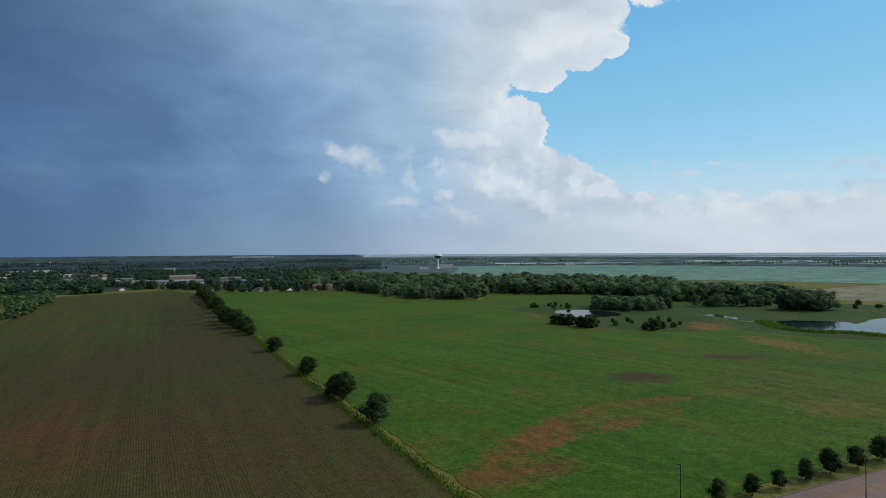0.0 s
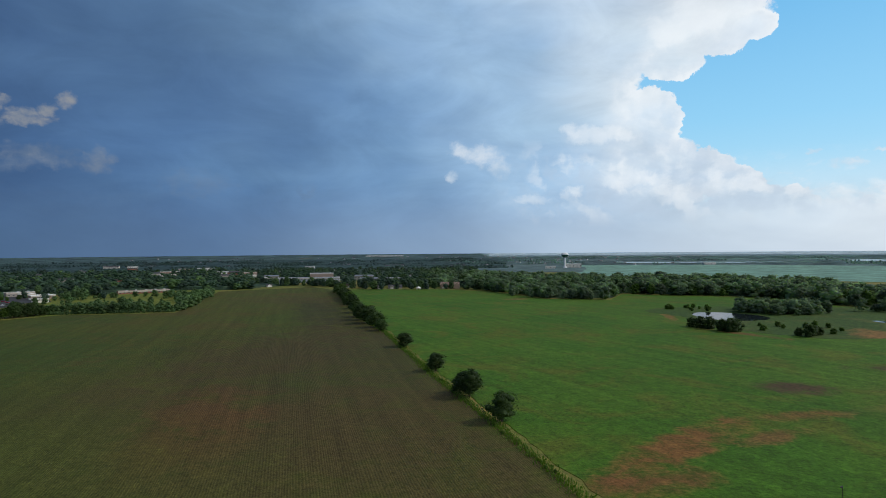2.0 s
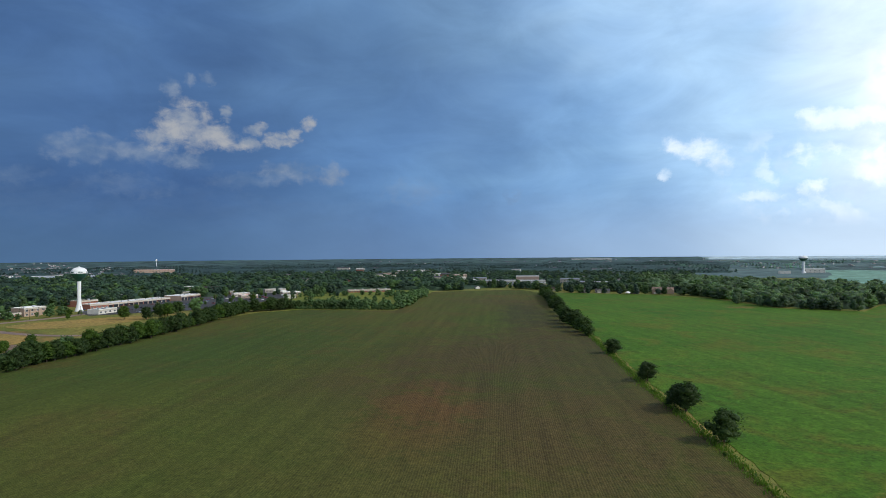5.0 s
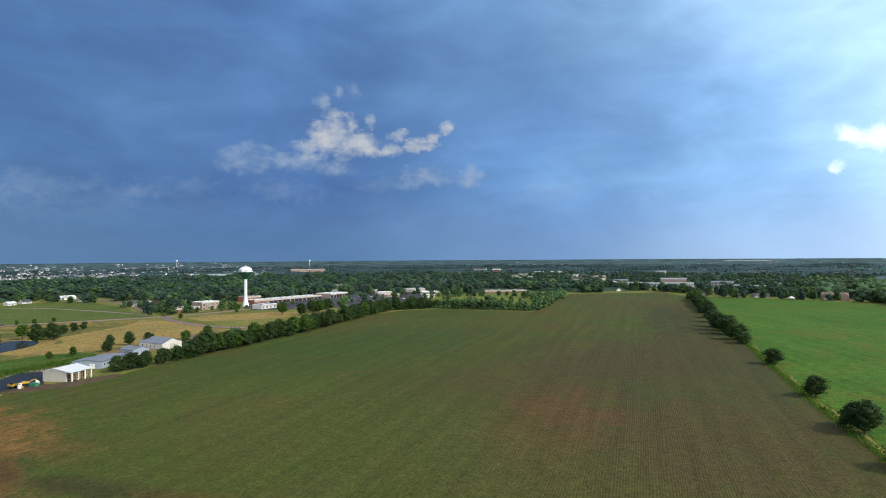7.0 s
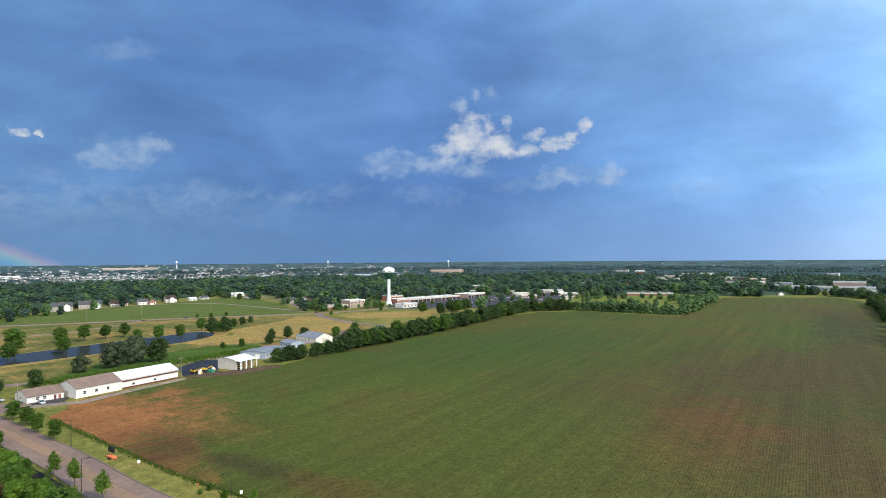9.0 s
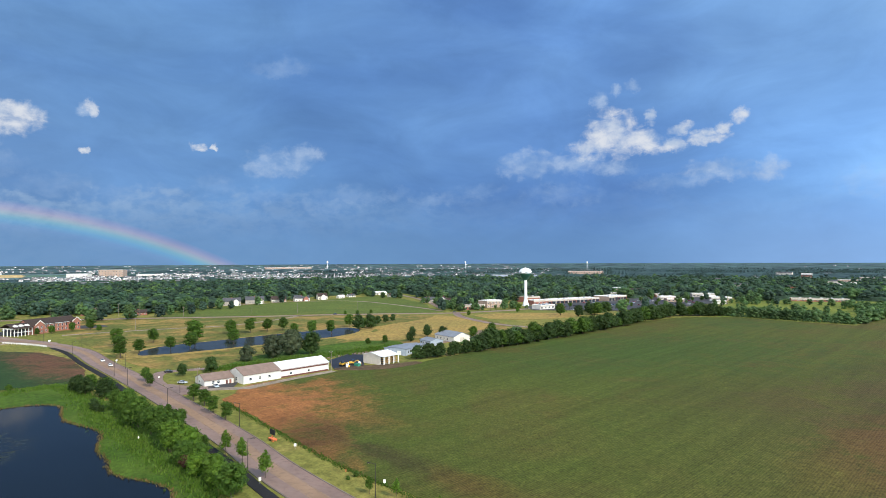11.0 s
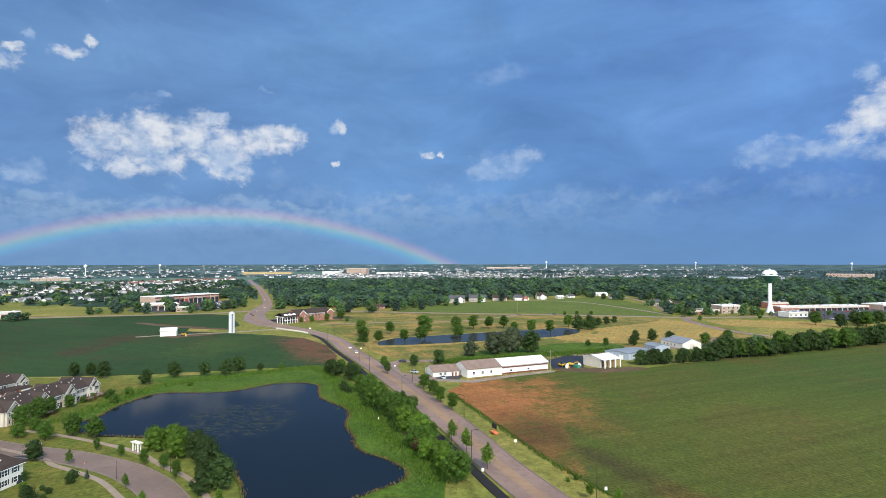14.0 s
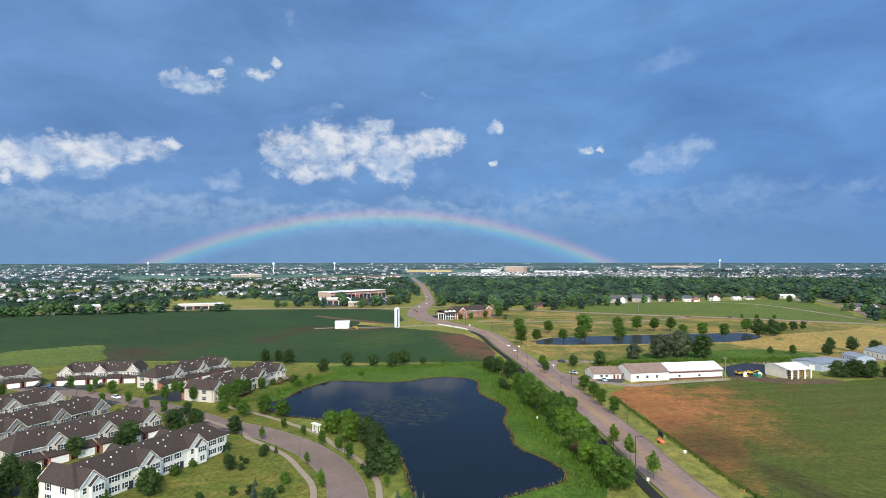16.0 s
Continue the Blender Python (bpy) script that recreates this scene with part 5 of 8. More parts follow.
for x, y in along((-272, -42), (-202, -11), 9, 1.0, rng):
    plant(rng.choice(("dark", "oval")), x, y, rng.uniform(3.0, 6.5), 1.1, "pond trees")
for x, y in along((-196, -15), (-160, 0), 9, 2.6, rng):
    plant(rng.choice(("lime", "round", "lime")), x, y - 2, rng.uniform(6.5, 9.0), 1.15, "pond trees")
plant("copper", -187, -16, 4.5, group="pond trees")
for x, y in along((-282, -62), (-270, -54), 4, 2.0, rng):
    plant("bush", x, y, 3.5, 1.1, "pond trees")
# trees on the field side of the pond
plant_all("dark", [(-303, -205, 7.5), (-306, -198, 7), (-300, -188, 8.5), (-283, -156, 7.5), (-302, -151, 8.5), (-308, -138, 7.5), (-308, -126, 9), (-317, -123, 9), (-322, -113, 4.5)], "far bank trees")
plant_all("shrub", [(-281, -133, 3), (-262, -152, 4), (-254, -156, 4.5), (-246, -149, 4), (-330, -104, 3)], "far bank shrubs")
# clump between street and pond
plant_all("lime", [(-184, -98, 8.5), (-188, -94, 8), (-184, -90, 8.5), (-178, -88, 8), (-190, -100, 6)], "clump trees")
plant_all("dark", [(-178, -82, 9), (-172, -77, 9), (-166, -73, 9.5), (-160, -70, 9.5), (-154, -65, 9), (-150, -68, 7)], "clump trees")
plant_all("spruce", [(-135, -54, 4.5), (-137, -50, 4.2), (-134, -47, 5), (-131, -50, 5)], "spruces")
plant_all("pear", [(-145, -61, 4.5), (-171, -117, 5.0), (-154, -90, 4.5), (-139, -77, 6)], "young trees")
plant_all("oval", [(-179, -106, 4), (-172, -95, 5), (-168, -87, 5), (-184, -117, 4), (-161, -80, 5.5)], "young trees")
# estate planting
plant_all("round", [(-199, -135, 8), (-194, -141, 7), (-197, -126, 7.5), (-209, -161, 8), (-219.5, -162.5, 8.5), (-227, -163, 7), (-238, -163, 5.5), (-204, -152, 5.5)], "estate trees")
plant_all("dark", [(-174, -130, 6.5), (-158, -121, 3), (-144, -109, 4.5), (-122, -117, 7.5), (-176, -147, 7), (-168, -150, 9), (-180, -152, 6), (-152, -154, 8.5), (-147, -152, 6.5), (-138, -160, 7),
                   (-115, -148, 8), (-112, -143, 7), (-110, -152, 9), (-119, -160, 7.5), (-104, -148, 8)], "estate trees")
plant_all("oval", [(-196, -198, 6), (-191, -184, 5), (-187, -172, 6), (-214, -236, 6), (-211, -247, 6.5), (-206, -230, 5), (-203, -186, 8), (-213, -186, 7.5), (-208, -176, 7), (-226, -222, 5),
                   (-190, -206, 6), (-183, -198, 5)], "estate trees")
plant_all("shrub", [(-136, -121, 3.2), (-127, -124, 2.6), (-150, -126, 3.0), (-116, -125, 3), (-131, -122, 2.4), (-143, -121, 2.2), (-153, -117, 2), (-142, -90, 2.6), (-140, -88, 2.2),
                    (-228, -165, 3.5), (-247, -163, 3), (-255, -164, 2.5)], "garden shrubs")
plant_all("bush", [(-150, -108, 1.9), (-145, -106, 2.2), (-157, -107, 2.6), (-161, -109, 2.6), (-129, -97, 2.6), (-131, -93, 2.6), (-128, -86, 4), (-134, -86, 2.0), (-152, -111, 1.6), (-124, -103, 2.2)],
          "garden shrubs")
plant_all("spruce", [(-161, -105, 2.8), (-136, -95, 2.6), (-128, -90, 4.5)], "spruces")
for x, y, h in ((-214, -205, 5.5), (-222, -198, 5.0), (-210, -222, 6.0), (-196, -152, 5.5), (-190, -164, 5.0), (-126, -176, 6.5), (-140, -182, 6.0), (-160, -180, 6.5), (-172, -178, 5.5),
                (-128, -208, 6.5), (-146, -212, 6.0), (-166, -244, 6.5), (-182, -238, 6.0), (-190, -262, 6.0), (-256, -232, 6.0), (-262, -180, 5.5), (-248, -184, 5.0)):
    plant(rng.choice(("round", "dark", "oval")), x, y, h, 1.1, "estate trees")
# marsh thickets
plant_all("bush", [(96, 479, 9.5), (101, 474, 10), (90, 484, 8), (112, 458, 11), (117, 462, 10), (107, 463, 9), (156, 440, 9), (161, 446, 8), (166, 450, 6), (151, 444, 6)], "marsh trees")
for i in range(60):
    a = rng.uniform(0, 6.28)
    q = math.sqrt(rng.random())
    THICKET.append((190 + 40 * q * math.cos(a), 606 + 34 * q * math.sin(a) + 0.0, rng.uniform(6, 14), 1.15))
for i in range(34):
    a = rng.uniform(0, 6.28)
    q = math.sqrt(rng.random())
    THICKET.append((360 + 24 * q * math.cos(a), 584 + 14 * q * math.sin(a), rng.uniform(15, 22), 1.15))
for x, y in along((270, 626), (350, 632), 22, 12, rng):
    THICKET.append((x, y, rng.uniform(6, 14), 1.1))
for i in range(14):
    plant("shrub", 92 + rng.uniform(0, 45), rng.uniform(604, 640), rng.uniform(3, 5), group="marsh shrubs")
for i in range(12):
    plant("shrub", rng.uniform(130, 190), rng.uniform(455, 520), rng.uniform(2.5, 5), group="marsh shrubs")
for i in range(10):
    plant("shrub", rng.uniform(390, 470), rng.uniform(560, 640), rng.uniform(3, 6), group="marsh shrubs")
# far corner of the corn field
for x, y in along((-470, -640), (-560, -530), 44, 14, rng):
    THICKET.append((x + 22, y - 8, rng.uniform(9, 14), 1.2))


# ---- woods ----
def woods_kind(seed, blobs_n, quads, size):
    rg = np.random.default_rng(seed)
    bl = [(x, y, z, r * 1.25, r * 1.25, h * 1.25) for x, y, z, r, _, h in round_blobs(seed + 200, 9.5, 0.3, 10.0, blobs_n)]
    v0, f0 = core(rg, bl, 0.77)
    v1, f1 = leaf_quads(rg, bl, quads, size)
    return np.concatenate([v0, v1]), np.concatenate([f0, f1 + len(v0)])


KINDS = [woods_kind(s, 10, 120, 1.15) for s in range(6)]
MID_KINDS = [woods_kind(s + 50, 6, 34, 1.9) for s in range(5)]
FAR_KINDS = [woods_kind(s + 9, 5, 18, 2.6) for s in range(4)]


def woods(name, spots, kinds, mat, label, seed):
    """Many trees of one wood in one mesh; spots hold x, y, height, width."""
    rg = np.random.default_rng(seed)
    vs, fs, n = [], [], 0
    for x, y, h, wd in spots:
        lot = MID_KINDS if kinds is KINDS and math.hypot(x, y) > 1250 else kinds
        v, f = lot[rg.integers(len(lot))]
        a = rg.uniform(0, 6.28)
        k = np.array([h / 10 * wd, h / 10 * wd, h / 10])
        p = v * k
        q = np.stack([p[:, 0] * math.cos(a) - p[:, 1] * math.sin(a) + x, p[:, 0] * math.sin(a) + p[:, 1] * math.cos(a) + y, p[:, 2] + gz(x, y)], 1)
        vs.append(q)
        fs.append(f + n)
        n += len(q)
    if vs:
        tagged(new(name, fast_mesh(name, np.concatenate(vs), np.concatenate(fs), mat)), label, "woods", kind="stuff")


def mixed_woods(name, spots, mats, label, seed):
    """A wood of several kinds of tree, one mesh for each kind."""
    rg = random.Random(seed)
    lots = [[] for _ in mats]
    for s in spots:
        lots[rg.choices(range(len(mats)), (5, 3, 2)[:len(mats)])[0]].append(s)
    for lot, mat in zip(lots, mats):
        woods(name, lot, KINDS, mat, label, seed)



def polar(a, r):
    return -math.sin(radians(a)) * r, math.cos(radians(a)) * r


def line_distance(x, y, line):
    best = 1e9
    for (ax, ay), (bx, by) in zip(line, line[1:]):
        dx, dy = bx - ax, by - ay
        t = max(0, min(1, ((x - ax) * dx + (y - ay) * dy) / (dx * dx + dy * dy)))
        best = min(best, math.hypot(x - ax - t * dx, y - ay - t * dy))
    return best


GLADES = [(-612, 756, 45, 45), (-875, 45, 60, 100), (-960, 150, 60, 80), (-690, 440, 130, 190), (-800, -350, 130, 85), (-700, 660, 120, 80), (-480, 1060, 110, 70), (-200, 925, 70, 25), (-1010, 255, 80, 30),
          (-770, 260, 60, 40), (-690, 280, 50, 40), (-640, -180, 70, 60), (-560, 720, 110, 130), (-680, -520, 90, 90)]

# buildings that show between the trees of the town: x, y, length, height, look
TOWN = [(-1534, 1842, 34, 8, 0), (-1049, 1334, 30, 7, 1), (-1050, 1396, 44, 9, 2), (-910, 1438, 46, 8, 0), (-795, 1359, 40, 9, 2), (-1587, 1809, 40, 9, 1), (-835, 1354, 26, 7, 3),
        (-727, 1242, 34, 7, 0), (-1640, 1853, 40, 8, 1), (-1383, 1659, 28, 7, 3), (-958, 1268, 36, 8, 0), (-770, 1224, 30, 7, 1), (-382, 1094, 34, 7, 4), (-1133, 1676, 44, 9, 0),
        (-864, 1406, 26, 8, 1), (-1173, 1630, 34, 8, 2), (-426, 1187, 38, 8, 4), (-861, 1864, 30, 9, 0), (-897, 670, 28, 6, 3), (-976, 681, 34, 6, 2), (-1000, 1010, 30, 7, 1),
        (-880, 1020, 26, 6, 3), (-640, 1190, 30, 7, 4)]
for x, y, L, *_ in TOWN:
    d = math.hypot(x, y)
    GLADES.append((x - x / d * 34, y - y / d * 34, 40, 40))


def far_open(x, y):
    """Distant open fields where neither trees nor houses stand."""
    a, r = math.degrees(math.atan2(-x, y)), math.hypot(x, y)
    return (102 < a < 111.5 and 2450 < r < 3050) or (109 < a < 136 and 1950 < r < 2270) or (-46 < a < 8 and 3750 < r)


def clear_of(x, y):
    if far_open(x, y) or shop_court(x, y):
        return False
    for cx, cy, rx, ry in GLADES:
        if ((x - cx) / rx) ** 2 + ((y - cy) / ry) ** 2 < 1:
            return False
    return line_distance(x, y, MAIN) > 17 and line_distance(x, y, HIGHWAY) > 14


def wood_sector(edge, back, n, power, seed, hmin=8, hmax=14):
    """Trees between a front edge and a back edge, both given by bearing."""
    rg = random.Random(seed)
    ea, er = zip(*edge)
    ba, br = zip(*back)
    out = []
    while len(out) < n:
        a = rg.uniform(ea[0], ea[-1])
        r0, r1 = float(np.interp(a, ea, er)), float(np.interp(a, ba, br))
        r = r0 + (r1 - r0) * rg.random() ** power
        x, y = polar(a, r)
        if clear_of(x, y):
            out.append((x, y, rg.uniform(hmin, hmax), rg.uniform(1.15, 1.7)))
    return out


woods("thicket", [s for s in THICKET if not (s[0] > 50 and s[1] > 300) and not shop_court(s[0], s[1])], KINDS, M_WOODS_LIME, "dense green thickets and field trees", 20)
# marsh thickets share the leaf colour with haze painted in
woods("thicket", [s for s in THICKET if s[0] > 50 and s[1] > 300], KINDS, M_WOODS_HAZED, "marsh thickets with leaf colour paled for haze", 22)


def canopy(name, edge, back, cols, rows, h0, h1, cover, mat, label, lump=13.0):
    """An unbroken, lumpy roof of leaves over the land between two edges, with clearings; roads stay open."""
    ea, er = zip(*edge)
    ba, br = zip(*back)
    verts, faces = [], []
    for i in range(cols + 1):
        a = ea[0] + (ea[-1] - ea[0]) * i / cols
        r0, r1 = float(np.interp(a, ea, er)) + 8, float(np.interp(a, ba, br))
        for k in range(rows + 1):
            x, y = polar(a + 0.12 * noise.noise((i * 0.9, k * 0.9, 1)), r0 + (r1 - r0) * (k / rows) ** 1.25)
            n1 = noise.noise((x / lump, y / lump, 0.0)) * 0.65 + noise.noise((x / lump * 2.1, y / lump * 2.1, 5.0)) * 0.35
            wooded = noise.noise((x * 0.0045, y * 0.0045, 3.0)) + 0.5 * noise.noise((x * 0.016, y * 0.016, 8.0)) > cover
            h = h0 + (h1 - h0) * max(0.0, 0.5 + 0.9 * n1)
            if not wooded or not clear_of(x, y) or k == 0:
                h = -0.6
            verts.append((x, y, gz(x, y) + h))
    for i in range(cols):
        for k in range(rows):
            p = i * (rows + 1) + k
            faces.append((p, p + rows + 1, p + rows + 2, p + 1))
    tagged(new(name, mesh_of(name, verts, faces, mat)), label, "woods", kind="stuff")


canopy("wood_canopy", [(30, 1010), (40, 960), (50, 930), (58, 900), (67, 870), (70, 860), (75, 1060), (78, 1120), (83, 1010), (88, 910), (93.5, 870), (96.6, 785), (101.6, 805), (110, 865)],
       [(30, 1950), (110, 1950)], 190, 95, 3.0, 7.5, -0.75, M_WOODS, "unbroken leafy roof of the town woods")
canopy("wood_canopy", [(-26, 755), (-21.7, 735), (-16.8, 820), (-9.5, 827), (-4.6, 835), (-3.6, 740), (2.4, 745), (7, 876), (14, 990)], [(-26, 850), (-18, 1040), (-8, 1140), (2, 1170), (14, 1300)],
       110, 45, 3.0, 10.0, -0.9, M_WOODS_HAZED, "unbroken leafy roof of the far field wood")
canopy("wood_canopy", [(9, 980), (16, 985), (22, 1150), (30, 1030)], [(9, 1950), (30, 1950)], 60, 70, 1.5, 5.0, -0.45, M_WOODS, "leafy roof of the trees at the field's end")
canopy("garden_canopy", [(109, 900), (112, 1010), (120, 830), (128, 760), (136, 770), (152, 850)], [(109, 1950), (152, 1950)], 110, 80, 0.5, 3.5, 0.0, M_WOODS, "leafy gardens of the housing district")
# from here outwards the canopy colours carry painted haze
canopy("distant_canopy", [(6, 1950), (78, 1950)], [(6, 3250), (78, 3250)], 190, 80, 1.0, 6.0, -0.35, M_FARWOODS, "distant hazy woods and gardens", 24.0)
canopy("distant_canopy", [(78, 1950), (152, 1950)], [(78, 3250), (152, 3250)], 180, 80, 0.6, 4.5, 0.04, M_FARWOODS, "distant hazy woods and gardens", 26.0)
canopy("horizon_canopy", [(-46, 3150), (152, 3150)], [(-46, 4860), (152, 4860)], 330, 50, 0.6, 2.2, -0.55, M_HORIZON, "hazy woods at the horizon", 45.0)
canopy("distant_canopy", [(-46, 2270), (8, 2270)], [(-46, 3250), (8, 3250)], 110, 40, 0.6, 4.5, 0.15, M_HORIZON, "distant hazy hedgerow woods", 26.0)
mixed_woods("woods", wood_sector([(30, 1010), (40, 960), (50, 930), (58, 900), (67, 850), (70, 835), (75, 1040), (78, 1100), (83, 985), (88, 890), (93.5, 850), (96.6, 765), (101.6, 790), (110, 850)],
                           [(30, 1900), (60, 2000), (75, 1900), (110, 1500)], 2500, 1.25, 1, 8, 18), (M_WOODS, M_WOODS_DARK, M_WOODS_LIME), "broad belt of dense green woodland by the town", 1)
# this wood's leaf colour is paled in place of haze
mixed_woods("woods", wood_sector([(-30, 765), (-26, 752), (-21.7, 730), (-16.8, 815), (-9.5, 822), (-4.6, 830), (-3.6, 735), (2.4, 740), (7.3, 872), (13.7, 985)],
                           [(-30, 800), (-24, 880), (-18, 1050), (-8, 1150), (2, 1180), (14, 1500)], 900, 1.0, 2, 12, 20), (M_WOODS_HAZED, M_WOODS_LIME, M_WOODS_HAZED), "dark belt of woods beyond the green field", 2)
mixed_woods("woods", wood_sector([(9, 955), (16, 960), (22, 1000), (28, 1120), (31, 1010)], [(9, 1900), (31, 1900)], 650, 1.2, 3, 8, 15), (M_WOODS, M_WOODS_DARK, M_WOODS_LIME), "trees round the houses at the field end", 3)
mixed_woods("woods", wood_sector([(96, 1150), (104, 930), (112, 1000), (120, 800), (128, 730), (136, 740), (150, 820)], [(96, 1900), (150, 1900)], 1900, 1.1, 4, 4, 10), (M_WOODS, M_WOODS_DARK, M_WOODS_LIME),
      "garden trees of the housing district", 4)


mixed_woods("woods", wood_sector([(112, 1020), (121, 960)], [(112, 1110), (121, 1040)], 110, 1.0, 9, 8, 13), (M_WOODS, M_WOODS_DARK, M_WOODS_LIME), "tree belt behind the stores", 9)


def wood_edge(line, n, seed, label, jitter=16, anywhere=False, mats=None):
    """Larger, brighter trees standing out along a wood's front."""
    rg = random.Random(seed)
    spots = [(x, y, rg.uniform(9, 17), rg.uniform(0.8, 1.15)) for a, b in zip(line, line[1:]) for x, y in along(a, b, n, jitter, rg) if not shop_court(x, y) and (anywhere or clear_of(x, y))]
    light, dark = mats or (M_WOODS_LIME, M_WOODS_DARK)
    woods("wood_edge_trees", spots[::2], EDGE_KINDS, light, label, seed)
    woods("wood_edge_trees", spots[1::2], EDGE_KINDS, dark, label, seed + 1)


EDGE_KINDS = [woods_kind(s + 30, 16, 300, 0.95) for s in range(4)]
wood_edge([(-800, -255), (-775, -190), (-770, -150), (-762, -95), (-800, -70), (-850, -62), (-872, -20)], 9, 31, "mixed trees along the wood's front")
wood_edge([(-925, 20), (-940, 70), (-975, 130), (-1040, 190), (-1060, 260), (-900, 300), (-800, 300), (-790, 340)], 8, 33, "mixed trees behind the meadow houses")
wood_edge([(-800, 420), (-810, 520), (-790, 600), (-750, 720), (-680, 800)], 9, 35, "mixed trees behind the shops")
wood_edge([(-585, 860), (-545, 950), (-470, 985), (-400, 960), (-330, 935), (-250, 940), (-150, 950)], 7, 37, "garden trees at the field's end")
wood_edge([(-108, 868), (-32, 745), (44, 740)], 9, 39, "trees at the green field's edge", 16, False, (M_WOODS_HAZED, M_WOODS_HAZED))
wood_edge([(70, 835), (135, 818), (235, 788), (270, 690), (330, 685)], 8, 41, "trees at the green field's edge", 16, False, (M_WOODS_HAZED, M_LEAF))
wood_edge([(-702, -249), (-774, -222), (-809, -166), (-834, -142), (-844, -83), (-800, -30)], 7, 49, "mixed trees standing before the wood")
wood_edge([(-881, 378), (-900, 470), (-1000, 560), (-900, 640), (-860, 700), (-940, 830)], 7, 51, "trees behind the shops")
wood_edge([(-595, 400), (-604, 470), (-612, 530), (-650, 580), (-640, 640), (-600, 690)], 2, 53, "trees round the car park", 12, True)
wood_edge([(-800, 330), (-782, 430), (-800, 520), (-820, 560), (-770, 620), (-720, 640), (-660, 730), (-780, 740)], 8, 57, "trees behind the shops", 14, True)
wood_edge([(-676, 236), (-712, 250), (-742, 300), (-735, 335)], 5, 59, "trees beside the crossing shops", 12, True)
wood_edge([(-655, -185), (-680, -140), (-720, -70), (-760, -60), (-820, 0)], 3, 61, "trees on the meadow's edge", 10, True)
wood_edge([(-772, -392), (-690, -352), (-702, -312), (-745, -292), (-832, -318), (-900, -340)], 5, 55, "trees round the stores", 6, True)
wood_edge([(-868, -40), (-892, -6), (-916, 34), (-930, 68), (-950, 102), (-975, 140)], 3, 63, "trees behind the meadow houses", 7, True)
wood_edge([(-845, 2), (-872, 34), (-900, 68), (-925, 103)], 1, 65, "trees between the meadow houses", 5, True)
wood_edge([(-1005, 190), (-935, 222), (-885, 292), (-830, 300), (-880, 335), (-960, 300)], 5, 67, "trees among the meadow houses", 10, True)
wood_edge([(-345, 915), (-310, 884), (-250, 893), (-212, 899), (-160, 908), (-120, 890)], 4, 69, "garden trees at the green field's end", 6, True)
wood_edge([(-780, -275), (-860, -300), (-960, -345)], 6, 43, "trees beside the road")
wood_edge([(-668, -300), (-690, -330), (-672, -372), (-640, -420)], 6, 45, "trees before the stores")
wood_edge([(-560, -560), (-610, -540), (-640, -480), (-700, -470)], 6, 47, "trees round the clinics")


def far_rows(n, a0, a1, r0, r1, seed, h0, h1):
    """Distant rows of trees that run across the view."""
    rg = random.Random(seed)
    out = []
    while len(out) < n:
        a, r = rg.uniform(a0, a1), r0 + (r1 - r0) * rg.random()
        ln = rg.uniform(40, 260)
        for k in range(int(ln / 13)):
            b = a + math.degrees((k * 13 - ln / 2) / r)
            x, y = polar(b, r + rg.uniform(-14, 14) + 20 * math.sin(k * 0.3))
            if line_distance(x, y, MAIN[-4:]) > 25 and not far_open(x, y):
                out.append((x, y, rg.uniform(h0, h1), rg.uniform(1.1, 1.7)))
    return out


# far rows wear the leaf colours that have haze mixed in
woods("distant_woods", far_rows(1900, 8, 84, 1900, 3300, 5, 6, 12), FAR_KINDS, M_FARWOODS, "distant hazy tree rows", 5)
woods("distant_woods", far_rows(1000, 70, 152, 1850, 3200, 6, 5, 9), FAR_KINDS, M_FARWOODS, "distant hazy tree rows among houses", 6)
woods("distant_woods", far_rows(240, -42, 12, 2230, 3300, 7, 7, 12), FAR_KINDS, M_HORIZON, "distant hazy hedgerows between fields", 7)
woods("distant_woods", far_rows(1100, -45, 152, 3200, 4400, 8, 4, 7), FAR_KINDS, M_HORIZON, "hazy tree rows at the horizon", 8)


# ---- reeds and weeds ----
def blades(name, line, width, n, h0, h1, mat, label, seed, z=0.1):
    rg = np.random.default_rng(seed)
    seg = [math.dist(a, b) for a, b in zip(line, line[1:])]
    cum = np.concatenate([[0], np.cumsum(seg)])
    s = rg.uniform(0, cum[-1], n)
    px = np.interp(s, cum, [p[0] for p in line]) + rg.normal(0, width / 2, n)
    py = np.interp(s, cum, [p[1] for p in line]) + rg.normal(0, width / 2, n)
    h = rg.uniform(h0, h1, n)
    a = rg.uniform(0, 6.28, n)
    wd = h * rg.uniform(0.15, 0.35, n)
    dx, dy = np.cos(a) * wd, np.sin(a) * wd
    lean = rg.normal(0, 0.25, (n, 2)) * h[:, None]
    zero = np.full(n, z)
    v = np.stack([np.stack([px - dx, py - dy, zero], 1), np.stack([px + dx, py + dy, zero], 1),
                  np.stack([px + dx * 0.5 + lean[:, 0], py + dy * 0.5 + lean[:, 1], zero + h], 1), np.stack([px - dx * 0.7 + lean[:, 0], py - dy * 0.7 + lean[:, 1], zero + h * 0.85], 1)], 1).reshape(-1, 3)
    i = np.arange(n)[:, None] * 4
    f = np.concatenate([i + np.array([[0, 1, 2]]), i + np.array([[0, 2, 3]])])
    tagged(new(name, fast_mesh(name, v, f, mat)), label, "grass", kind="stuff")


pond_line = spline(POND, True)
pond_line.append(pond_line[0])
blades("reeds", pond_line, 0.9, 3000, 0.3, 0.8, M_REED, "dry tan reeds fringing the pond", 1)
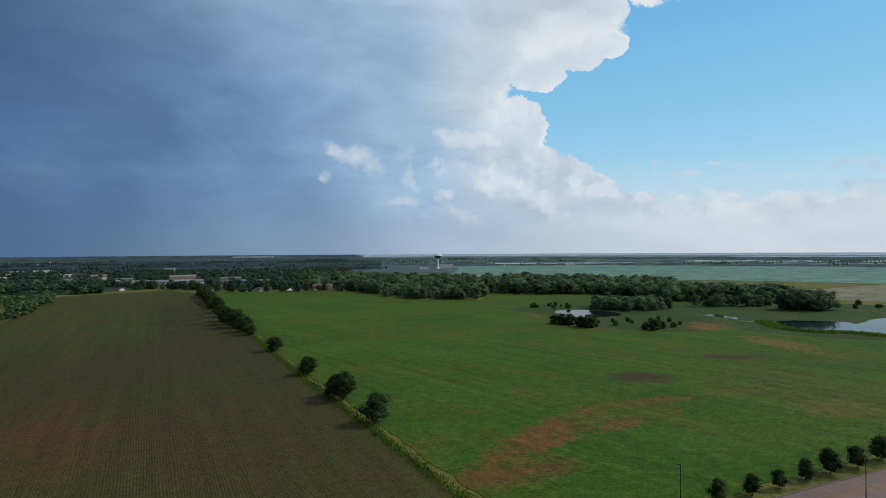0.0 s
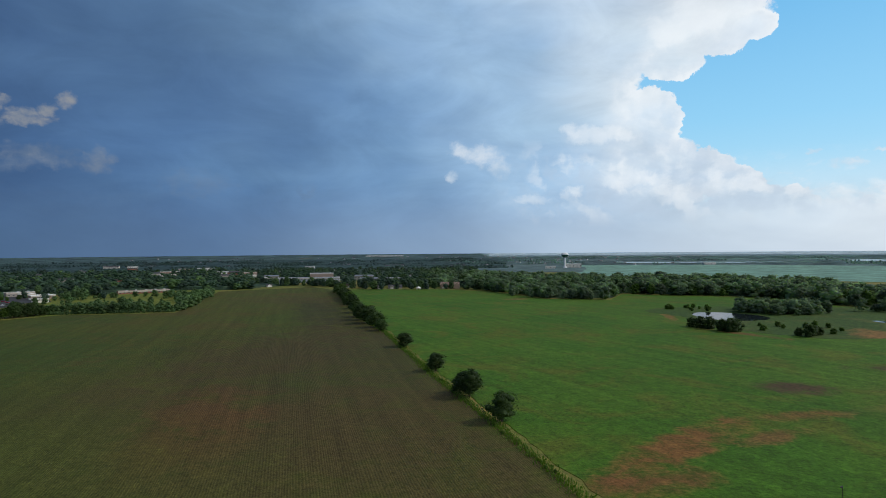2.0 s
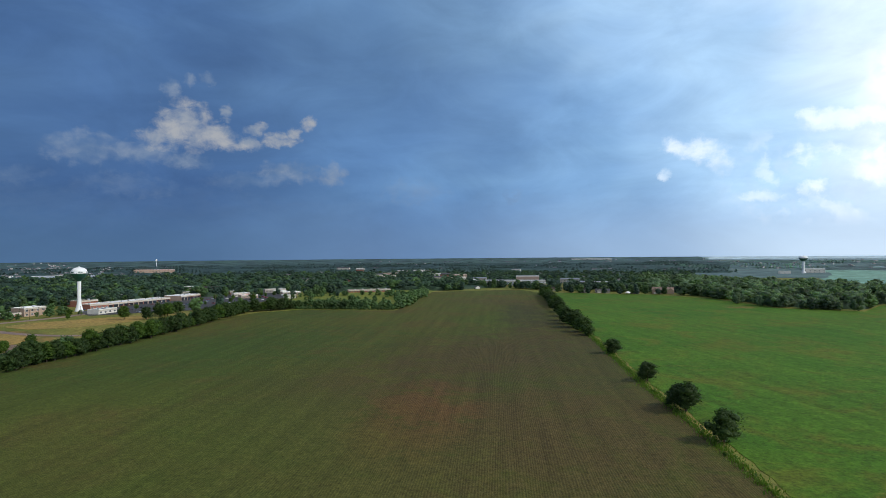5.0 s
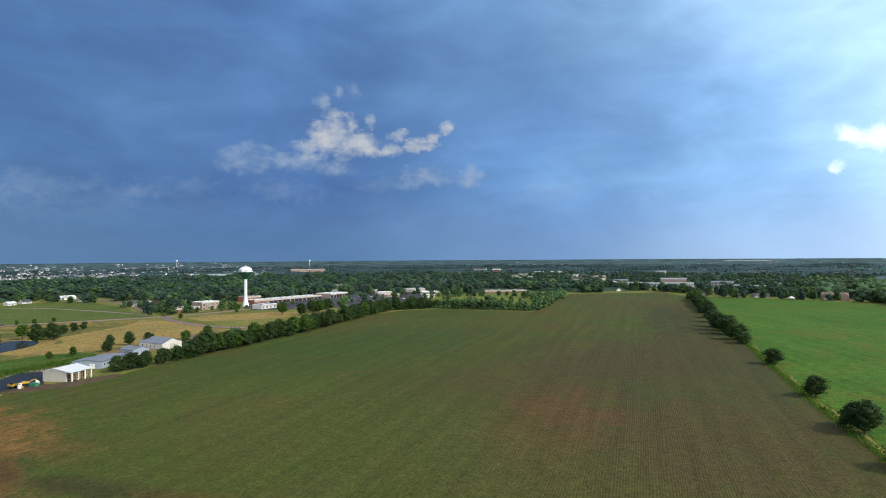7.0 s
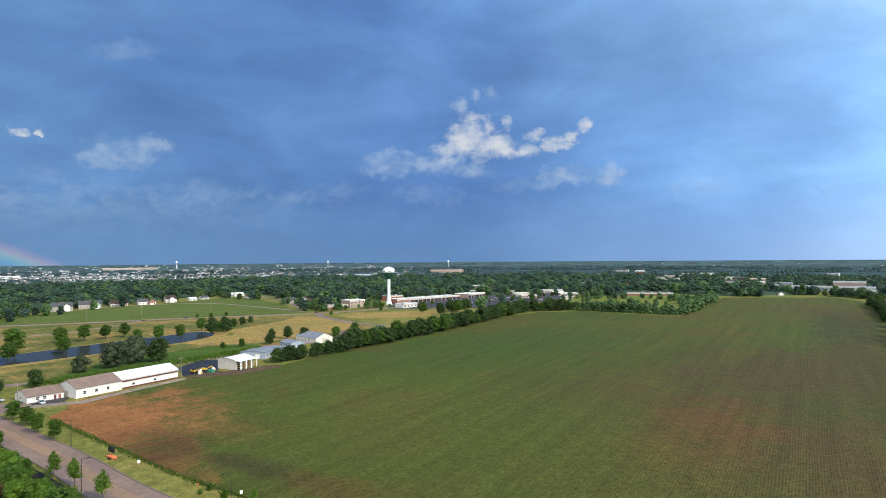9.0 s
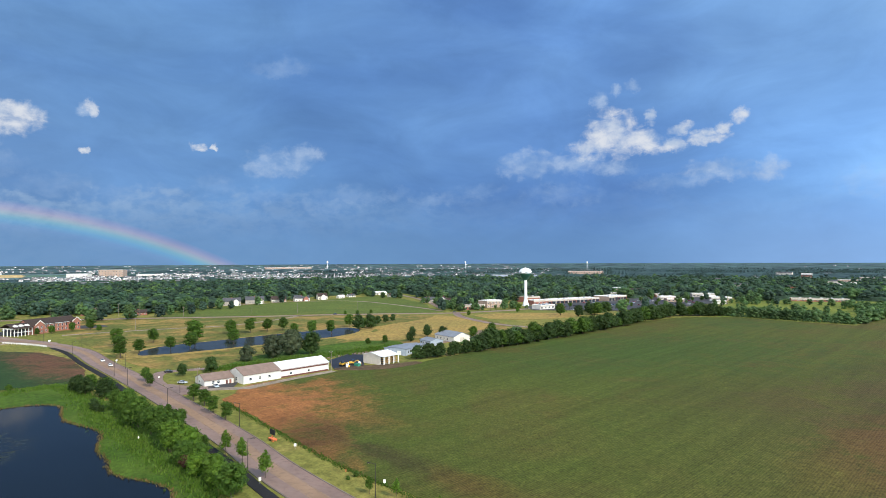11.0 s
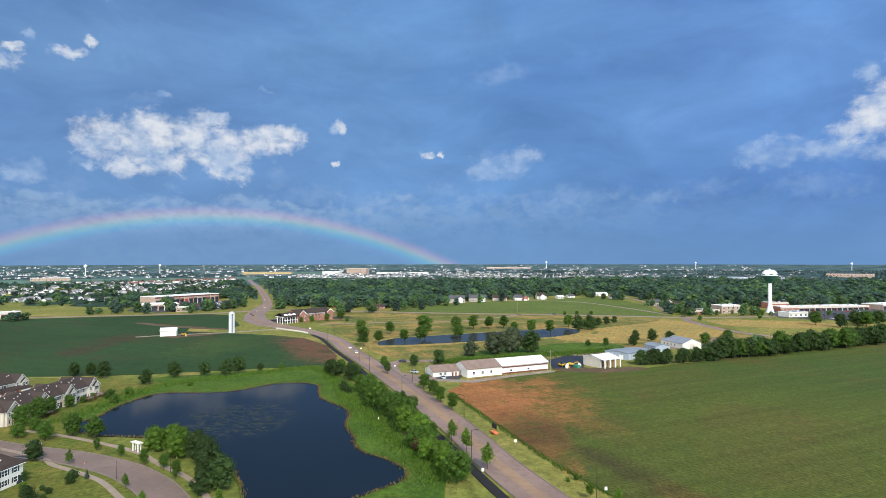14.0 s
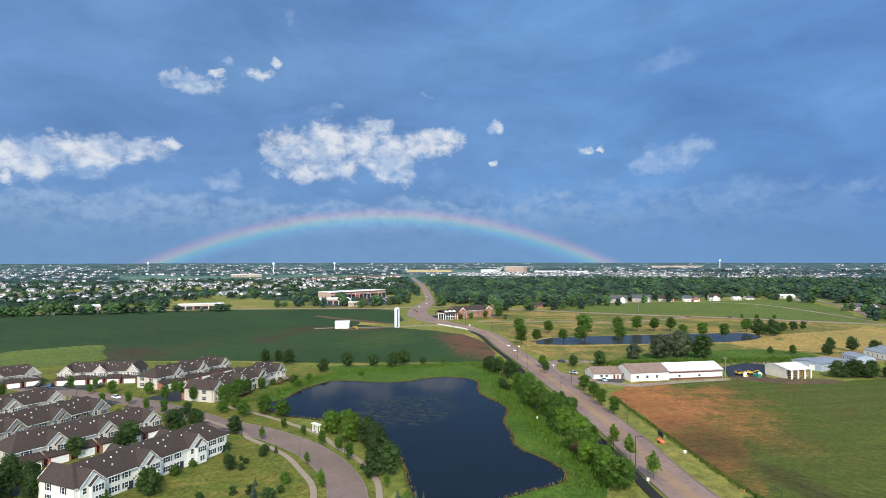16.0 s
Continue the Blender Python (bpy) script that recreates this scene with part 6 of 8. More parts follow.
blades("bank_grass", spline([(-216, -152), (-262, -150), (-284, -145), (-315, -110), (-330, -84), (-298, -66), (-258, -52), (-226, -36), (-205, -28), (-180, -14), (-160, -8)]), 6.0, 9000, 0.4, 1.0, M_WEED, "tall green grass on the pond bank", 2)
blades("hedge_weeds", [(21, 118)] + HEDGE[:5], 2.6, 9000, 0.25, 0.85, M_WEED, "rank green weeds along the field hedge", 3)
blades("verge_weeds", [(-270, -7), (-252, -1), (-214, 12.5), (-178, 25.5), (-130, 48), (-60, 84), (14, 118)], 1.3, 6500, 0.15, 0.6, M_WEED, "green weeds between road verge and field", 4)
blades("marsh_reeds", spline([(262, 488), (256, 446), (266, 426), (290, 418), (312, 382)]), 6.0, 5000, 0.8, 1.8, M_WEED, "green reeds along the marsh pond", 5)
blades("lane_weeds", [(-352, -12), (-372, 30), (-388, 66), (-405, 105)], 8.0, 5000, 0.6, 1.5, M_WEED, "rank weeds beside the lane", 6)

# ---- buildings ----
CACHE = {}


def lattice(xs, zs, solid, y0, y1):
    """One connected board in the wall plane, with openings: solid says which cells of the grid are filled."""
    bm = bmesh.new()
    grid = [[[bm.verts.new((x, y, z)) for z in zs] for x in xs] for y in (y0, y1)]
    n, m = len(xs) - 1, len(zs) - 1
    full = [[0 <= i < n and 0 <= k < m and solid(i, k) for k in range(-1, m + 1)] for i in range(-1, n + 1)]
    for i in range(n):
        for k in range(m):
            if full[i + 1][k + 1]:
                for g in (0, 1):
                    q = grid[g]
                    f = [q[i][k], q[i + 1][k], q[i + 1][k + 1], q[i][k + 1]]
                    bm.faces.new(f if g == 0 else f[::-1])
                for di, dk, p, r in ((-1, 0, (i, k + 1), (i, k)), (1, 0, (i + 1, k), (i + 1, k + 1)), (0, -1, (i, k), (i + 1, k)), (0, 1, (i + 1, k + 1), (i, k + 1))):
                    if not full[i + 1 + di][k + 1 + dk]:
                        bm.faces.new((grid[0][r[0]][r[1]], grid[0][p[0]][p[1]], grid[1][p[0]][p[1]], grid[1][r[0]][r[1]]))
    bmesh.ops.delete(bm, geom=[v for v in bm.verts if not v.link_faces], context="VERTS")
    return bm


def window_meshes(w, h, trim):
    """Frame with glazing bars, a pane and a shutter, for a window of w by h in the wall plane y = 0 looking to -y."""
    key = ("window", w, h, trim.name)
    if key not in CACHE:
        t, b = 0.09, 0.035
        xs = [-w / 2 - t, -w / 2] + ([-b, b] if w > 1.5 else []) + [w / 2, w / 2 + t]
        zs = [-t, 0] + ([h / 2 - b, h / 2 + b] if h > 1.0 else []) + [h, h + t]
        frame_bm = lattice(xs, zs, lambda i, k: i % 2 == 0 or k % 2 == 0, -0.09, 0.02)
        pane = bmesh.new()
        box(pane, -w / 2, -0.045, 0, w / 2, 0.01, h)
        sh = bmesh.new()
        box(sh, -0.22, -0.08, -0.03, 0.22, 0.01, h + 0.03)
        CACHE[key] = (bm_mesh("window", frame_bm, trim), bm_mesh("pane", pane, M_GLASS), bm_mesh("shutter", sh, M_SHUTTER_SHADE))
    return CACHE[key]


def window(parent, m, w, h, trim=None, shutters=False):
    frame_me, pane_me, shutter_me = window_meshes(w, h, trim or M_TRIM)
    win = shared("window", frame_me, parent, m)
    shared("pane", pane_me, win)
    if shutters:
        for s in (-1, 1):
            shared("shutter", shutter_me, win, pose(s * (w / 2 + 0.34), 0, 0))
    return win


def door_mesh(name, w, h, mat, panels):
    key = (name, w, h, mat.name)
    if key not in CACHE:
        bm = lattice([-w / 2, w / 2], [h * k / panels for k in range(panels + 1)], lambda i, k: True, -0.08, 0.02)
        front = [f for f in bm.faces if all(abs(v.co.y + 0.08) < 1e-6 for v in f.verts)]
        bmesh.ops.inset_individual(bm, faces=front, thickness=min(0.12, w * 0.1, h / panels * 0.2), depth=-0.04)
        CACHE[key] = bm_mesh(name, bm, mat)
    return CACHE[key]


def side_pose(L, D, side, u, z, out=0.0):
    """Pose on a wall: s is the -y wall, n the +y wall, e and w the ends; u runs along it from its middle."""
    return {"s": pose(u, -D / 2 - out, z), "n": pose(-u, D / 2 + out, z, 0, 0, 180), "e": pose(L / 2 + out, u, z, 0, 0, 90), "w": pose(-L / 2 - out, -u, z, 0, 0, -90)}[side]


def gable_walls(L, D, eave, rise, ends=True):
    bm = bmesh.new()
    if not rise:
        box(bm, -L / 2, -D / 2, -0.3, L / 2, D / 2, eave)
        return bm
    v = [bm.verts.new(c) for c in ((-L / 2, -D / 2, -0.3), (L / 2, -D / 2, -0.3), (L / 2, D / 2, -0.3), (-L / 2, D / 2, -0.3),
                                   (-L / 2, -D / 2, eave), (L / 2, -D / 2, eave), (L / 2, D / 2, eave), (-L / 2, D / 2, eave), (-L / 2, 0, eave + rise), (L / 2, 0, eave + rise))]
    for f in ((0, 1, 5, 4), (2, 3, 7, 6), (1, 2, 6, 9, 5), (3, 0, 4, 8, 7), (3, 2, 1, 0), (4, 5, 9, 8), (6, 7, 8, 9)):
        bm.faces.new([v[i] for i in f])
    return bm


def gable_roof(L, D, eave, rise, over=0.45, thick=0.22, hip=0.0):
    """Two roof slabs with eaves; hip pulls the ridge in at the ends."""
    bm = bmesh.new()
    k = rise / (D / 2)
    y, z, top = D / 2 + over, eave - over * k + 0.05, eave + rise + 0.05
    x, xr = L / 2 + over * 0.7, L / 2 + over * 0.7 - hip
    lo = [bm.verts.new(c) for c in ((-x, -y, z), (x, -y, z), (x, y, z), (-x, y, z), (-xr, 0, top), (xr, 0, top))]
    hi = [bm.verts.new((p.co.x, p.co.y, p.co.z + thick)) for p in lo]
    for q, flip in ((lo, True), (hi, False)):
        faces = [(0, 1, 5, 4), (2, 3, 4, 5)] + ([(1, 2, 5), (3, 0, 4)] if hip else [])
        for f in faces:
            bm.faces.new([q[i] for i in (f[::-1] if flip else f)])
    rim = [(0, 1), (1, 2), (2, 3), (3, 0)] if hip else [(0, 1), (1, 5), (5, 2), (2, 3), (3, 4), (4, 0)]
    for a, b in rim:
        bm.faces.new((lo[a], lo[b], hi[b], hi[a]))
    return bm


def flat_roof(L, D, h):
    bm = bmesh.new()
    box(bm, -L / 2 + 0.3, -D / 2 + 0.3, h, L / 2 - 0.3, D / 2 - 0.3, h + 0.12)
    return bm


def parapet(L, D, h, lip=0.5):
    bm = lattice([-L / 2 - 0.1, -L / 2 + 0.3, L / 2 - 0.3, L / 2 + 0.1], [-D / 2 - 0.1, -D / 2 + 0.3, D / 2 - 0.3, D / 2 + 0.1], lambda i, k: i != 1 or k != 1, 0, -lip)
    bmesh.ops.rotate(bm, cent=(0, 0, 0), matrix=Matrix.Rotation(math.pi / 2, 3, "X"), verts=bm.verts)
    bmesh.ops.translate(bm, vec=(0, 0, h + lip if min(v.co.z for v in bm.verts) < -0.01 else h), verts=bm.verts)
    bmesh.ops.recalc_face_normals(bm, faces=bm.faces)
    return bm


def chevron(half, y, z0, z1, w):
    """A gable's edge boards as one bent strip."""
    bm = bmesh.new()
    rows = [[bm.verts.new((x, yy, z + dz)) for yy, dz in ((y, 0), (y, w), (y + 0.1, w), (y + 0.1, 0))] for x, z in ((-half, z0), (0, z1), (half, z0))]
    for r, s in zip(rows, rows[1:]):
        for k in range(4):
            bm.faces.new((r[k], r[(k + 1) % 4], s[(k + 1) % 4], s[k]))
    bm.faces.new(rows[0][::-1]), bm.faces.new(rows[-1])
    bmesh.ops.recalc_face_normals(bm, faces=bm.faces)
    return bm


def building(name, label, category, x, y, turn, L, D, eave, rise, wall, roof, windows=(), doors=(), hip=0.0, over=0.45, trim=None, group="", shutters=False):
    """windows: side, first u, step, count, z, width, height; doors: side, u, width, height, material."""
    ob = base(name, x, y, turn, label, category, group)
    part("wall", gable_walls(L, D, eave, 0 if hip else rise), wall, ob)
    part("roof", gable_roof(L, D, eave, rise, over, 0.22, hip) if rise else flat_roof(L, D, eave), roof, ob)
    if not rise:
        part("parapet", parapet(L, D, eave), M_TRIM if wall is not M_BRICK else M_CREAM, ob)
    for side, u, step, n, z, w_, h_ in windows:
        for k in range(n):
            window(ob, side_pose(L, D, side, u + step * k, z), w_, h_, trim, shutters)
    for side, u, w_, h_, mat in doors:
        shared("door", door_mesh("door", w_, h_, mat, 4), ob, side_pose(L, D, side, u, 0))
    return ob


def townhouse_row(x, y, turn, units, siding, label):
    """Two-storey row: garden side to -y, garages and gabled bays to +y."""
    L = 7.4 * units
    units = int(units)
    uw, D, eave, rise = L / units, 13.0, 5.5, 3.6
    ob = base("townhouse_row", x, y, turn, label, "townhouses", "estate townhouses")
    part("wall", gable_walls(L, D, eave, 0), siding, ob)
    part("roof", gable_roof(L, D, eave, rise, 0.5, 0.22, 4.2), M_SHINGLE, ob)
    vent = CACHE.get("vent")
    if not vent:
        bm = bmesh.new()
        box(bm, -0.11, -0.11, -0.5, 0.11, 0.11, 0.30)
        box(bm, -0.17, -0.17, 0.30, 0.17, 0.17, 0.38)
        vent = CACHE["vent"] = bm_mesh("roof_vent", bm, M_TRIM)
    gable = CACHE.get(("gable", siding.name))
    if not gable:
        bm = bmesh.new()                                   # gabled bay on the garden side
        v = [bm.verts.new(c) for c in ((-3.1, -0.8, 0), (3.1, -0.8, 0), (3.1, 0.2, 0), (-3.1, 0.2, 0), (-3.1, -0.8, eave), (3.1, -0.8, eave), (0, -0.8, eave + 3.0),
                                       (-3.1, 0.2, eave), (3.1, 0.2, eave), (0, 5.9, eave + 3.0))]
        for f in ((0, 1, 5, 6, 4), (1, 2, 8, 5), (3, 0, 4, 7), (5, 8, 9, 6), (7, 4, 6, 9)):
            bm.faces.new([v[i] for i in f])
        bm2 = bmesh.new()
        q = [(-3.5, -1.2, eave - 0.3), (0, -1.2, eave + 3.12), (3.5, -1.2, eave - 0.3), (3.5, 1.0, eave - 0.3), (0, 6.4, eave + 3.12), (-3.5, 1.0, eave - 0.3)]
        lo = [bm2.verts.new(c) for c in q]
        hi = [bm2.verts.new((c[0], c[1], c[2] + 0.2)) for c in q]
        for v_ in (lo, hi):
            bm2.faces.new((v_[0], v_[1], v_[4], v_[5])), bm2.faces.new((v_[1], v_[2], v_[3], v_[4]))
        for i in range(6):
            bm2.faces.new((lo[i], lo[(i + 1) % 6], hi[(i + 1) % 6], hi[i]))
        bmesh.ops.recalc_face_normals(bm2, faces=bm2.faces)
        bm3 = chevron(3.5, -1.28, eave - 0.28, eave + 3.14, 0.17)   # white board on the gable's edge
        gable = CACHE[("gable", siding.name)] = (bm_mesh("bay", bm, siding), bm_mesh("bay_roof", bm2, M_SHINGLE), bm_mesh("gable_board", bm3, M_TRIM))
    dormer = CACHE.get(("dormer", siding.name))
    if not dormer:                                         # smaller gable standing before the large one
        bm = bmesh.new()
        v = [bm.verts.new(c) for c in ((-1.75, -1.6, 0), (1.75, -1.6, 0), (1.75, 0, 0), (-1.75, 0, 0), (-1.75, -1.6, eave - 0.2), (1.75, -1.6, eave - 0.2), (0, -1.6, eave + 1.3),
                                       (-1.75, 0, eave - 0.2), (1.75, 0, eave - 0.2), (0, 1.9, eave + 1.3))]
        for f in ((0, 1, 5, 6, 4), (1, 2, 8, 5), (3, 0, 4, 7), (5, 8, 9, 6), (7, 4, 6, 9)):
            bm.faces.new([v[i] for i in f])
        bm2 = bmesh.new()
        q = [(-2.1, -1.95, eave - 0.45), (0, -1.95, eave + 1.42), (2.1, -1.95, eave - 0.45), (2.1, 0.6, eave - 0.45), (0, 2.4, eave + 1.42), (-2.1, 0.6, eave - 0.45)]
        lo = [bm2.verts.new(c) for c in q]
        hi = [bm2.verts.new((c[0], c[1], c[2] + 0.16)) for c in q]
        for v_ in (lo, hi):
            bm2.faces.new((v_[0], v_[1], v_[4], v_[5])), bm2.faces.new((v_[1], v_[2], v_[3], v_[4]))
        for i in range(6):
            bm2.faces.new((lo[i], lo[(i + 1) % 6], hi[(i + 1) % 6], hi[i]))
        bmesh.ops.recalc_face_normals(bm2, faces=bm2.faces)
        bm3 = chevron(2.1, -2.02, eave - 0.43, eave + 1.44, 0.15)
        dormer = CACHE[("dormer", siding.name)] = (bm_mesh("small_bay", bm, siding), bm_mesh("small_bay_roof", bm2, M_SHINGLE), bm_mesh("small_gable_board", bm3, M_TRIM))
    garage = CACHE.get("garage")
    if not garage:
        bm = bmesh.new()
        box(bm, -3.1, -3.4, -0.3, 3.1, 0.2, 2.75)
        bm2 = bmesh.new()
        q = [(-3.4, -3.8, 2.6), (3.4, -3.8, 2.6), (3.4, 0.1, 3.9), (-3.4, 0.1, 3.9)]
        lo = [bm2.verts.new(c) for c in q]
        hi = [bm2.verts.new((c[0], c[1], c[2] + 0.2)) for c in q]
        bm2.faces.new(lo), bm2.faces.new(hi)
        for i in range(4):
            bm2.faces.new((lo[i], lo[(i + 1) % 4], hi[(i + 1) % 4], hi[i]))
        garage = CACHE["garage"] = (bm_mesh("garage", bm, M_BRICK), bm_mesh("garage_roof", bm2, M_SHINGLE))
    for s in (-1, 1):
        gutter = bmesh.new()
        box(gutter, -L / 2 - 0.3, s * (D / 2 + 0.58) - 0.06, eave - 0.30, L / 2 + 0.3, s * (D / 2 + 0.58) + 0.06, eave - 0.16)
        part("gutter", gutter, M_TRIM, ob, "white gutter")
    for k in range(units):
        u = -L / 2 + uw * (k + 0.5)
        for z in (0.9, 3.5):
            if k % 2 == 0:
                window(ob, side_pose(L, D, "s", u + 1.0, z, 1.6), 1.6, 1.4, shutters=z > 2)
                window(ob, side_pose(L, D, "s", u - 2.0, z, 0.8), 1.0, 1.4)
            else:
                window(ob, side_pose(L, D, "s", u - 1.7, z), 1.7, 1.4, shutters=True)
                window(ob, side_pose(L, D, "s", u + 1.7, z), 1.1, 1.4, shutters=True)
        shared("patio_door", door_mesh("patio_door", 1.7, 2.1, M_GLASS, 1), ob, side_pose(L, D, "s", u + 2.9, 0.05))
        if k % 2 == 0:
            for me in gable:
                shared(me.name.split(".")[0], me, ob, side_pose(L, D, "s", u, 0))
            for me in dormer:
                shared(me.name.split(".")[0], me, ob, side_pose(L, D, "s", u + 1.0, 0))
        # garage side
        g = side_pose(L, D, "n", -u, 0)
        box_ob = shared("garage", garage[0], ob, g, "brick garage front")
        shared("garage_roof", garage[1], ob, g)
        shared("garage_door", door_mesh("garage_door", 4.9, 2.2, M_TRIM, 4), box_ob, pose(0, -3.4, 0.05), "white panelled garage door")
        if k % 2 == 0:
            for me in gable:
                shared(me.name.split(".")[0], me, ob, g @ pose(0.6, 0.1, 0))
            for me in dormer:
                shared(me.name.split(".")[0], me, ob, g @ pose(1.7, 0.1, 0))
            window(ob, g @ pose(1.7, -1.5, 3.7), 1.7, 1.3, shutters=True)
            window(ob, g @ pose(-1.5, -0.7, 3.7), 0.9, 1.3)
        else:
            window(ob, g @ pose(0.0, 0.0, 3.9), 1.5, 1.2, shutters=True)
        for dx, dy in ((-1.6, -2.4), (0.6, -2.0), (1.3, 2.2), (2.6, 2.6), (-2.4, 1.2), (-0.6, -4.2), (0.2, 3.6), (2.9, -1.1)):
            zz = eave + rise * (1 - abs(dy) / (D / 2)) + 0.2
            if abs(u + dx) < L / 2 - 3.5:
                shared("roof_vent", vent, ob, pose(u + dx, dy, zz))
    for s in ("e", "w"):
        for uu in (-3.2, 2.6):
            for z in (0.9, 3.5):
                window(ob, side_pose(L, D, s, uu, z), 1.1, 1.5, shutters=True)
    return ob


townhouse_row(-134.5, -130.3, 173, 6.6, M_WHITE, "white-sided two-storey townhouse row with brown shingle roof")
townhouse_row(-147, -167, -15, 6, M_CREAM, "cream townhouse row with gabled bays and garages")
townhouse_row(-150, -195.5, 174, 7, M_GREYSIDE, "grey-tan townhouse row with dark shutters")
townhouse_row(-160, -226, -14, 6, M_CREAM, "cream townhouse row with white garage doors")
townhouse_row(-203, -287, -28, 5, M_GREYSIDE, "grey-tan townhouse row with white gables")
townhouse_row(-232, -250, -62, 5, M_CREAM, "cream townhouse row with brick garages")
townhouse_row(-245, -212, -7, 6, M_CREAM, "cream townhouse row with pale gables")
townhouse_row(-235, -173, 178, 7, M_CREAM, "cream townhouse row overlooking the pond")

# workshops beside the bean field
WHITE_TURN = 118.0
building("workshop", "long white workshop with faded brown roof", "workshop", -318, 5.7, WHITE_TURN, 20.4, 16, 4.2, 3.0, M_WHITE, M_SHINGLE_TAN,
         [("s", -6.5, 5.2, 3, 1.4, 1.3, 1.3), ("w", -2, 3.0, 2, 1.2, 1.0, 1.6)], [("s", -9.6, 1.0, 2.1, M_TRIM)])
building("workshop", "long white workshop with white metal roof", "workshop", -330, 28.2, WHITE_TURN, 30, 15, 4.4, 2.6, M_WHITE, M_METAL_ROOF,
         [("s", -9, 11, 2, 1.2, 1.2, 1.0)], [("s", 6, 3.2, 3.0, M_TRIM)])
bm = bmesh.new()
box(bm, -14.6, -7.75, -0.2, 14.6, -7.5, 0.7)
box(bm, -14.6, -7.78, 3.25, 14.6, -7.5, 3.85)
skirting = new("trim_workshop", bm_mesh("trim_workshop", bm, M_DARKRED))
skirting.matrix_basis = pose(-330, 28.2, 0, 0, 0, WHITE_TURN)
tagged(skirting, "dark red boards along the white workshop", "trim", kind="structure")
building("cottage_office", "low white office with faded brown roof", "office", -315.5, -13.2, 111, 14, 14, 2.7, 2.2, M_WHITE, M_SHINGLE_TAN,
         [("w", -3.5, 3.5, 2, 1.0, 1.0, 1.2), ("s", -3, 2.6, 2, 1.0, 1.2, 1.2)], [("s", 3.6, 1.0, 2.1, M_DARKRED), ("s", 5.4, 1.0, 2.1, M_BRICK)])
open_shed = building("open_shed", "cream metal shed with open timber bays", "shed", -346, 77, 125, 14, 13, 5.0, 1.4, M_CREAM, M_METAL_ROOF,
                     [], [("w", -2.2, 3.8, 3.6, M_CREAM), ("w", 2.4, 3.8, 3.6, M_CREAM)])
for k in range(4):
    bm = bmesh.new()
    beam(bm, (-6.4 + 4.2 * k, -9.3, -0.2), (-6.4 + 4.2 * k, -9.3, 4.75), 0.55)
    beam(bm, (-6.4 + 4.2 * k, -9.3, 4.4), (-6.4 + 4.2 * k, -6.4, 4.7), 0.3)
    part("post", bm, M_TRIM, open_shed)
    if k < 3:
        bm = bmesh.new()                                   # timber racks between the posts
        for z in (1.0, 2.2, 3.4):
            box(bm, -5.9 + 4.2 * k, -8.6, z, -2.7 + 4.2 * k, -6.6, z + 0.22)
        for px in (-5.7, -2.9):
            box(bm, px - 0.1 + 4.2 * k, -8.7, 0.0, px + 0.1 + 4.2 * k, -8.5, 4.4)
        part("timber_rack", bm, M_RACK, open_shed, "yellowish timber racks")
        # black sheet on the solid wall, painted shade of a deep bay
        bm = bmesh.new()
        box(bm, -5.9 + 4.2 * k, -6.60, 0.2, -2.7 + 4.2 * k, -6.53, 4.5)
        part("bay", bm, M_SHUTTER_SHADE, open_shed, "black panel standing in for bay shade")
bm = bmesh.new()
v = [bm.verts.new(c) for c in ((-7.4, -9.8, 4.62), (7.4, -9.8, 4.62), (7.4, -6.3, 5.02), (-7.4, -6.3, 5.02), (-7.4, -9.8, 4.84), (7.4, -9.8, 4.84), (7.4, -6.3, 5.24), (-7.4, -6.3, 5.24))]
for f in ((3, 2, 1, 0), (4, 5, 6, 7), (0, 1, 5, 4), (1, 2, 6, 5), (2, 3, 7, 6), (3, 0, 4, 7)):
    bm.faces.new([v[i] for i in f])
part("lean_to_roof", bm, M_METAL_ROOF, open_shed)
building("blue_workshop", "low blue-grey metal workshop with shallow roof", "workshop", -374, 97, 136, 14, 16, 3.9, 0.8, M_BLUEWALL, M_BLUEROOF,
         [("e", -1.2, 2.2, 2, 1.3, 1.2, 1.4), ("s", -4, 3.0, 3, 1.3, 1.2, 1.4)], [("e", 5.6, 2.6, 2.8, M_TRIM), ("e", -5.2, 2.6, 2.8, M_TRIM), ("w", 3, 3.0, 2.8, M_TRIM), ("w", -4, 3.0, 2.8, M_TRIM)])
building("blue_workshop", "low blue-grey metal workshop beside the sheds", "workshop", -383.5, 107, 136, 13, 15, 3.5, 0.7, M_BLUEWALL, M_BLUEROOF,
         [("s", -4.5, 3, 3, 1.2, 1.4, 1.3)], [("s", 4.6, 2.4, 2.6, M_TRIM)])
building("blue_annex", "grey annex with blue-grey roof", "workshop", -405, 128, 17, 13, 11, 3.4, 1.5, M_BLUEWALL, M_BLUEROOF, [("s", -4.5, 3.0, 4, 1.2, 1.2, 1.2)])
building("barn", "grey-roofed barn with white gable end", "barn", -423, 150, 17.5, 24, 15, 3.8, 3.0, M_WHITE, M_BLUEROOF, [("s", -8, 4, 4, 1.2, 1.2, 1.2)], [("e", 0, 3.5, 3.2, M_CREAM)])
building("brown_shed", "cream shed with brown roof among trees", "shed", -424, 178, 20, 16, 9, 3.2, 2.0, M_CREAM, M_SHINGLE_TAN)


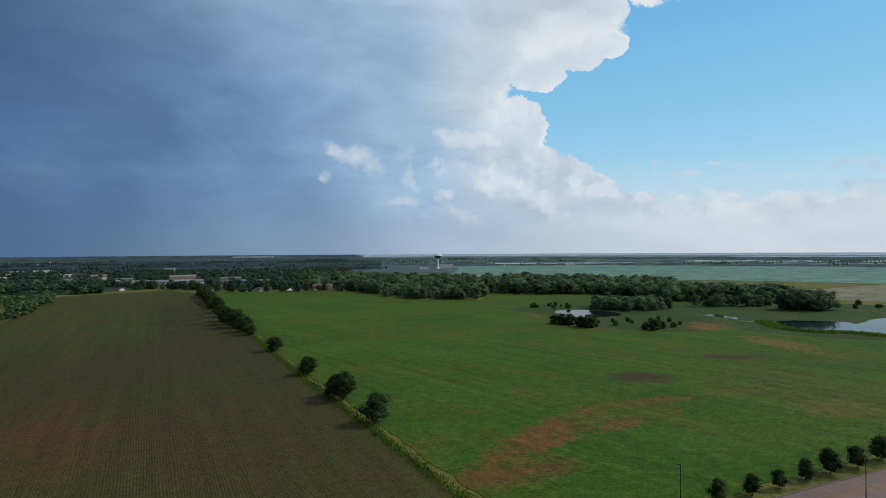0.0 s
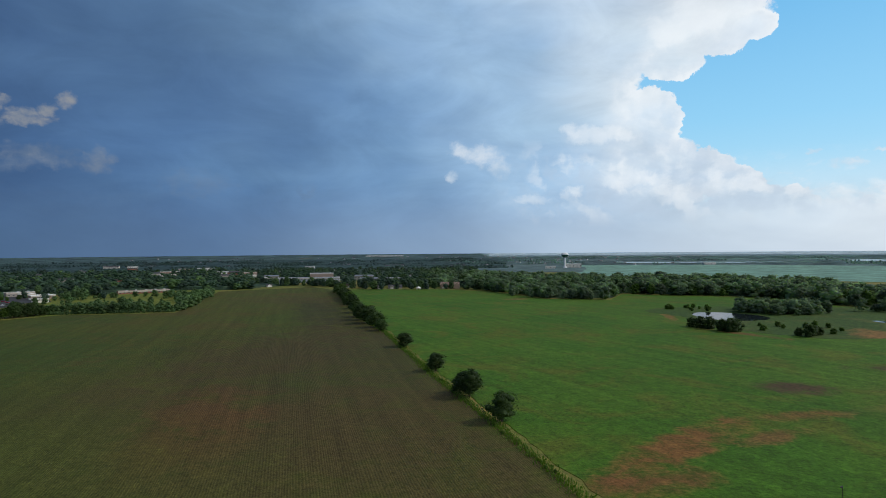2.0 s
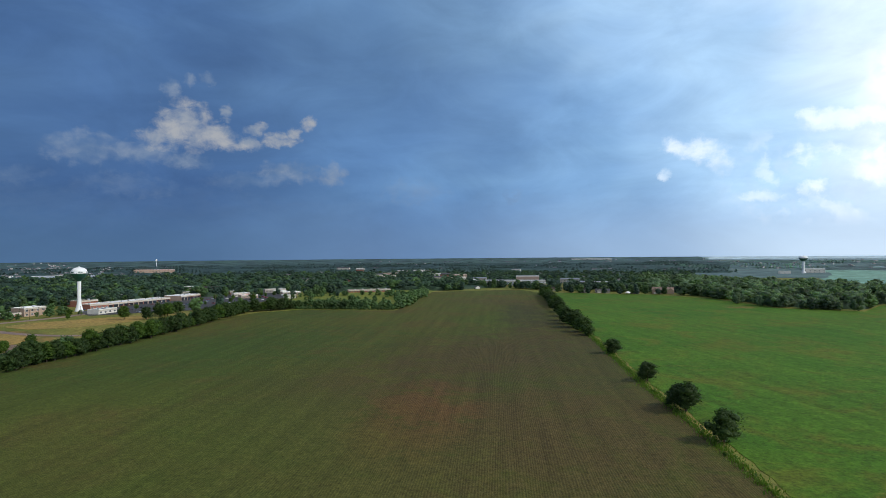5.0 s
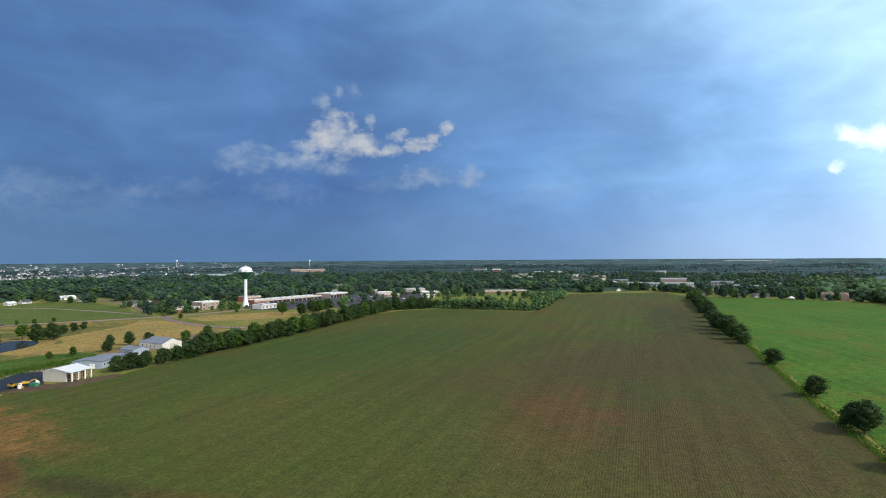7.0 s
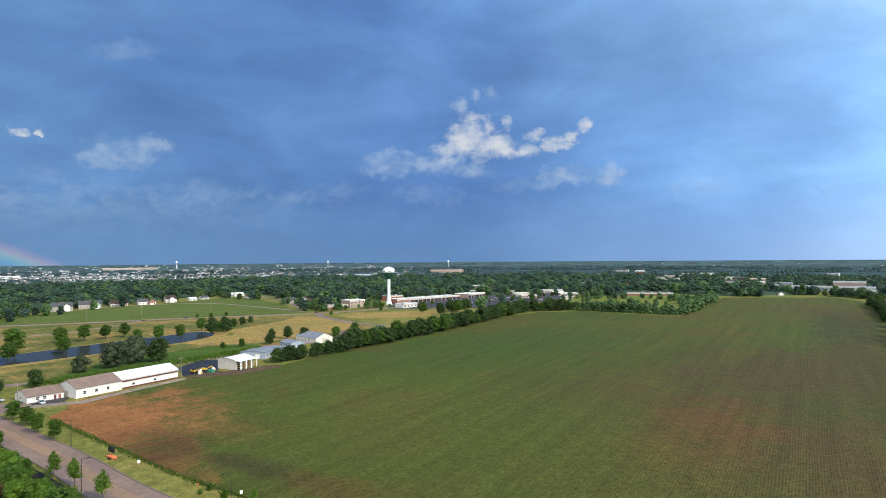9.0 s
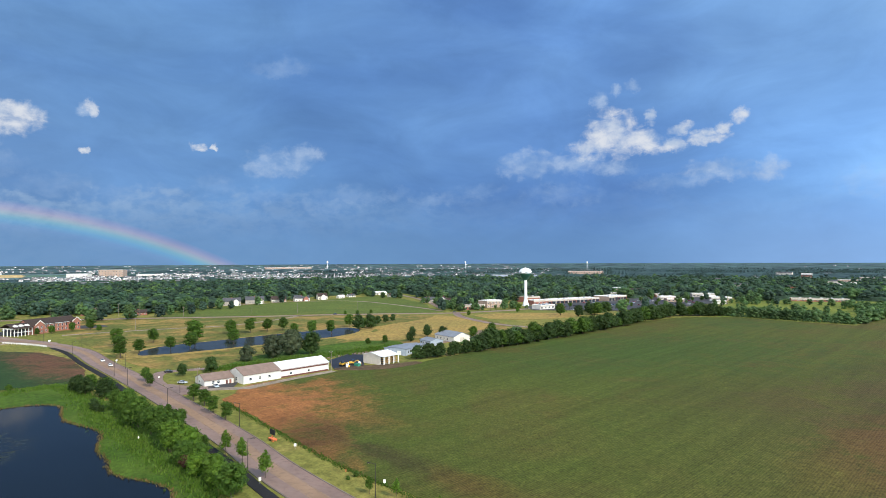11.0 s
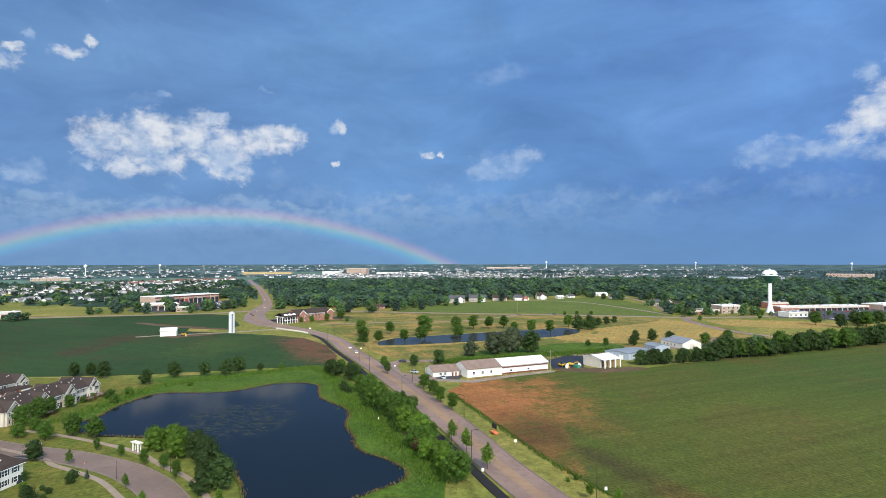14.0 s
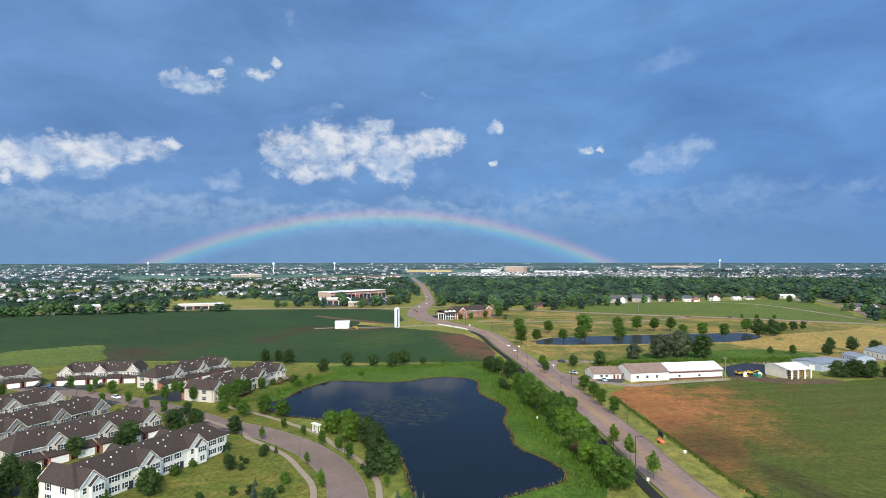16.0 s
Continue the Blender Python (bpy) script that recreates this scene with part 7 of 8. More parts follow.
# brick office with porch
def brick_office():
    ob = building("brick_office", "two-storey red brick building with white porch", "office building", -598, -160, 144, 44, 14, 7.4, 4.4, M_BRICK, M_SHINGLE,
                  [("s", -19, 3.8, 11, 1.2, 1.3, 1.7), ("s", -19, 3.8, 11, 4.6, 1.3, 1.7), ("e", -4, 4, 3, 1.2, 1.2, 1.7), ("e", -4, 4, 3, 4.6, 1.2, 1.7)], over=0.7)
    for u in (-16.0, 18.5):
        bm = gable_walls(9.0, 8.0, 7.6, 3.2)
        wing = part("gable_wing", bm, M_BRICK, ob)
        wing.matrix_basis = pose(u, -6.0, 0, 0, 0, 90)
        bm = gable_roof(9.0, 8.0, 7.6, 3.2)
        r = part("wing_roof", bm, M_SHINGLE, ob)
        r.matrix_basis = pose(u, -6.0, 0, 0, 0, 90)
        board = part("gable_board", chevron(4.5, -10.98, 7.3, 10.9, 0.65), M_TRIM, ob, "white gable board")
        board.matrix_basis = pose(u, 0, 0)
        for du in (-1.9, 1.9):
            for z in (1.2, 4.6):
                window(ob, pose(u + du, -10.5, z), 1.3, 1.7)
    bm = bmesh.new()
    box(bm, -22.1, -7.6, 6.9, 22.1, -7.1, 7.5)
    part("cornice", bm, M_TRIM, ob, "white cornice board")
    # wall coloured black to imitate the shade inside the porch
    bm = gable_walls(12, 9, 6.2, 0)
    p = part("porch_wing", bm, M_SHUTTER_SHADE, ob, "porch wall coloured black as shade")
    p.matrix_basis = pose(-28, 0.5, 0)
    for k in range(3):
        bm = bmesh.new()
        turned(bm, [(0.35, -0.2), (0.3, 0.5), (0.26, 6.0), (0.4, 6.3)], 10, -37.0, -6.0 + 4.0 * k)
        part("column", bm, M_TRIM, ob)
    bm = bmesh.new()
    box(bm, -37.5, -10.2, 5.9, -36.9, 5.2, 6.5)
    part("porch_beam", bm, M_TRIM, ob, "white porch beam")
    bm = gable_roof(17, 17, 6.2, 3.6, 0.3)
    p = part("porch_roof", bm, M_SHINGLE, ob)
    p.matrix_basis = pose(-29.8, -2.4, 0)
    for k in range(6):
        bm = bmesh.new()
        turned(bm, [(0.35, -0.2), (0.3, 0.5), (0.26, 6.0), (0.4, 6.3)], 10, -37.0 + 3.0 * k, -9.8)
        part("column", bm, M_TRIM, ob)
    bm = bmesh.new()
    box(bm, -37.6, -10.2, 3.0, -21.8, -9.5, 3.4)
    box(bm, -37.6, -10.2, 5.9, -21.8, -9.5, 6.5)
    part("porch_beam", bm, M_TRIM, ob, "white porch beam")
    for k in range(3):
        bm = gable_walls(2.2, 3.4, 1.9, 0.9)
        d = part("dormer", bm, M_TRIM, ob, "white roof dormer")
        d.matrix_basis = pose(-34.5 + 4.8 * k, -7.2, 6.4, 0, 0, 90)
    return ob


brick_office()


# water towers
def water_tower(x, y, h, s, label, dark, name="water_tower"):
    ob = base(name, x, y, 0, label, "water tower")
    k = h / 50.0
    bm = bmesh.new()
    turned(bm, [(r * s * k, z * k) for r, z in ((4.6, -0.5), (4.2, 1.0), (3.2, 4.5), (2.4, 8.0), (2.05, 12.0), (2.0, 33.0), (2.3, 35.2))], 24)
    part("pedestal", bm, M_TANKW, ob)
    bm = bmesh.new()
    turned(bm, [(r * s * k, z * k) for r, z in ((2.2, 34.0), (3.6, 35.6), (6.2, 38.6), (7.8, 41.2), (8.4, 43.0))], 28)
    part("bowl", bm, dark, ob)
    bm = bmesh.new()
    turned(bm, [(r * s * k, z * k) for r, z in ((8.4, 43.0), (8.45, 43.9), (8.2, 45.5), (7.2, 47.3), (5.4, 48.8), (3.0, 49.7), (0.8, 50.0))], 28)
    part("tank", bm, M_TANKW, ob)
    bm = bmesh.new()
    turned(bm, [(8.3 * s * k, 43.0 * k), (8.8 * s * k, 43.0 * k), (8.8 * s * k, 43.25 * k), (8.3 * s * k, 43.25 * k)], 28, cap=False)
    part("catwalk", bm, M_TANKW, ob)
    bm = bmesh.new()
    turned(bm, [(0.5 * k, 49.9 * k), (0.5 * k, 51.0 * k), (0.2 * k, 51.4 * k)], 10)
    part("hatch", bm, M_TANKW, ob)
    return ob, k


tower, k = water_tower(-705, 353, 50.0, 1.0, "white spheroid water tower with dark green bowl", M_TANKG)
for a in (150, 210, 270, 330, 30, 90):
    for j in range(5):
        t = radians(a + j * 6)
        bm = bmesh.new()
        box(bm, -0.35, -0.06, -0.5, 0.35, 0.06, 0.5)
        bar = part("lettering_bar", bm, M_TANKG, tower)
        bar.matrix_basis = pose(8.46 * math.cos(t), 8.46 * math.sin(t), 44.4, 0, 0, math.degrees(t) + 90)
water_tower(-17, 1951, 49, 1.45, "distant spheroid water tower with dark bowl", M_TANKG)
for x, y, h in ((-2317, -2230, 44), (-2177, -1435, 50), (-2574, -1358, 46), (-2825, 1789, 46), (-3416, 1300, 46), (-3495, 468, 52)):
    water_tower(x, y, h * 0.86, 0.8, "far white water tower on the horizon", M_TANKW)


# silo and farm shed
def silo():
    ob = base("silo", -491, -197, 0, "pale concrete stave silo with domed cap", "silo")
    bm = bmesh.new()
    turned(bm, [(2.55, -0.3), (2.5, 0.2), (2.5, 15.8)], 24)
    part("body", bm, M_SILO, ob)
    bm = bmesh.new()
    turned(bm, [(2.58, 15.8), (2.5, 16.4), (2.0, 17.2), (1.1, 17.7), (0.2, 17.85)], 24)
    part("dome", bm, M_STEEL, ob, "steel dome")
    for i in range(10):
        bm = bmesh.new()
        turned(bm, [(2.5, 0), (2.56, 0.03), (2.56, 0.12), (2.5, 0.15)], 24, cap=False)
        hoop = part("hoop", bm, M_STEEL, ob)
        hoop.matrix_basis = pose(0, 0, 0.8 + 1.55 * i)
    bm = bmesh.new()
    a = math.atan2(197, 491)
    box(bm, -0.4, -0.35, 0.3, 0.4, 0.35, 16.0)
    c = part("chute", bm, M_SHUTTER_SHADE, ob, "dark ladder chute")
    c.matrix_basis = pose(2.6 * math.cos(a + 0.1), 2.6 * math.sin(a + 0.1), 0, 0, 0, math.degrees(a))


silo()
building("farm_shed", "white farm shed with white metal roof", "shed", -472, -241, 112, 12, 13, 4.4, 1.8, M_WHITE, M_METAL_ROOF, [], [("s", 3, 3, 3, M_TRIM)])
building("hut", "small cream hut at the field corner", "shed", -487, -602, 60, 14, 8, 3.0, 2.0, M_CREAM, M_METAL_ROOF)


# plain houses
def house(x, y, turn, L, D, wall, roof, label, wing=None, eave=3.0, rise=2.8):
    n = max(2, int(L / 4))
    ob = building("house", label, "house", x, y, turn, L, D, eave, rise, wall, roof,
                  [("s", -L / 2 + 2, (L - 4) / (n - 1), n, 1.0, 1.2, 1.3), ("n", -L / 2 + 2, (L - 4) / (n - 1), n, 1.0, 1.2, 1.3), ("e", -1.6, 3.2, 2, 1.0, 1.0, 1.3)],
                  [("n", 0.9, 1.0, 2.1, M_SHUTTER_SHADE)], group="town houses")
    if wing:
        mat, u = wing
        w_ = part("front_gable", gable_walls(9, 7, eave + 0.3, 2.6), mat, ob)
        w_.matrix_basis = pose(u, D / 2, 0, 0, 0, 90)
        r = part("front_roof", gable_roof(9, 7, eave + 0.3, 2.6), roof, ob)
        r.matrix_basis = pose(u, D / 2 - 0.2, 0, 0, 0, 90)
        shared("garage_door", door_mesh("garage_door", 4.6, 2.2, M_TRIM, 4), ob, side_pose(L, D, "n", -u, 0, 4.55))
    part("chimney", chimney_bm(eave + rise), M_BRICK, ob)
    return ob


def chimney_bm(z):
    bm = bmesh.new()
    box(bm, -0.4, 0.6, z - 1.5, 0.4, 1.3, z + 0.9)
    return bm


house(-858, -14, -88, 23, 13, M_GREYSIDE, M_SHINGLE_GREY, "grey house with white front gable and dark roof", (M_WHITE, -5), 6.0, 4.4)
house(-886, 16, -88, 25, 13, M_GREYSIDE, M_SHINGLE_GREY, "long grey house with white gable", (M_WHITE, -7), 5.6, 4.4)
house(-908, 50, -86, 21, 13, M_CREAM, M_SHINGLE, "low house with brick front gable", (M_BRICK, -5), 4.2, 4.2)
house(-917, 84, -84, 22, 13, M_WHITE, M_SHINGLE_GREY, "house with brick front gable and grey roof", (M_BRICK, -5), 4.4, 4.0)
house(-946, 118, -82, 15, 12, M_WHITE, M_SHINGLE, "white gabled house by the meadow", (M_WHITE, 0), 5.0, 4.4)
house(-1037, 232, -78, 22, 11, M_WHITE, M_METAL_ROOF, "long white bungalow by the woods", (M_CREAM, 5))
house(-964, 237, -78, 16, 10, M_WHITE, M_SHINGLE, "white house with dark roof", (M_WHITE, 3))
house(-794, 268, -25, 17, 15, M_WHITE, M_SHINGLE, "white house with large gable", (M_WHITE, 3), 4.6, 5.0)
house(-846, 259, -30, 15, 12, M_WHITE, M_SHINGLE_GREY, "cream house with grey roof", (M_WHITE, -4))
house(-815, 254, -70, 18, 12, M_GREYSIDE, M_SHINGLE_GREY, "grey-sided house among leafy trees", None, 4.2, 3.4)
house(-962, 150, -60, 12, 8, M_WHITE, M_METAL_ROOF, "small white cottage behind the meadow", None, 2.8, 2.2)
house(-986, 171, -66, 13, 8, M_WHITE, M_SHINGLE_GREY, "small white house under tall trees", None, 2.8, 2.4)
LOOKS = ((M_WHITE, M_METAL_ROOF, 0, "white flat-roofed building among town trees"), (M_CREAM, M_SHINGLE_GREY, 2.6, "cream building with grey roof among town trees"), (M_PINKWALL, M_TRIM, 0, "tan flat-roofed building among town trees"),
         (M_BRICK, M_SHINGLE, 2.4, "brick building with brown roof among trees"), (M_GREYSIDE, M_BLUEROOF, 2.2, "grey building with blue-grey roof among trees"))
for x, y, L, h, look_ in TOWN:
    wall_, roof_, rise_, label_ = LOOKS[look_]
    n = max(3, int(L / 6))
    building("town_building", label_, "building", x, y, math.degrees(math.atan2(-y, -x)) + 90 + (x * 7 + y) % 30 - 15, L, 15, h, rise_, wall_, roof_,
             [("s", -L / 2 + 3, (L - 6) / (n - 1), n, z, 2.2, 1.6) for z in ((1.2, 4.4) if h > 7 else (1.4,))], group="town buildings")
house(-745, -112, -80, 18, 11, M_BRICK, M_SHINGLE, "brick house among trees", (M_BRICK, 4))
house(-765, -165, -80, 16, 11, M_BRICK, M_SHINGLE_TAN, "red brick house near the crossing", (M_BRICK, -4), 4.5, 3.2)
house(-225, 905, 192, 14, 10, M_GREYSIDE, M_SHINGLE_GREY, "grey house at the field's end", None)
house(-275, 912, 196, 22, 12, M_GREYSIDE, M_SHINGLE_GREY, "grey house with wide roof", (M_GREYSIDE, 5))
house(-300, 900, 198, 16, 12, M_GREYSIDE, M_SHINGLE_GREY, "low grey house by the hedge", (M_WHITE, -3))
house(-355, 925, 200, 16, 10, M_CREAM, M_SHINGLE, "tan house behind the hedge", None)
mansion = house(-188, 925, 190, 30, 15, M_PINKWALL, M_SHINGLE_TAN, "large tan house with gabled wings", (M_PINKWALL, 10), 6.0, 3.6)
w_ = part("side_gable", gable_walls(10, 9, 6.0, 3.4), M_PINKWALL, mansion)
w_.matrix_basis = pose(-11, 8, 0, 0, 0, 90)
bm = bmesh.new()
turned(bm, [(4.5, 2.4), (3.2, 3.4), (0.3, 5.4)], 8)
tent = base("marquee", -229, 884, 0, "small white garden marquee", "marquee")
part("canopy", bm, M_TRIM, tent)
for a in range(4):
    bm = bmesh.new()
    beam(bm, (3.4 * math.cos(a * 1.57 + 0.78), 3.4 * math.sin(a * 1.57 + 0.78), -0.2), (3.4 * math.cos(a * 1.57 + 0.78), 3.4 * math.sin(a * 1.57 + 0.78), 3.0), 0.12)
    part("pole", bm, M_TRIM, tent)

def storefront(ob, L, D, h):
    """Glazed shop fronts between brick piers, with a red bay and awnings."""
    n = int(L / 7.5)
    for k in range(n):
        u = -L / 2 + L * (k + 0.5) / n
        bm = bmesh.new()
        box(bm, u - L / n * 0.36, D / 2 - 0.1, 0.2, u + L / n * 0.36, D / 2 + 0.18, h * 0.62)
        part("shop_window", bm, M_REDFRONT if k % 5 == 2 and h > 8 else M_GLASS, ob)
        bm = bmesh.new()
        box(bm, u - L / n * 0.5, D / 2 - 0.1, 0, u - L / n * 0.4, D / 2 + 0.7, h - 1.2)
        part("pier", bm, (M_BRICK, M_PINKWALL, M_CREAM)[k % 3], ob)
        if k % 3 != 1:
            bm = bmesh.new()
            v = [bm.verts.new(c) for c in ((u - L / n * 0.38, D / 2 + 0.1, h * 0.70), (u + L / n * 0.38, D / 2 + 0.1, h * 0.70), (u + L / n * 0.38, D / 2 + 1.6, h * 0.58), (u - L / n * 0.38, D / 2 + 1.6, h * 0.58),
                                           (u - L / n * 0.38, D / 2 + 0.1, h * 0.58), (u + L / n * 0.38, D / 2 + 0.1, h * 0.58))]
            for f in ((0, 1, 2, 3), (3, 2, 5, 4), (0, 3, 4), (1, 5, 2), (0, 4, 5, 1)):
                bm.faces.new([v[i] for i in f])
            bmesh.ops.recalc_face_normals(bm, faces=bm.faces)
            part("awning", bm, (M_DARKRED, M_SHUTTER_SHADE)[k % 2], ob)


# large flat-roofed buildings: label, x, y, turn, length, depth, height, wall, roof
for label, x, y, turn, L, D, h, wall, roof in (
        ("long low brick school behind the fallow field", -626, 774, -132, 70, 16, 4.2, M_BRICK, M_SHINGLE), ("low brown shop with flat roof", -790, 640, -115, 26, 16, 5, M_BRICK, M_SHINGLE), ("small cream shop beside parking", -735, 680, -118, 18, 12, 4.5, M_CREAM, M_TRIM),
        ("tan shop with pale flat roof", -850, 720, -118, 28, 16, 5, M_PINKWALL, M_METAL_ROOF), ("brown-roofed diner among trees", -820, 770, -122, 22, 14, 5, M_PINKWALL, M_SHINGLE),
        ("small white filling station", -640, 610, -118, 16, 10, 4.5, M_WHITE, M_TRIM), ("brick shop behind the water tower", -780, 395, -76, 30, 16, 7, M_BRICK, M_SHINGLE),
        ("blue-grey roofed school building", -500, 1075, 203, 120, 40, 9, M_BLUEWALL, M_BLUEROOF), ("tall tan block of the school", -494, 1125, 203, 46, 30, 16, M_PINKWALL, M_BLUEROOF),
        ("grey low school wing", -440, 1035, 203, 40, 22, 7, M_GREYSIDE, M_BLUEROOF), ("white low warehouse behind trees", -640, 1120, 210, 60, 24, 6, M_WHITE, M_TRIM),
        ("white-roofed low building behind houses", -330, 1120, 196, 46, 20, 7, M_WHITE, M_METAL_ROOF),
        ("long brick shopping strip with white roof", -742, 432, -76, 116, 24, 5.2, M_BRICK, M_METAL_ROOF), ("shop with tan front and white roof", -762, 522, -68, 46, 26, 6.5, M_PINKWALL, M_METAL_ROOF),
        ("brick shop beside the water tower", -722, 378, -76, 26, 18, 6, M_BRICK, M_TRIM), ("dark bank building with canopy", -655, 352, -70, 26, 14, 5, M_WHITE, M_BLUEROOF),
        ("tan brick store by the crossing", -700, 300, -70, 26, 16, 9, M_PINKWALL, M_TRIM), ("low brown shop row", -685, 268, -70, 34, 14, 5, M_BRICK, M_SHINGLE),
        ("restaurant with coral red roof", -700, 586, -112, 24, 15, 4.6, M_PINKWALL, M_REDROOF), ("white-roofed restaurant beside the car park", -738, 604, -112, 24, 14, 5, M_CREAM, M_METAL_ROOF),
        ("tan shop with white parapet", -690, 660, -120, 28, 15, 5, M_PINKWALL, M_TRIM), ("pale blue-grey shop beyond the trees", -735, 790, -130, 22, 14, 6, M_BLUEWALL, M_METAL_ROOF),
        ("dark shop behind parking", -770, 700, -120, 34, 16, 5.5, M_GREYSIDE, M_SHINGLE), ("tan masonry shop among trees", -860, 470, -112, 40, 20, 7, M_PINKWALL, M_TRIM),
        ("cream shop among leafy trees", -830, 590, -115, 36, 16, 6, M_CREAM, M_METAL_ROOF),
        ("brick and glass store with white roof band", -829, -406, -26, 105, 32, 12, M_PINKWALL, M_METAL_ROOF), ("grey store front with pale roof", -716, -381, -57, 46, 24, 8, M_GREYSIDE, M_METAL_ROOF),
        ("tan shop by the road", -700, -338, -57, 22, 14, 6, M_PINKWALL, M_TRIM), ("low brick clinic with pale roof", -604, -500, -50, 52, 20, 6, M_BRICK, M_METAL_ROOF),
        ("tan clinic with pale roof", -530, -622, -40, 60, 20, 6, M_PINKWALL, M_METAL_ROOF),
        ("large tan hospital block far off", -2476, -456, -100, 84, 40, 26, M_PINKWALL, M_PINKWALL), ("long white building far off", -2450, -560, -100, 70, 40, 13, M_WHITE, M_TRIM),
        ("long white warehouse far off", -2480, -330, -96, 90, 40, 8, M_WHITE, M_TRIM), ("white store far off", -2480, -200, -94, 80, 40, 8, M_WHITE, M_TRIM),
        # the brick school's wall is paled to tan in place of haze
        ("brick school far off", -1720, -1240, -54, 100, 36, 9, M_PINKWALL, M_TRIM), ("pale warehouse far off", -1800, 860, -115, 150, 40, 10, M_BLUEWALL, M_BLUEROOF),
        ("tan warehouse far off", -1985, 1250, -122, 130, 50, 14, M_PINKWALL, M_REDROOF), ("large white barn far off", 10, 1990, 180, 50, 24, 12, M_WHITE, M_METAL_ROOF),
        ("white farm shed far off", -62, 1900, 180, 30, 16, 7, M_WHITE, M_TRIM), ("white shed on a distant farm", 480, 2250, 190, 40, 20, 7, M_WHITE, M_METAL_ROOF),
        ("long white depot on the horizon", -1250, 3900, 198, 260, 50, 8, M_WHITE, M_TRIM), ("long tan depot on the horizon", -3550, 250, -86, 260, 50, 9, M_PINKWALL, M_REDROOF)):
    far = math.hypot(x, y) > 1400
    n = max(2, int(L / (9 if far else 5.5)))
    rows = [("n", -L / 2 + 3, (L - 6) / (n - 1), n, z, 2.6, 1.8) for z in ((1.2,) if h < 8 else (1.2, 5.2))] if h < 14 or not far else [("n", -L / 2 + 3, (L - 6) / (n - 1), n, z, 3.0, 2.0) for z in (2, 8, 14, 20)]
    b = building("commercial_building", label, "building", x, y, turn, L, D, h, 0, wall, roof, rows)
    if not far:
        for i in range(max(2, int(L / 14))):
            bm = bmesh.new()
            u = -L / 2 + 5 + i * 13.0
            box(bm, u, -2.0 + (i % 3) * 2, h + 0.1, u + 2.4, 0.2 + (i % 3) * 2, h + 1.5)
            part("rooftop_unit", bm, M_STEEL, b)
        bm = bmesh.new()
        box(bm, -L / 2 - 0.2, D / 2 - 0.1, h - 1.6, L / 2 + 0.2, D / 2 + 0.5, h - 0.1)
        part("fascia", bm, M_DARKRED if wall is M_PINKWALL and L > 60 else M_CREAM, b, "long fascia band")
        if L > 40 and "roof" in label and x < -600:
            storefront(b, L, D, h)


# ---- housing districts in the distance ----
def district(name, spots, label, seed, roof=None):
    """Plain gabled houses, walls and roofs each in one mesh."""
    rg = random.Random(seed)
    wv, wf, rv, rf = [], [], [], []
    for x, y, s in spots:
        a = rg.choice((0.3, 1.87, 0.9, 2.4)) + rg.uniform(-0.15, 0.15)
        L, D, e, h = rg.uniform(11, 17) * s, rg.uniform(8, 11) * s, rg.choice((3.0, 5.4, 5.4)) * s, rg.uniform(2.0, 3.2) * s
        c, q, z = math.cos(a), math.sin(a), gz(x, y)

        def put(v, pts):
            n = len(v)
            v.extend((x + px * c - py * q, y + px * q + py * c, z + pz) for px, py, pz in pts)
            return n
        n = put(wv, ((-L / 2, -D / 2, -.5), (L / 2, -D / 2, -.5), (L / 2, D / 2, -.5), (-L / 2, D / 2, -.5), (-L / 2, -D / 2, e), (L / 2, -D / 2, e), (L / 2, D / 2, e), (-L / 2, D / 2, e), (-L / 2, 0, e + h), (L / 2, 0, e + h)))
        wf.extend([(n, n + 1, n + 5, n + 4), (n + 2, n + 3, n + 7, n + 6), (n + 1, n + 2, n + 6, n + 9, n + 5), (n + 3, n, n + 4, n + 8, n + 7)])
        o = 0.5
        m = put(rv, ((-L / 2 - o, -D / 2 - o, e - 0.2), (L / 2 + o, -D / 2 - o, e - 0.2), (L / 2 + o, D / 2 + o, e - 0.2), (-L / 2 - o, D / 2 + o, e - 0.2), (-L / 2 - o, 0, e + h + 0.2), (L / 2 + o, 0, e + h + 0.2)))
        rf.extend([(m, m + 1, m + 5, m + 4), (m + 2, m + 3, m + 4, m + 5)])
        # front wing
        u = rg.choice((-1, 1)) * L * 0.25
        n = put(wv, ((u - 3.2, -D / 2 - 3, -.5), (u + 3.2, -D / 2 - 3, -.5), (u + 3.2, -D / 2 + .2, -.5), (u - 3.2, -D / 2 + .2, -.5), (u - 3.2, -D / 2 - 3, e * .8), (u + 3.2, -D / 2 - 3, e * .8), (u, -D / 2 - 3, e * .8 + 2.2)))
        wf.extend([(n, n + 1, n + 5, n + 6, n + 4)])
        m = put(rv, ((u - 3.7, -D / 2 - 3.4, e * .8 - .2), (u, -D / 2 - 3.4, e * .8 + 2.4), (u, 0, e * .8 + 2.4), (u - 3.7, 0, e * .8 - .2), (u + 3.7, -D / 2 - 3.4, e * .8 - .2), (u + 3.7, 0, e * .8 - .2)))
        rf.extend([(m, m + 1, m + 2, m + 3), (m + 1, m + 4, m + 5, m + 2)])
    tagged(new(name, mesh_of(name, wv, wf, M_FARWALL)), label, "houses", kind="stuff")
    tagged(new(name + "_roofs", mesh_of(name + "_roofs", rv, rf, roof or M_FARROOF)), "grey and brown roofs of a distant housing district", "roofs", kind="stuff")


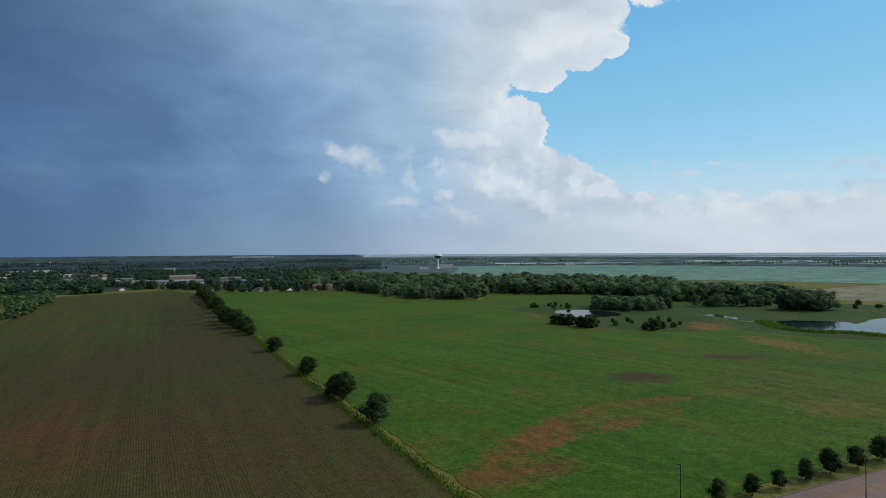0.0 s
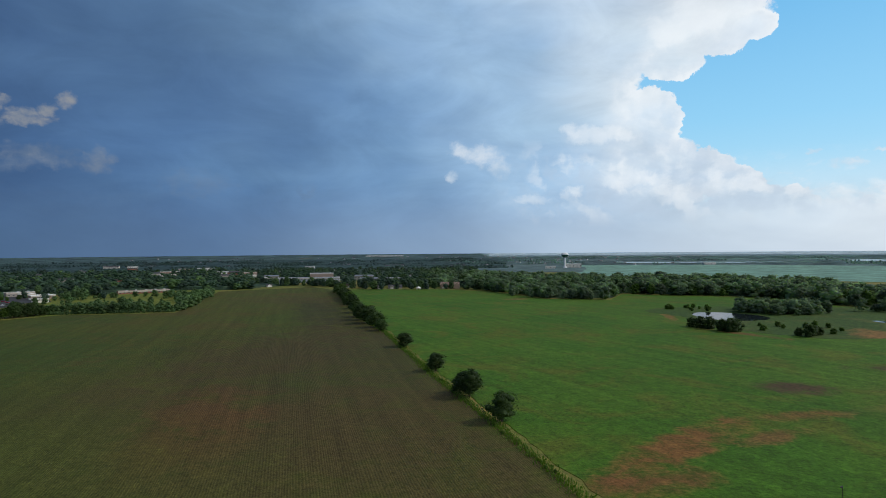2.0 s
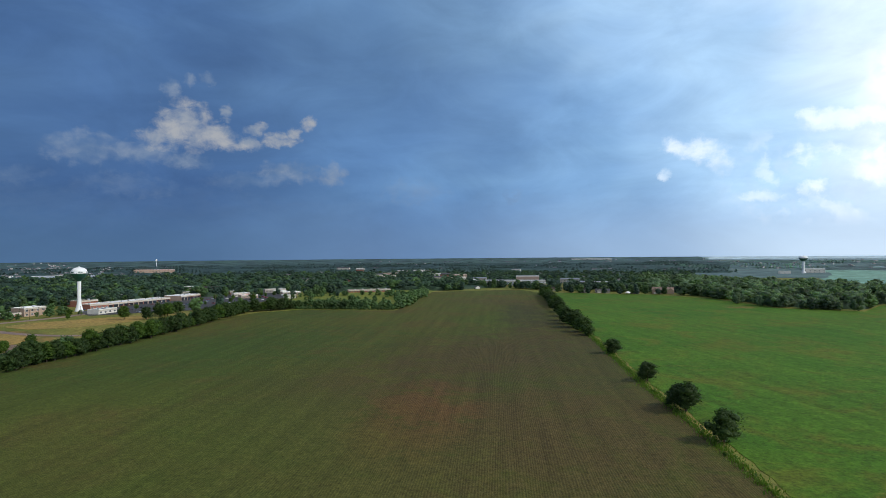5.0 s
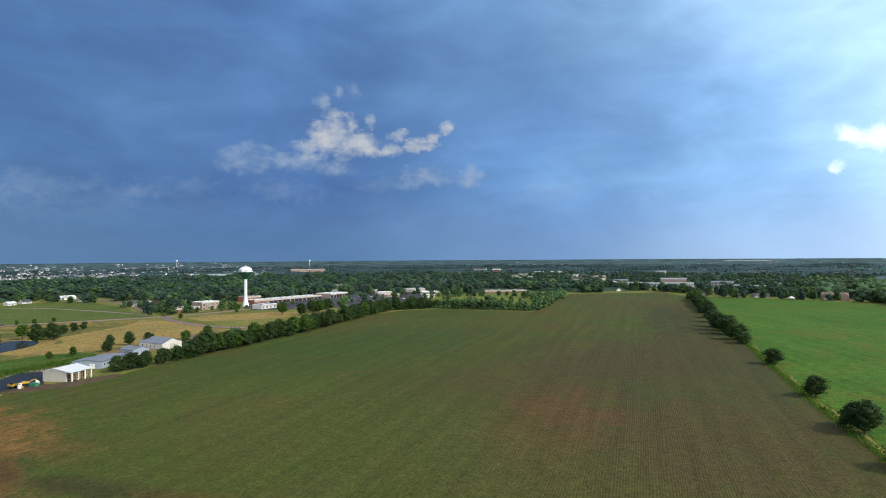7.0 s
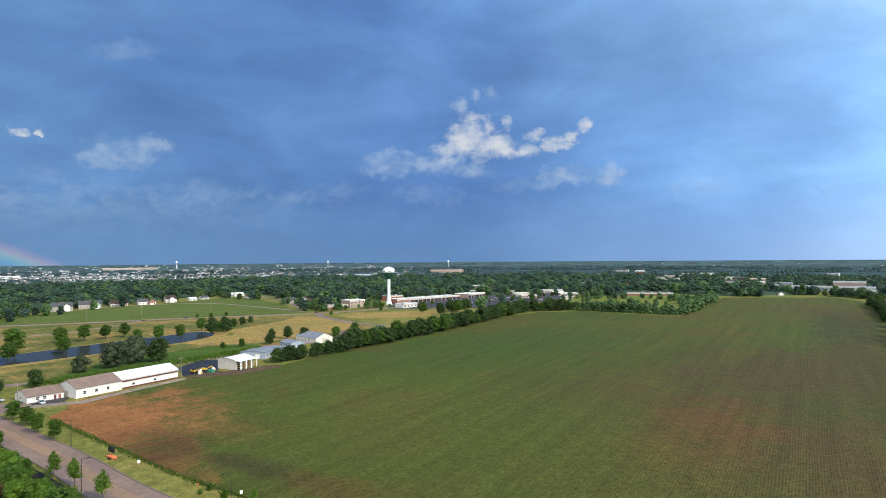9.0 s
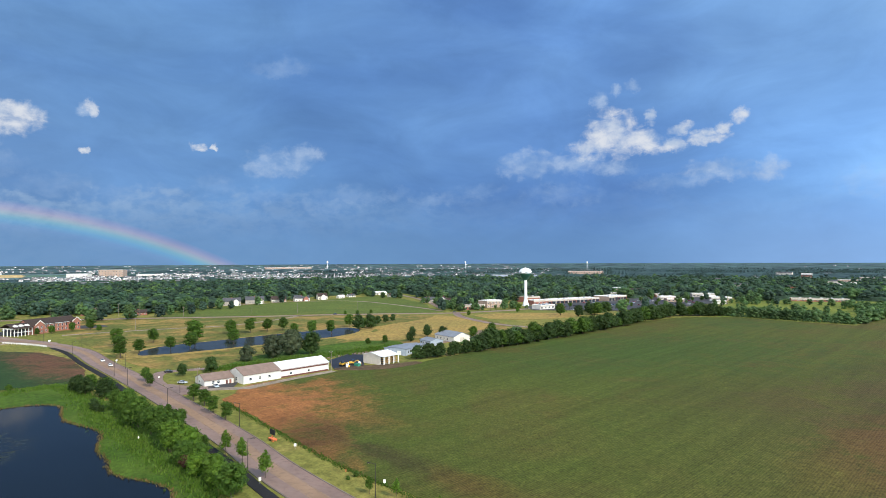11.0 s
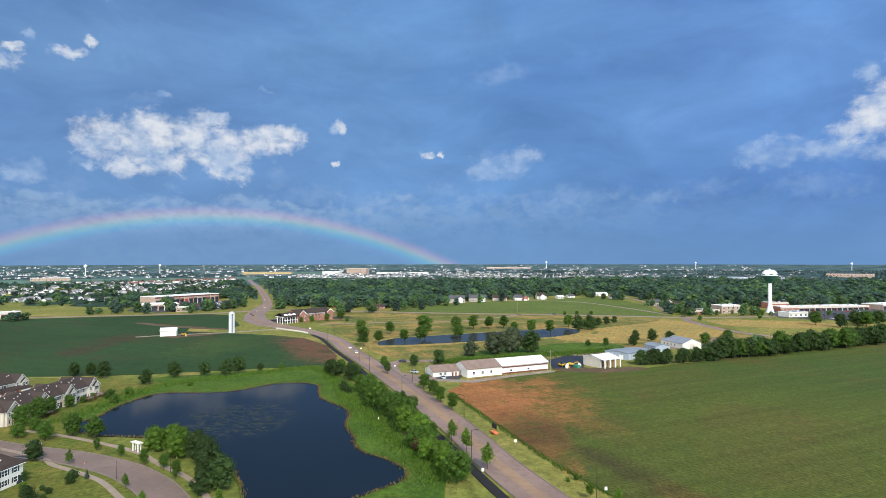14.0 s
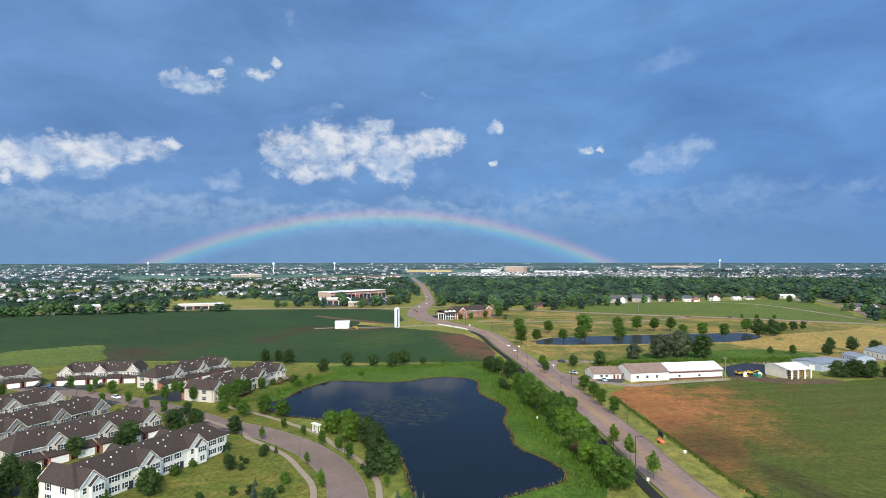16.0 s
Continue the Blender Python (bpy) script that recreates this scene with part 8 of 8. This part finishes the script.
def scatter_houses(n, a0, a1, r0, r1, seed, s0=0.65, s1=0.9, power=1.0):
    rg = random.Random(seed)
    out = []
    while len(out) < n:
        a, r = rg.uniform(a0, a1), r0 + (r1 - r0) * rg.random() ** power
        x, y = polar(a, r)
        if clear_of(x, y) and noise.noise((x * 0.004, y * 0.004, seed)) > -0.25:
            out.append((x, y, rg.uniform(s0, s1)))
    return out


district("housing_district", scatter_houses(420, 112, 152, 1010, 1900, 11, 0.65, 0.9), "pale suburban houses among trees", 11)
district("housing_district", scatter_houses(560, 72, 106, 1750, 2500, 12, 0.7, 0.95), "pale suburban houses beyond the woods", 12)
district("housing_district", scatter_houses(900, 60, 152, 2100, 3400, 13, 0.65, 0.9), "far pale suburban houses", 13)
district("housing_district", scatter_houses(380, 64, 152, 3300, 4500, 14, 0.6, 0.85), "tiny houses near the horizon", 14)
district("housing_district", scatter_houses(110, 8, 62, 1050, 2300, 15), "pale town houses between trees", 15)
district("housing_district", scatter_houses(120, -10, 40, 2300, 4000, 16), "far pale houses among trees", 16)
rg = random.Random(21)
district("townhouse_estate", [(x, y, rg.uniform(0.9, 1.15)) for a, b in (((-1480, -850), (-1840, -715)), ((-1510, -900), (-1800, -790))) for x, y in along(a, b, 20, 6, rg)], "tan townhouses with brown roofs by the far road", 21, M_BROWNROOF)


# ---- street furniture, vehicles and small things ----
def lamp_meshes():
    bm = bmesh.new()
    turned(bm, [(0.16, -0.2), (0.14, 0.3), (0.10, 2.0), (0.07, 8.6)], 8)
    pole = bm_mesh("pole", bm, M_POLE)
    bm = bmesh.new()
    beam(bm, (0, 0, 8.4), (1.5, 0, 8.75), 0.09)
    arm = bm_mesh("arm", bm, M_POLE)
    bm = bmesh.new()
    box(bm, 1.3, -0.17, 8.66, 2.1, 0.17, 8.86)
    head = bm_mesh("head", bm, M_POLE)
    bm = bmesh.new()
    box(bm, 1.4, -0.12, 8.63, 2.0, 0.12, 8.66)
    return pole, arm, head, bm_mesh("lens", bm, M_TRIM)


LAMP = lamp_meshes()


def street_lamp(x, y, turn, s=1.0):
    ob = base("street_lamp", x, y, turn, "tall dark bronze street lamp with single arm", "street lamp", "road lamps")
    ob.scale = (s, s, s)
    shared("pole", LAMP[0], ob), shared("arm", LAMP[1], ob)
    h = shared("head", LAMP[2], ob)
    shared("lens", LAMP[3], h)


for x, y, turn in ((-228, -1, -110), (-182, 1.5, 70), (-149, 32, -110), (-295, -27, -110), (-323, -53, 70), (-352, -64, 70), (-372, -62, -110), (-481, -108, -110), (-266, -29, 70),
                   (-440, -104, 70), (-520, -142, -110), (57, 143, -120), (101, 142, 60), (-95, 57, -110), (20, 90, 60)):
    street_lamp(x, y, turn)
for x, y, turn in ((-640, 380, 20), (-655, 430, 200), (-668, 480, 20), (-690, 400, 110), (-700, 450, 290), (-645, 500, 70), (-680, 540, 160), (-620, 440, 20), (-612, 360, 110), (-705, 520, 20), (-660, 250, 60), (-652, 280, 240)):
    street_lamp(x, y, turn, 1.15)
for x, y, turn in ((-201, -232, 0), (-198, -179, 180), (-172.5, -126, 180), (-160, -96, 30), (-166, -84, 210)):
    street_lamp(x, y, turn, 0.62)


def utility_pole(x, y, h, turn, group="utility poles"):
    ob = base("utility_pole", x, y, turn, "grey wooden utility pole with crossarm", "utility pole", group)
    bm = bmesh.new()
    turned(bm, [(0.2, -0.3), (0.17, h * 0.5), (0.13, h)], 8)
    part("pole", bm, M_WOODPOLE, ob)
    bm = bmesh.new()
    box(bm, -1.2, -0.08, h - 0.9, 1.2, 0.08, h - 0.7)
    part("crossarm", bm, M_WOODPOLE, ob)
    for u in (-1.0, 0.0, 1.0):
        bm = bmesh.new()
        turned(bm, [(0.06, h - 0.7), (0.08, h - 0.6), (0.04, h - 0.45)], 6, u)
        part("insulator", bm, M_TRIM, ob)


for x, y, h in ((-299, -20, 11), (-328, 46, 11), (-735, -130, 14), (-730, -108, 14), (-712, 10, 12), (-705, 60, 12), (-676, 125, 12), (-690, -60, 12), (-672, 262, 11), (-668, 295, 11), (-640, 322, 11),
                (-735, -195, 13), (-620, 395, 11), (-628, 455, 11), (-585, -90, 10), (-660, 500, 12), (-668, 560, 12)):
    utility_pole(x, y, h, random.Random(int(x)).uniform(0, 180))


def car_meshes(mat):
    bm = bmesh.new()
    prof = [(-2.25, 0.35), (-2.25, 0.75), (-2.0, 0.95), (-1.3, 1.0), (1.1, 0.98), (2.0, 0.82), (2.25, 0.62), (2.25, 0.35)]
    a = [bm.verts.new((x, -0.88, z)) for x, z in prof]
    b = [bm.verts.new((x, 0.88, z)) for x, z in prof]
    bm.faces.new(a), bm.faces.new(b[::-1])
    for i in range(len(prof)):
        j = (i + 1) % len(prof)
        bm.faces.new((a[i], b[i], b[j], a[j]))
    cab = [(-1.75, 0.97), (-1.25, 1.45), (0.35, 1.48), (1.1, 0.97)]
    roof_in = 0.14
    cl = [bm.verts.new((x, -0.82 + (roof_in if z > 1.2 else 0), z)) for x, z in cab]
    cr = [bm.verts.new((x, 0.82 - (roof_in if z > 1.2 else 0), z)) for x, z in cab]
    bm.faces.new((cl[1], cl[2], cr[2], cr[1]))
    body = bm_mesh("body", bm, mat)
    bm = bmesh.new()
    cl = [bm.verts.new((x, -0.81 + (roof_in if z > 1.2 else 0), z)) for x, z in cab]
    cr = [bm.verts.new((x, 0.81 - (roof_in if z > 1.2 else 0), z)) for x, z in cab]
    bm.faces.new(cl), bm.faces.new(cr[::-1]), bm.faces.new((cl[0], cl[1], cr[1], cr[0])), bm.faces.new((cl[2], cl[3], cr[3], cr[2]))
    return body, bm_mesh("windows", bm, M_GLASS)


bm = bmesh.new()
turned(bm, [(0.2, -0.11), (0.33, -0.11), (0.33, 0.11), (0.2, 0.11)], 14)
WHEEL = bm_mesh("wheel", bm, M_RUBBER)
CARS = [car_meshes(m) for m in M_CAR]
COLOURS = ("white", "silver", "black", "dark red", "dark blue")


def car(x, y, turn, c, where, z=0.16):
    ob = base("car", x, y, turn, COLOURS[c] + " parked car " + where, "car", "cars", z)
    shared("body", CARS[c][0], ob), shared("windows", CARS[c][1], ob)
    for wx in (-1.4, 1.4):
        for wy in (-0.82, 0.82):
            shared("wheel", WHEEL, ob, pose(wx, wy, 0.33, 90))


car(-203, -212, 75, 0, "on the estate street")
car(-188.5, -140.5, 68, 1, "at the street's edge")
car(-150, -152, 70, 1, "in the townhouse court")
for x, y, t, c in ((-213, -262, 30, 4), (-216, -255, 30, 2), (-212, -268, 30, 2), (-221, -240, 30, 2), (-240, -196, 80, 2)):
    car(x, y, t, c, "on a townhouse drive")
car(-303, -12, 20, 1, "in front of the workshop")
car(-352, -38, 85, 2, "on the lane")
car(-318, -28, 60, 1, "beside the low office")
car(-344, 44, 60, 2, "in the workshop yard")
for x, y, t, c in ((-640, -233, 200, 2), (-655, -241, 200, 2), (-700, -251, 20, 0), (-760, -262, 15, 0), (-668, 98, 95, 2), (-646, 232, 70, 2), (-385, -72, 20, 0), (-405, -80, 20, 0), (-900, -310, 20, 0)):
    car(x, y, t, c, "on the road")
lot = random.Random(8)
for i in range(52):
    car(lot.uniform(-735, -625), lot.uniform(360, 620), lot.choice((10, 100, 190)), lot.randrange(5), "in the shopping strip car park")
for i in range(40):
    car(lot.uniform(-870, -720), lot.uniform(-372, -310), lot.choice((60, 150)), lot.randrange(5), "in the store car park")
for i in range(12):
    car(lot.uniform(-632, -588), lot.uniform(-196, -176), lot.choice((40, 130)), lot.randrange(5), "behind the brick building")


# white garden arbour
arbour = base("arbour", -184, -104, 62, "white timber arbour beside the pond walk", "arbour", z=0.1)
for px in (-1.3, 1.3):
    for py in (-0.45, 0.45):
        bm = bmesh.new()
        box(bm, px - 0.15, py - 0.15, -0.2, px + 0.15, py + 0.15, 2.7)
        part("post", bm, M_TRIM, arbour)
for k in range(9):
    bm = bmesh.new()
    box(bm, -2.2 + 0.52 * k, -0.9, 2.86, -2.0 + 0.52 * k, 0.9, 3.0)
    part("rafter", bm, M_TRIM, arbour)
for py in (-0.45, 0.45):
    bm = bmesh.new()
    box(bm, -2.3, py - 0.08, 2.66, 2.3, py + 0.08, 2.86)
    part("beam", bm, M_TRIM, arbour)

# white fence on the bend of the road
fence = base("fence", 0, 0, 0, "low white post and rail fence on the bend", "fence")
line = spline([(-519, -168), (-511, -158), (-503, -148), (-495, -139), (-486, -131)], step=5)
for p in line:
    bm = bmesh.new()
    box(bm, p[0] - 0.1, p[1] - 0.1, -0.2, p[0] + 0.1, p[1] + 0.1, 1.35)
    part("post", bm, M_TRIM, fence)
for z in (0.45, 0.8, 1.15):
    part("rail", ribbon_bm(line, 0.06, 0.06, z, z + 0.2), M_TRIM, fence)

# trailer-mounted message board on the verge
board = base("sign_trailer", -207, 9.5, 25, "orange road sign trailer with dark board", "sign trailer", z=0.1)
bm = bmesh.new()
box(bm, -1.6, -0.7, 0.5, 1.6, 0.7, 0.9)
beam(bm, (1.6, 0, 0.6), (3.0, 0, 0.5), 0.14)
part("chassis", bm, M_ORANGE, board)
bm = bmesh.new()
beam(bm, (0, 0, 0.9), (0, 0, 2.2), 0.2)
part("mast", bm, M_ORANGE, board)
bm = bmesh.new()
box(bm, -1.7, -0.12, 2.0, 1.7, 0.12, 3.7)
part("panel", bm, M_RUBBER, board, "dark message panel")
for wy in (-0.8, 0.8):
    shared("wheel", WHEEL, board, pose(0, wy, 0.33, 90))
for sx in (-1.5, 1.5):
    bm = bmesh.new()
    beam(bm, (sx, -0.9, 0.0), (sx, 0.9, 0.5), 0.12)
    part("outrigger", bm, M_ORANGE, board)


def small_sign(x, y, turn, h, w_, mat, label):
    ob = base("road_sign", x, y, turn, label, "sign", z=0.05)
    bm = bmesh.new()
    box(bm, -0.04, -0.04, -0.2, 0.04, 0.04, h)
    part("post", bm, M_STEEL, ob)
    bm = bmesh.new()
    box(bm, -w_ / 2, -0.08, h - 0.9, w_ / 2, -0.04, h)
    part("plate", bm, mat, ob)


for x, y, h, w_ in ((-196, 16, 1.6, 0.8), (-168, 4.5, 1.8, 0.7), (-397, -71, 2.0, 0.9), (-222, -33, 1.6, 0.4), (-330, -40, 2.2, 0.8), (-512, -136, 2.0, 1.6), (-156, 36, 1.6, 0.7)):
    small_sign(x, y, math.degrees(math.atan2(y, x)) - 90, h, w_, M_TRIM, "small white sign on a post")
for x, y in ((-170, 28), (-172, -113)):
    ob = base("marker_post", x, y, 0, "short red marker post in the grass", "marker", z=0.05)
    bm = bmesh.new()
    turned(bm, [(0.12, -0.2), (0.13, 0.4), (0.08, 0.6)], 8)
    part("post", bm, M_ORANGE, ob)


# yellow machines and bins beside the sheds
def digger(x, y, turn):
    ob = base("digger", x, y, turn, "yellow excavator parked beside the yard", "excavator", z=0.15)
    for s in (-1, 1):
        bm = bmesh.new()
        turned(bm, [(0.45, 0), (0.5, 0.1), (0.5, 0.5), (0.45, 0.6)], 12)
        bmesh.ops.scale(bm, vec=(3.6, 1, 1), verts=bm.verts)
        tr = part("track", bm, M_RUBBER, ob)
        tr.matrix_basis = pose(0, s * 1.1 + 0.3, 0.5, 90)
    bm = bmesh.new()
    box(bm, -1.9, -1.2, 1.0, 1.2, 1.2, 1.9)
    part("body", bm, M_YELLOW, ob)
    bm = bmesh.new()
    box(bm, 0.0, -1.2, 1.9, 1.3, 0.0, 3.0)
    part("cab", bm, M_GLASS, ob)
    bm = bmesh.new()
    beam(bm, (1.2, 0.4, 1.6), (3.4, 0.4, 2.5), 0.4)
    part("boom", bm, M_YELLOW, ob)
    bm = bmesh.new()
    beam(bm, (3.4, 0.4, 2.5), (4.9, 0.4, 1.0), 0.32)
    part("stick", bm, M_YELLOW, ob)
    bm = bmesh.new()
    box(bm, 4.4, -0.2, 0.0, 5.3, 1.0, 1.0)
    part("bucket", bm, M_YELLOW, ob)


digger(-339, 54, 30), digger(-342, 60, 80), digger(-470, -228, 40)
bin_ob = base("skip", -337, 62, 30, "green steel skip beside the yard", "skip", z=0.15)
bm = bmesh.new()
box(bm, -1.8, -1.0, 0.0, 1.8, 1.0, 1.5)
part("body", bm, plain_mat("green_steel", (0.04, 0.22, 0.13), 0.5), bin_ob)
for x, y in ((-340, 57), (-335, 56), (-341, 64)):
    tank = base("tank", x, y, 20, "white plastic tank beside the yard", "tank", z=0.15)
    bm = bmesh.new()
    turned(bm, [(0.8, 0), (0.85, 0.2), (0.85, 1.5), (0.4, 1.8)], 12)
    part("body", bm, M_TRIM, tank)
# wooden decks behind the pond-side townhouses
for x, y in ((-258, -161.5), (-249, -162), (-224, -163), (-213, -164)):
    deck_ob = base("deck", x, y, 178, "reddish timber deck with stair behind a townhouse", "deck", "garden decks")
    bm = bmesh.new()
    box(bm, -2.2, -1.6, 1.5, 2.2, 1.8, 1.7)
    part("platform", bm, M_SHINGLE_TAN, deck_ob)
    for px in (-2.1, 2.1):
        for py in (-1.5, 1.6):
            bm = bmesh.new()
            beam(bm, (px, py, -0.2), (px, py, 2.7), 0.16)
            part("post", bm, M_DARKRED, deck_ob)
    for z in (2.1, 2.6):
        bm = bmesh.new()
        beam(bm, (-2.1, -1.5, z), (2.1, -1.5, z), 0.12)
        part("rail", bm, M_DARKRED, deck_ob)
    bm = bmesh.new()
    for st in range(7):
        box(bm, 2.2 + 0.28 * st, -1.4, 1.45 - 0.21 * st, 2.5 + 0.28 * st, -0.3, 1.55 - 0.21 * st)
    part("stair", bm, M_DARKRED, deck_ob)
